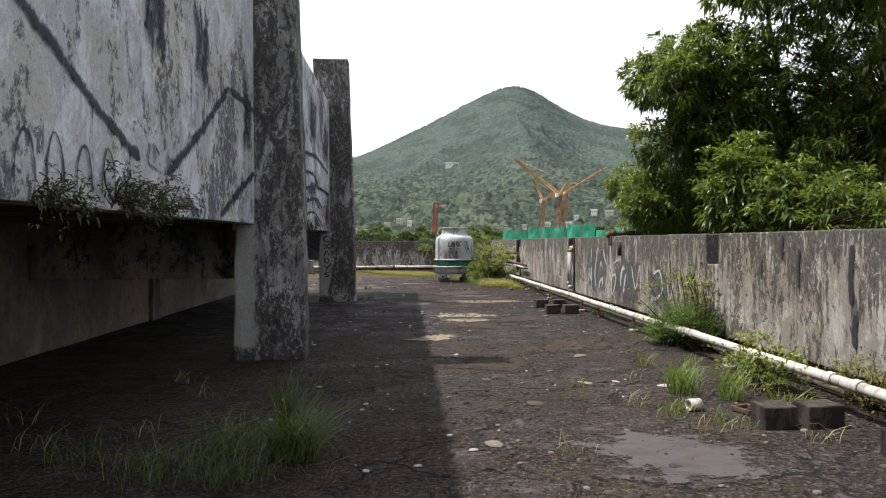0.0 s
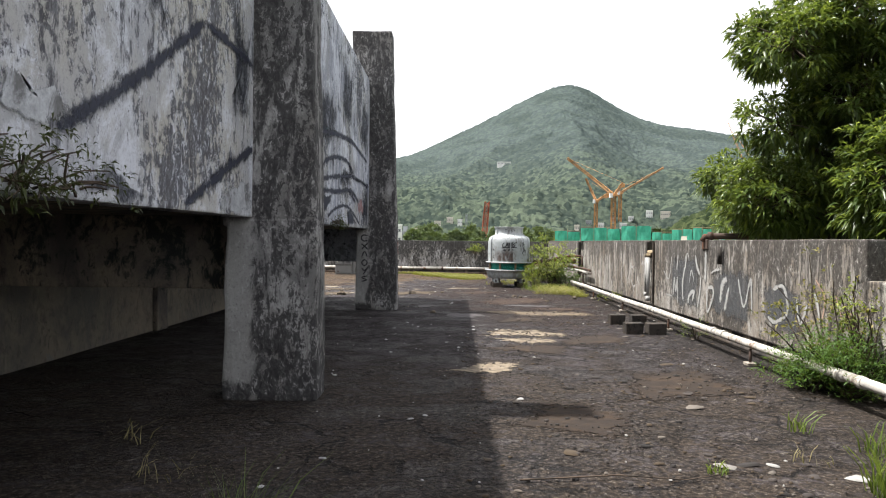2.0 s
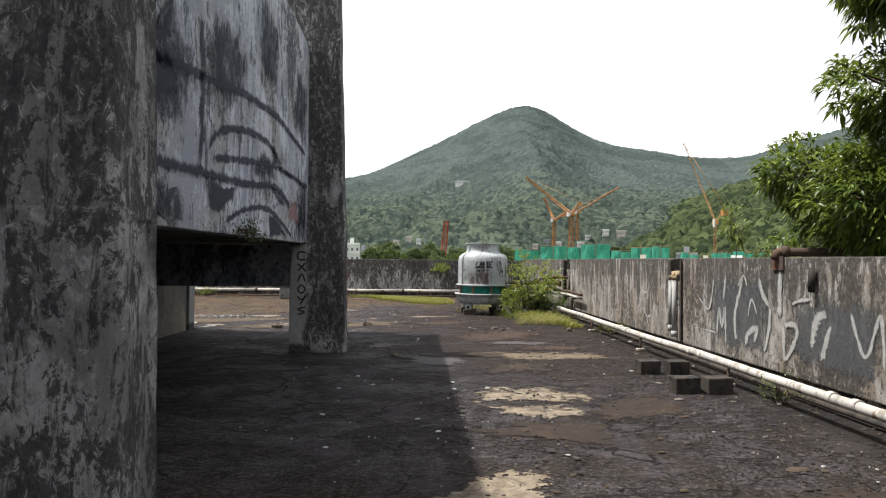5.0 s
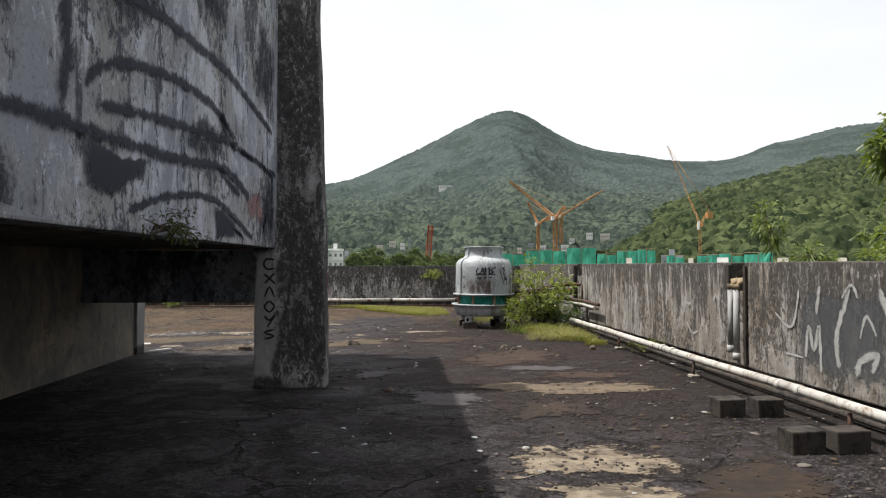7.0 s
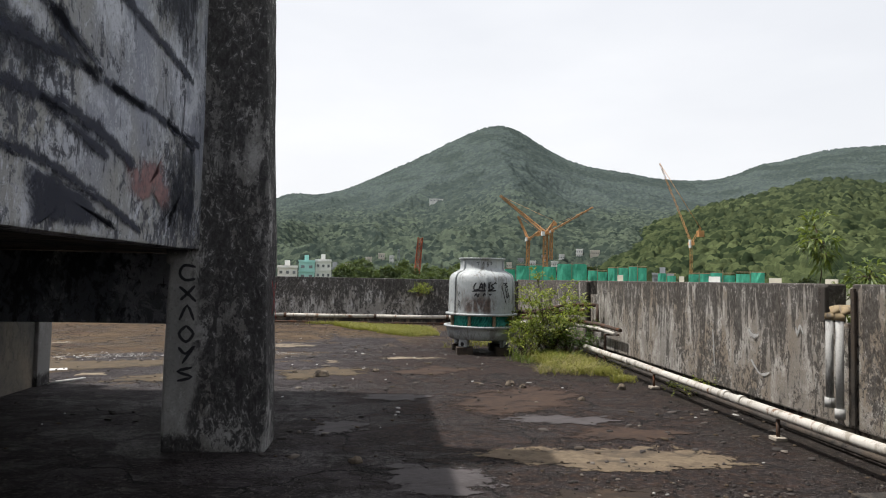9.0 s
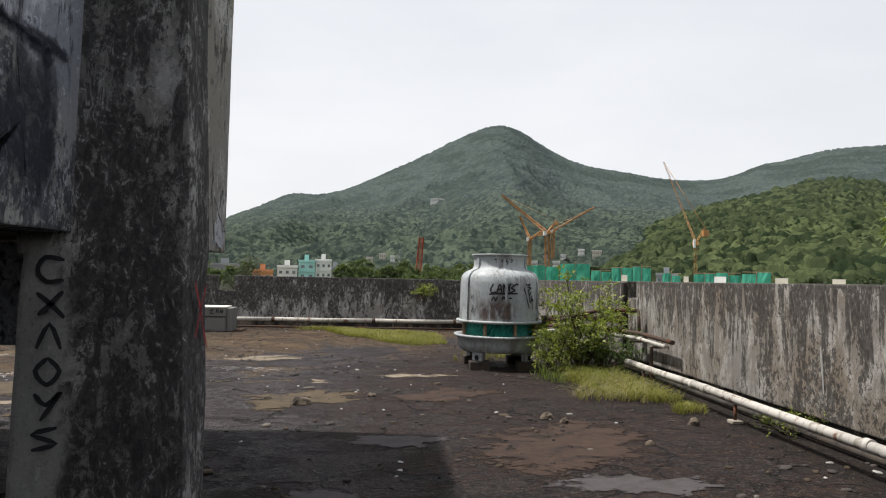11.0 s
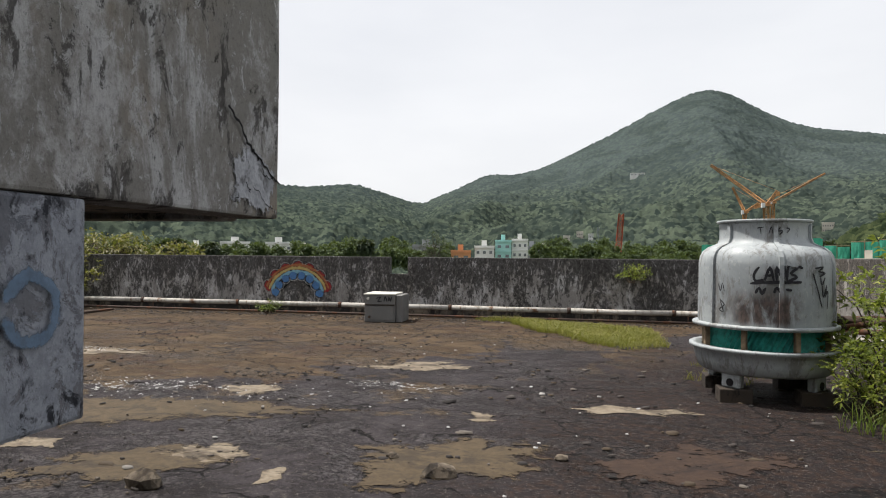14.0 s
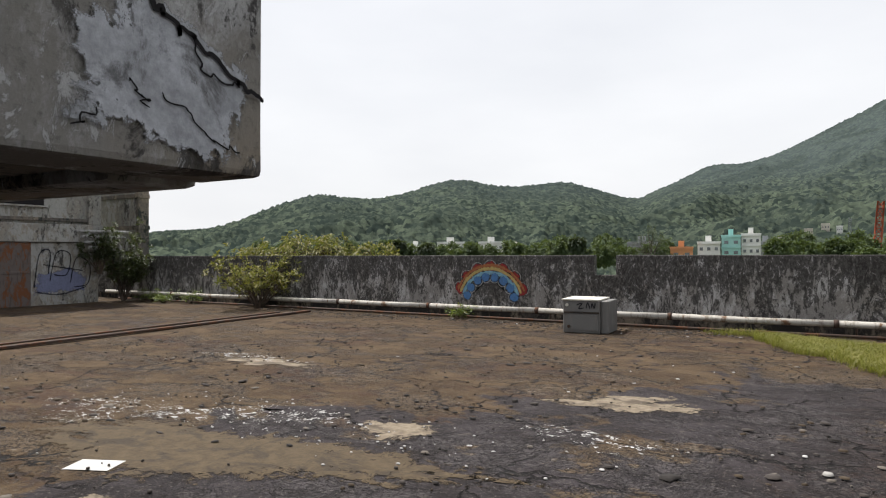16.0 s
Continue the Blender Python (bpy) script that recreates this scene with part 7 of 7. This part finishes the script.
for k in range(4):
    x = 0.0
    zz = 0.92 - 0.17 * k
    part("pipe", tube([(-0.2 + 0.05 * k, -1.5 + 0.1 * k, zz), (-0.1, 0.05 - 0.22 * k, zz), (-0.08, 0.22 - 0.22 * k, zz - 0.03), (-0.08, 0.28 - 0.22 * k, zz - 0.12), (-0.08, 0.28 - 0.22 * k, -0.1)], 0.045, 10), M_PIPE_G, rk)

# ---- the town ----
def at(az, r, z=0.0):
    return Vector((math.sin(radians(az)) * r, 10.0 + math.cos(radians(az)) * r, z))


def up(el, r):
    return 1.46 + math.tan(radians(el)) * r


M_GLASS = plain("dark_windows", (0.13, 0.14, 0.15), 0.25, 0.3, 0.3, 0, 0.5)
HOUSE = {k: plain("render_" + k, c, 0.85, 0.12, 0.25) for k, c in dict(white=(0.60, 0.60, 0.58), cream=(0.48, 0.45, 0.39), grey=(0.25, 0.26, 0.27), teal=(0.30, 0.52, 0.49), orange=(0.50, 0.24, 0.12)).items()}


def block(name, az, r, wide, deep, top, low, colour, floors, bays, label, turn=0.0, roof_bits=True):
    """A far building: walls, roof edge, rows of windows on its front, a stair head on the roof."""
    p = at(az, r)
    b = holder(name, (p.x, p.y, low), label, "building", "houses of the town", "", -az + turn)
    hgt = top - low
    part("wall", box(-wide / 2, wide / 2, 0, deep, 0, hgt), HOUSE[colour], b)
    part("roof_edge", box(-wide / 2 - 0.15, wide / 2 + 0.15, -0.15, deep + 0.15, hgt, hgt + 0.5), HOUSE[colour], b)
    if roof_bits:
        part("stair_head", box(-wide * 0.15, wide * 0.12, deep * 0.3, deep * 0.7, hgt + 0.5, hgt + 2.2), HOUSE[colour], b)
    fh = min(3.0, hgt / max(1, floors))
    bw = wide / bays
    me = None
    for f in range(floors):
        for k in range(bays):
            z = hgt - (f + 1) * fh + fh * 0.3
            x = -wide / 2 + (k + 0.5) * bw
            if me is None:
                wn_ob = part("window", box(-bw * 0.22, bw * 0.22, -0.12, 0.05, 0, fh * 0.30), M_GLASS, b)
                me = wn_ob.data
            else:
                wn_ob = new("window", me)
                wn_ob.parent = b
            wn_ob.location = (x, 0, z)
        part("slab_edge", box(-wide / 2 - 0.1, wide / 2 + 0.1, -0.35, 0, hgt - f * fh - 0.3, hgt - f * fh - 0.05), HOUSE[colour], b)
    return b


for az, r, wd, el, col, fl, bays, lab in (
        (-8.6, 210, 6, 0.75, "white", 2, 3, "white rendered low house beyond the parapet"),
        (-7.0, 214, 5, 1.25, "teal", 2, 2, "pale teal rendered apartment block"),
        (-5.6, 216, 5, 1.35, "white", 2, 3, "white apartment block with roof rooms"),
        (-4.6, 230, 6, 0.75, "grey", 2, 3, "grey rendered apartment block"),
        (-10.6, 205, 6, 0.35, "orange", 1, 2, "low house with an orange wall"),
        (-13.6, 220, 9, 0.8, "grey", 2, 4, "dark grey apartment block"),
        (-26.0, 240, 9, 0.9, "white", 2, 4, "white terrace of houses in trees"),
        (-29.5, 250, 10, 0.9, "white", 2, 5, "white terrace of houses in trees"),
        (-32.5, 255, 7, 0.6, "white", 1, 3, "white low house in trees"),
        (-24.0, 262, 5, 0.5, "cream", 1, 2, "cream rendered low house"),
        (-38.0, 260, 8, 0.4, "cream", 1, 3, "cream low house far in the trees"),
        (23.4, 205, 6, 0.75, "grey", 2, 3, "grey house between green nets"),
        (24.9, 200, 5, 0.0, "cream", 1, 3, "white hut by the building site"),
        (27.4, 160, 9, -0.12, "white", 1, 4, "row of white site huts"),
        (31.8, 175, 10, -0.1, "cream", 1, 4, "row of white site huts"),
        (35.6, 180, 10, -0.1, "cream", 1, 4, "row of pale site huts"),
        (20.0, 165, 5, -0.1, "cream", 1, 3, "white site hut with windows")):
    block("town_house", az, r, wd, 7, up(el, r), -14.0, col, fl, bays, lab)


def slope_range(az, el):
    """How far off the hillside shows at that height."""
    lo, hi = 240.0, float(ridge_far(np.array(az)))
    for _ in range(40):
        mid = (lo + hi) / 2
        a = math.degrees(math.atan2(float(main_height(np.array(az), np.array(mid))) + 4.0 - 1.46, mid))
        lo, hi = (mid, hi) if a < el else (lo, mid)
    return lo


for az, el, wd, fl, bays, col, lab in (
        (4.1, 6.9, 24, 1, 4, "white", "long white villa high on the mountain"), (-1.7, 1.55, 11, 2, 4, "cream", "cream hillside house among dark trees"), (-0.6, 1.9, 11, 3, 3, "cream", "tall cream house on the hillside"),
        (0.3, 1.7, 8, 2, 3, "white", "white hillside house among dark trees"), (11.6, 1.7, 10, 2, 3, "grey", "grey hillside house among dark trees"), (12.6, 1.5, 12, 2, 4, "white", "white hillside house among dark trees"),
        (14.5, 1.5, 12, 2, 4, "white", "white hillside house among dark trees"), (15.1, 2.1, 9, 3, 3, "white", "white hillside house among dark trees"), (16.6, 2.6, 11, 3, 3, "white", "white hillside house among dark trees"),
        (17.9, 2.5, 16, 2, 5, "cream", "row of pale hillside houses"), (10.6, 1.3, 9, 2, 3, "cream", "cream hillside house among dark trees"), (-3.5, 0.9, 9, 2, 3, "cream", "cream house among trees"), (13.6, 2.0, 9, 2, 3, "grey", "grey hillside house among dark trees")):
    rr = slope_range(az, el) - 8
    base = float(main_height(np.array(az), np.array(rr)))
    topz = up(el, rr) + 1.5
    block("hill_house", az, rr, wd * rr * 0.00087, 8, topz, min(base, topz - fl * 3.0) - 2, col, fl, bays, lab, 0, False)


def net_material():
    n = Nodes("green_net")
    a = n.noise(0.5, n.scaled((1, 1, 0.5)), 5, 0.7)
    v = n.noise(2.2, n.scaled((1, 1, 0.12)), 4, 0.7)
    c = n.mix(n.step(a, 0.3, 0.7), (0.024, 0.19, 0.125), (0.065, 0.36, 0.25))
    c = n.mix(n.step(v, 0.5, 0.7, 0.0, 0.5), c, (0.02, 0.08, 0.06))
    return n.done(c, 0.8)


M_NET = net_material()
M_SCAF = plain("scaffold", (0.22, 0.17, 0.11), 0.8, 0.3, 1.0)


def netted(az0, az1, r, el, low_el, label):
    """A house under construction, wrapped in green netting on a scaffold."""
    p = at((az0 + az1) / 2, r)
    wide = math.radians(az1 - az0) * r
    top = up(el, r)
    s = holder("netted_scaffold", (p.x, p.y, -14.0), label, "scaffold", "netted building site", "", -(az0 + az1) / 2)
    panes = max(2, int(wide / 3.2))
    for k in range(panes):
        x0, x1 = -wide / 2 + wide * k / panes, -wide / 2 + wide * (k + 1) / panes
        bm = bmesh.new()
        nx, nz = 5, 5
        hgt = top + 14.0 + random.uniform(-0.5, 0.3)
        vs = [[bm.verts.new((x0 + (x1 - x0) * i / nx, -0.25 * math.sin(math.pi * i / nx) * random.uniform(0.4, 1.2), hgt * (0.6 + 0.4 * j / nz))) for j in range(nz + 1)] for i in range(nx + 1)]
        for i in range(nx):
            for j in range(nz):
                bm.faces.new((vs[i][j], vs[i + 1][j], vs[i + 1][j + 1], vs[i][j + 1]))
        ob = part("net", bm, M_NET, s)
        if k < panes - 1:
            part("pole", box(x1 - 0.06, x1 + 0.06, -0.1, 0.02, 0, hgt + 0.7), M_SCAF, s)
    part("core", box(-wide / 2 + 0.1, wide / 2 - 0.1, 0.3, 6.0, 0, top + 13.6), M_NET, s)
    part("top_rail", box(-wide / 2, wide / 2, -0.05, 0.05, top + 14.1, top + 14.25), M_SCAF, s)


random.seed(41)
for a0, a1, rr, el in ((11.2, 14.6, 190, 1.35), (14.7, 17.2, 186, 1.45), (17.3, 18.9, 184, 0.95), (18.95, 20.6, 176, 1.2), (20.65, 22.1, 176, 1.35), (23.0, 24.4, 170, 0.8), (25.4, 27.0, 172, 0.85), (27.05, 28.9, 172, 0.9), (28.95, 31.0, 168, 1.0), (8.9, 11.1, 196, 1.0)):
    netted(a0, a1, rr, el, 0.0, "unfinished house wrapped in teal-green safety netting")

# ---- cranes ----
M_ORANGE = plain("crane_orange", (0.40, 0.20, 0.075), 0.6, 0.3, 0.4)
M_REDC = plain("crane_red", (0.36, 0.075, 0.035), 0.6, 0.3, 0.4)
M_GREYC = plain("crane_grey", (0.35, 0.39, 0.41), 0.6, 0.2, 0.4)


def lattice(a, b, wide, bays, bar, taper=1.0):
    """A lattice boom: four chords with zigzag bracing on each side."""
    a, b = Vector(a), Vector(b)
    d = (b - a).normalized()
    s = d.cross(Vector((0.0, 1.0, 0.001))).normalized()
    t = d.cross(s)
    bm = bmesh.new()
    ring = []
    for k in range(bays + 1):
        c = a.lerp(b, k / bays)
        h = wide / 2 * (1 + (taper - 1) * k / bays)
        ring.append([c + s * h + t * h, c - s * h + t * h, c - s * h - t * h, c + s * h - t * h])
    for i in range(4):
        add_tube(bm, [ring[0][i], ring[-1][i]], bar, 4)
    for k in range(bays):
        for i in range(4):
            j = (i + 1) % 4
            add_tube(bm, [ring[k][i], ring[k + 1][j]] if k % 2 else [ring[k][j], ring[k + 1][i]], bar * 0.7, 4)
            add_tube(bm, [ring[k][i], ring[k][j]], bar * 0.6, 4)
    return bm


def crane(az, r, top_el, jib, cw, label, wide=2.2, material=None, name="tower_crane", thick=1.4):
    """A luffing crane: mast, slewing platform and cab, jib to (azimuth, height angle), counter jib, ties."""
    m = material or M_ORANGE
    p = at(az, r)
    c = holder(name, (p.x, p.y, -14.0), label, "crane", "cranes of the building site", "", 0)
    inv = Vector((p.x, p.y, -14.0))
    top = Vector((p.x, p.y, up(top_el, r))) - inv
    part("mast", lattice((0, 0, 0), top, wide, 16, 0.16 * thick), m, c)
    part("platform", box(-wide, wide, -wide, wide, top.z - 0.4, top.z + 0.6), m, c)
    part("cab", box(-wide * 1.25, -wide * 0.5, -wide * 1.1, -wide * 0.3, top.z - 1.2, top.z + 1.2), HOUSE["white"], c, "white cab")
    tip = at(jib[0], r, up(jib[1], r)) - inv
    part("jib", lattice(top + Vector((0, 0, 0.5)), tip, wide * 0.62, 14, 0.13 * thick, 0.7), m, c)
    back = at(cw[0], r, up(cw[1], r)) - inv
    part("a_frame", lattice(top, back, wide * 0.6, 5, 0.13 * thick), m, c)
    part("tie", tube([back, tip], 0.07, 4), m, c)
    part("counterweight", box(back.x - 0.8, back.x + 0.8, back.y - 0.8, back.y + 0.8, back.z - 2.6, back.z - 0.8), m, c)


crane(13.7, 380, 4.1, (9.7, 7.4), (14.5, 5.2), "orange luffing tower crane beyond the netting")
crane(12.2, 420, 3.6, (11.3, 5.6), (13.2, 4.3), "orange tower crane standing behind another", 1.7)
crane(14.2, 470, 4.3, (17.7, 6.4), (13.0, 4.2), "faded orange tower crane with a long jib", 1.7)
crane(25.6, 207, 3.3, (23.1, 10.0), (26.3, 4.6), "orange luffing tower crane with a steep jib", 0.7, None, "tower_crane", 0.2)
rt = holder("red_crane_mast", (*at(2.5, 255)[:2], -14.0), "red lattice crane boom rising behind the parapet", "crane")
top = at(2.75, 255, up(3.6, 255)) - Vector((*at(2.5, 255)[:2], -14.0))
part("mast", lattice((-0.6, 0, 8.0), top, 2.2, 11, 0.20, 0.75), M_REDC, rt)
part("base", box(-2.0, 1.0, -1.2, 1.2, 0.0, 8.0), M_REDC, rt)
gm = holder("grey_lattice_mast", (*at(0.65, 270)[:2], -14.0), "pale grey lattice mast among trees", "mast")
part("mast", lattice((0, 0, 0), (1.2, 0, up(2.5, 270) + 14.0), 1.3, 14, 0.12, 0.5), M_GREYC, gm)

# ---- trees of the valley: rounded crowns of many clumps, in rows before the town ----
def grove(name, spots, material, label):
    """Uneven crowns made of leaf clumps. spots: centre azimuth, distance, top angle, half width in metres."""
    cl, out, size = [], [], []
    for az, r, el, wd in spots:
        c = at(az, r, up(el, r) - wd * 0.9)
        n = 90
        for _ in range(n):
            d = Vector((random.gauss(0, 1), random.gauss(0, 1), random.gauss(0, 1))).normalized()
            rad = random.uniform(0.55, 1.0) * (0.8 + 0.4 * noise.noise(d * 2 + c * 0.1))
            cl.append(c + Vector((d.x * wd, d.y * wd, d.z * wd * 0.95)) * rad)
            out.append(d)
    ob = holder(name, (0, 0, 0), label, "trees", "", "stuff")
    leaves("crown", ob, cl, 16, 0.95, 0.55, 0.8, material, out, 0.1, 0.3)
    return ob


random.seed(51)
M_GROVE = leafy("grove_leaves", (0.024, 0.045, 0.016), (0.075, 0.11, 0.034), 0.7, 0.2)
M_GROVE_D = leafy("grove_dark", (0.014, 0.026, 0.014), (0.032, 0.05, 0.022), 0.7, 0.15)
row = []
for k in range(64):
    az = -46 + k * 1.02 + random.uniform(-0.4, 0.4)
    if az < -11 or -4.3 < az < 9.0:
        row.append((az, random.uniform(190, 235), random.uniform(0.35, 1.15), random.uniform(2.6, 4.2)))
for az, el in ((-3.0, 1.5), (-2.1, 1.7), (1.3, 1.5), (1.9, 1.2), (3.6, 1.3), (4.6, 1.0), (6.0, 1.4), (7.5, 1.5), (8.6, 1.2), (-12.0, 1.2), (-15.5, 1.3), (-16.6, 1.6), (-20, 1.5), (-21.3, 1.2)):
    row.append((az, random.uniform(236, 250), el, 4.2))
grove("valley_trees", row, M_GROVE, "broadleaf trees of the valley before the hills")
grove("valley_trees", [(a, 205, e, w) for a, e, w in ((20.4, 1.0, 1.6), (19.3, 0.9, 1.4), (34.0, 0.6, 3.0), (37.5, 0.8, 3.5), (41.0, 0.8, 4.0), (17.6, 1.2, 1.5))], M_GROVE_D, "dark trees among the building site")
grove("valley_trees", [(a, 150, e, w) for a, e, w in ((-33.4, 0.9, 1.0), (-34.3, 0.7, 1.0), (-18.6, 1.1, 1.2), (-31.0, 0.7, 1.3))], M_GROVE_D, "dark narrow trees in the town")
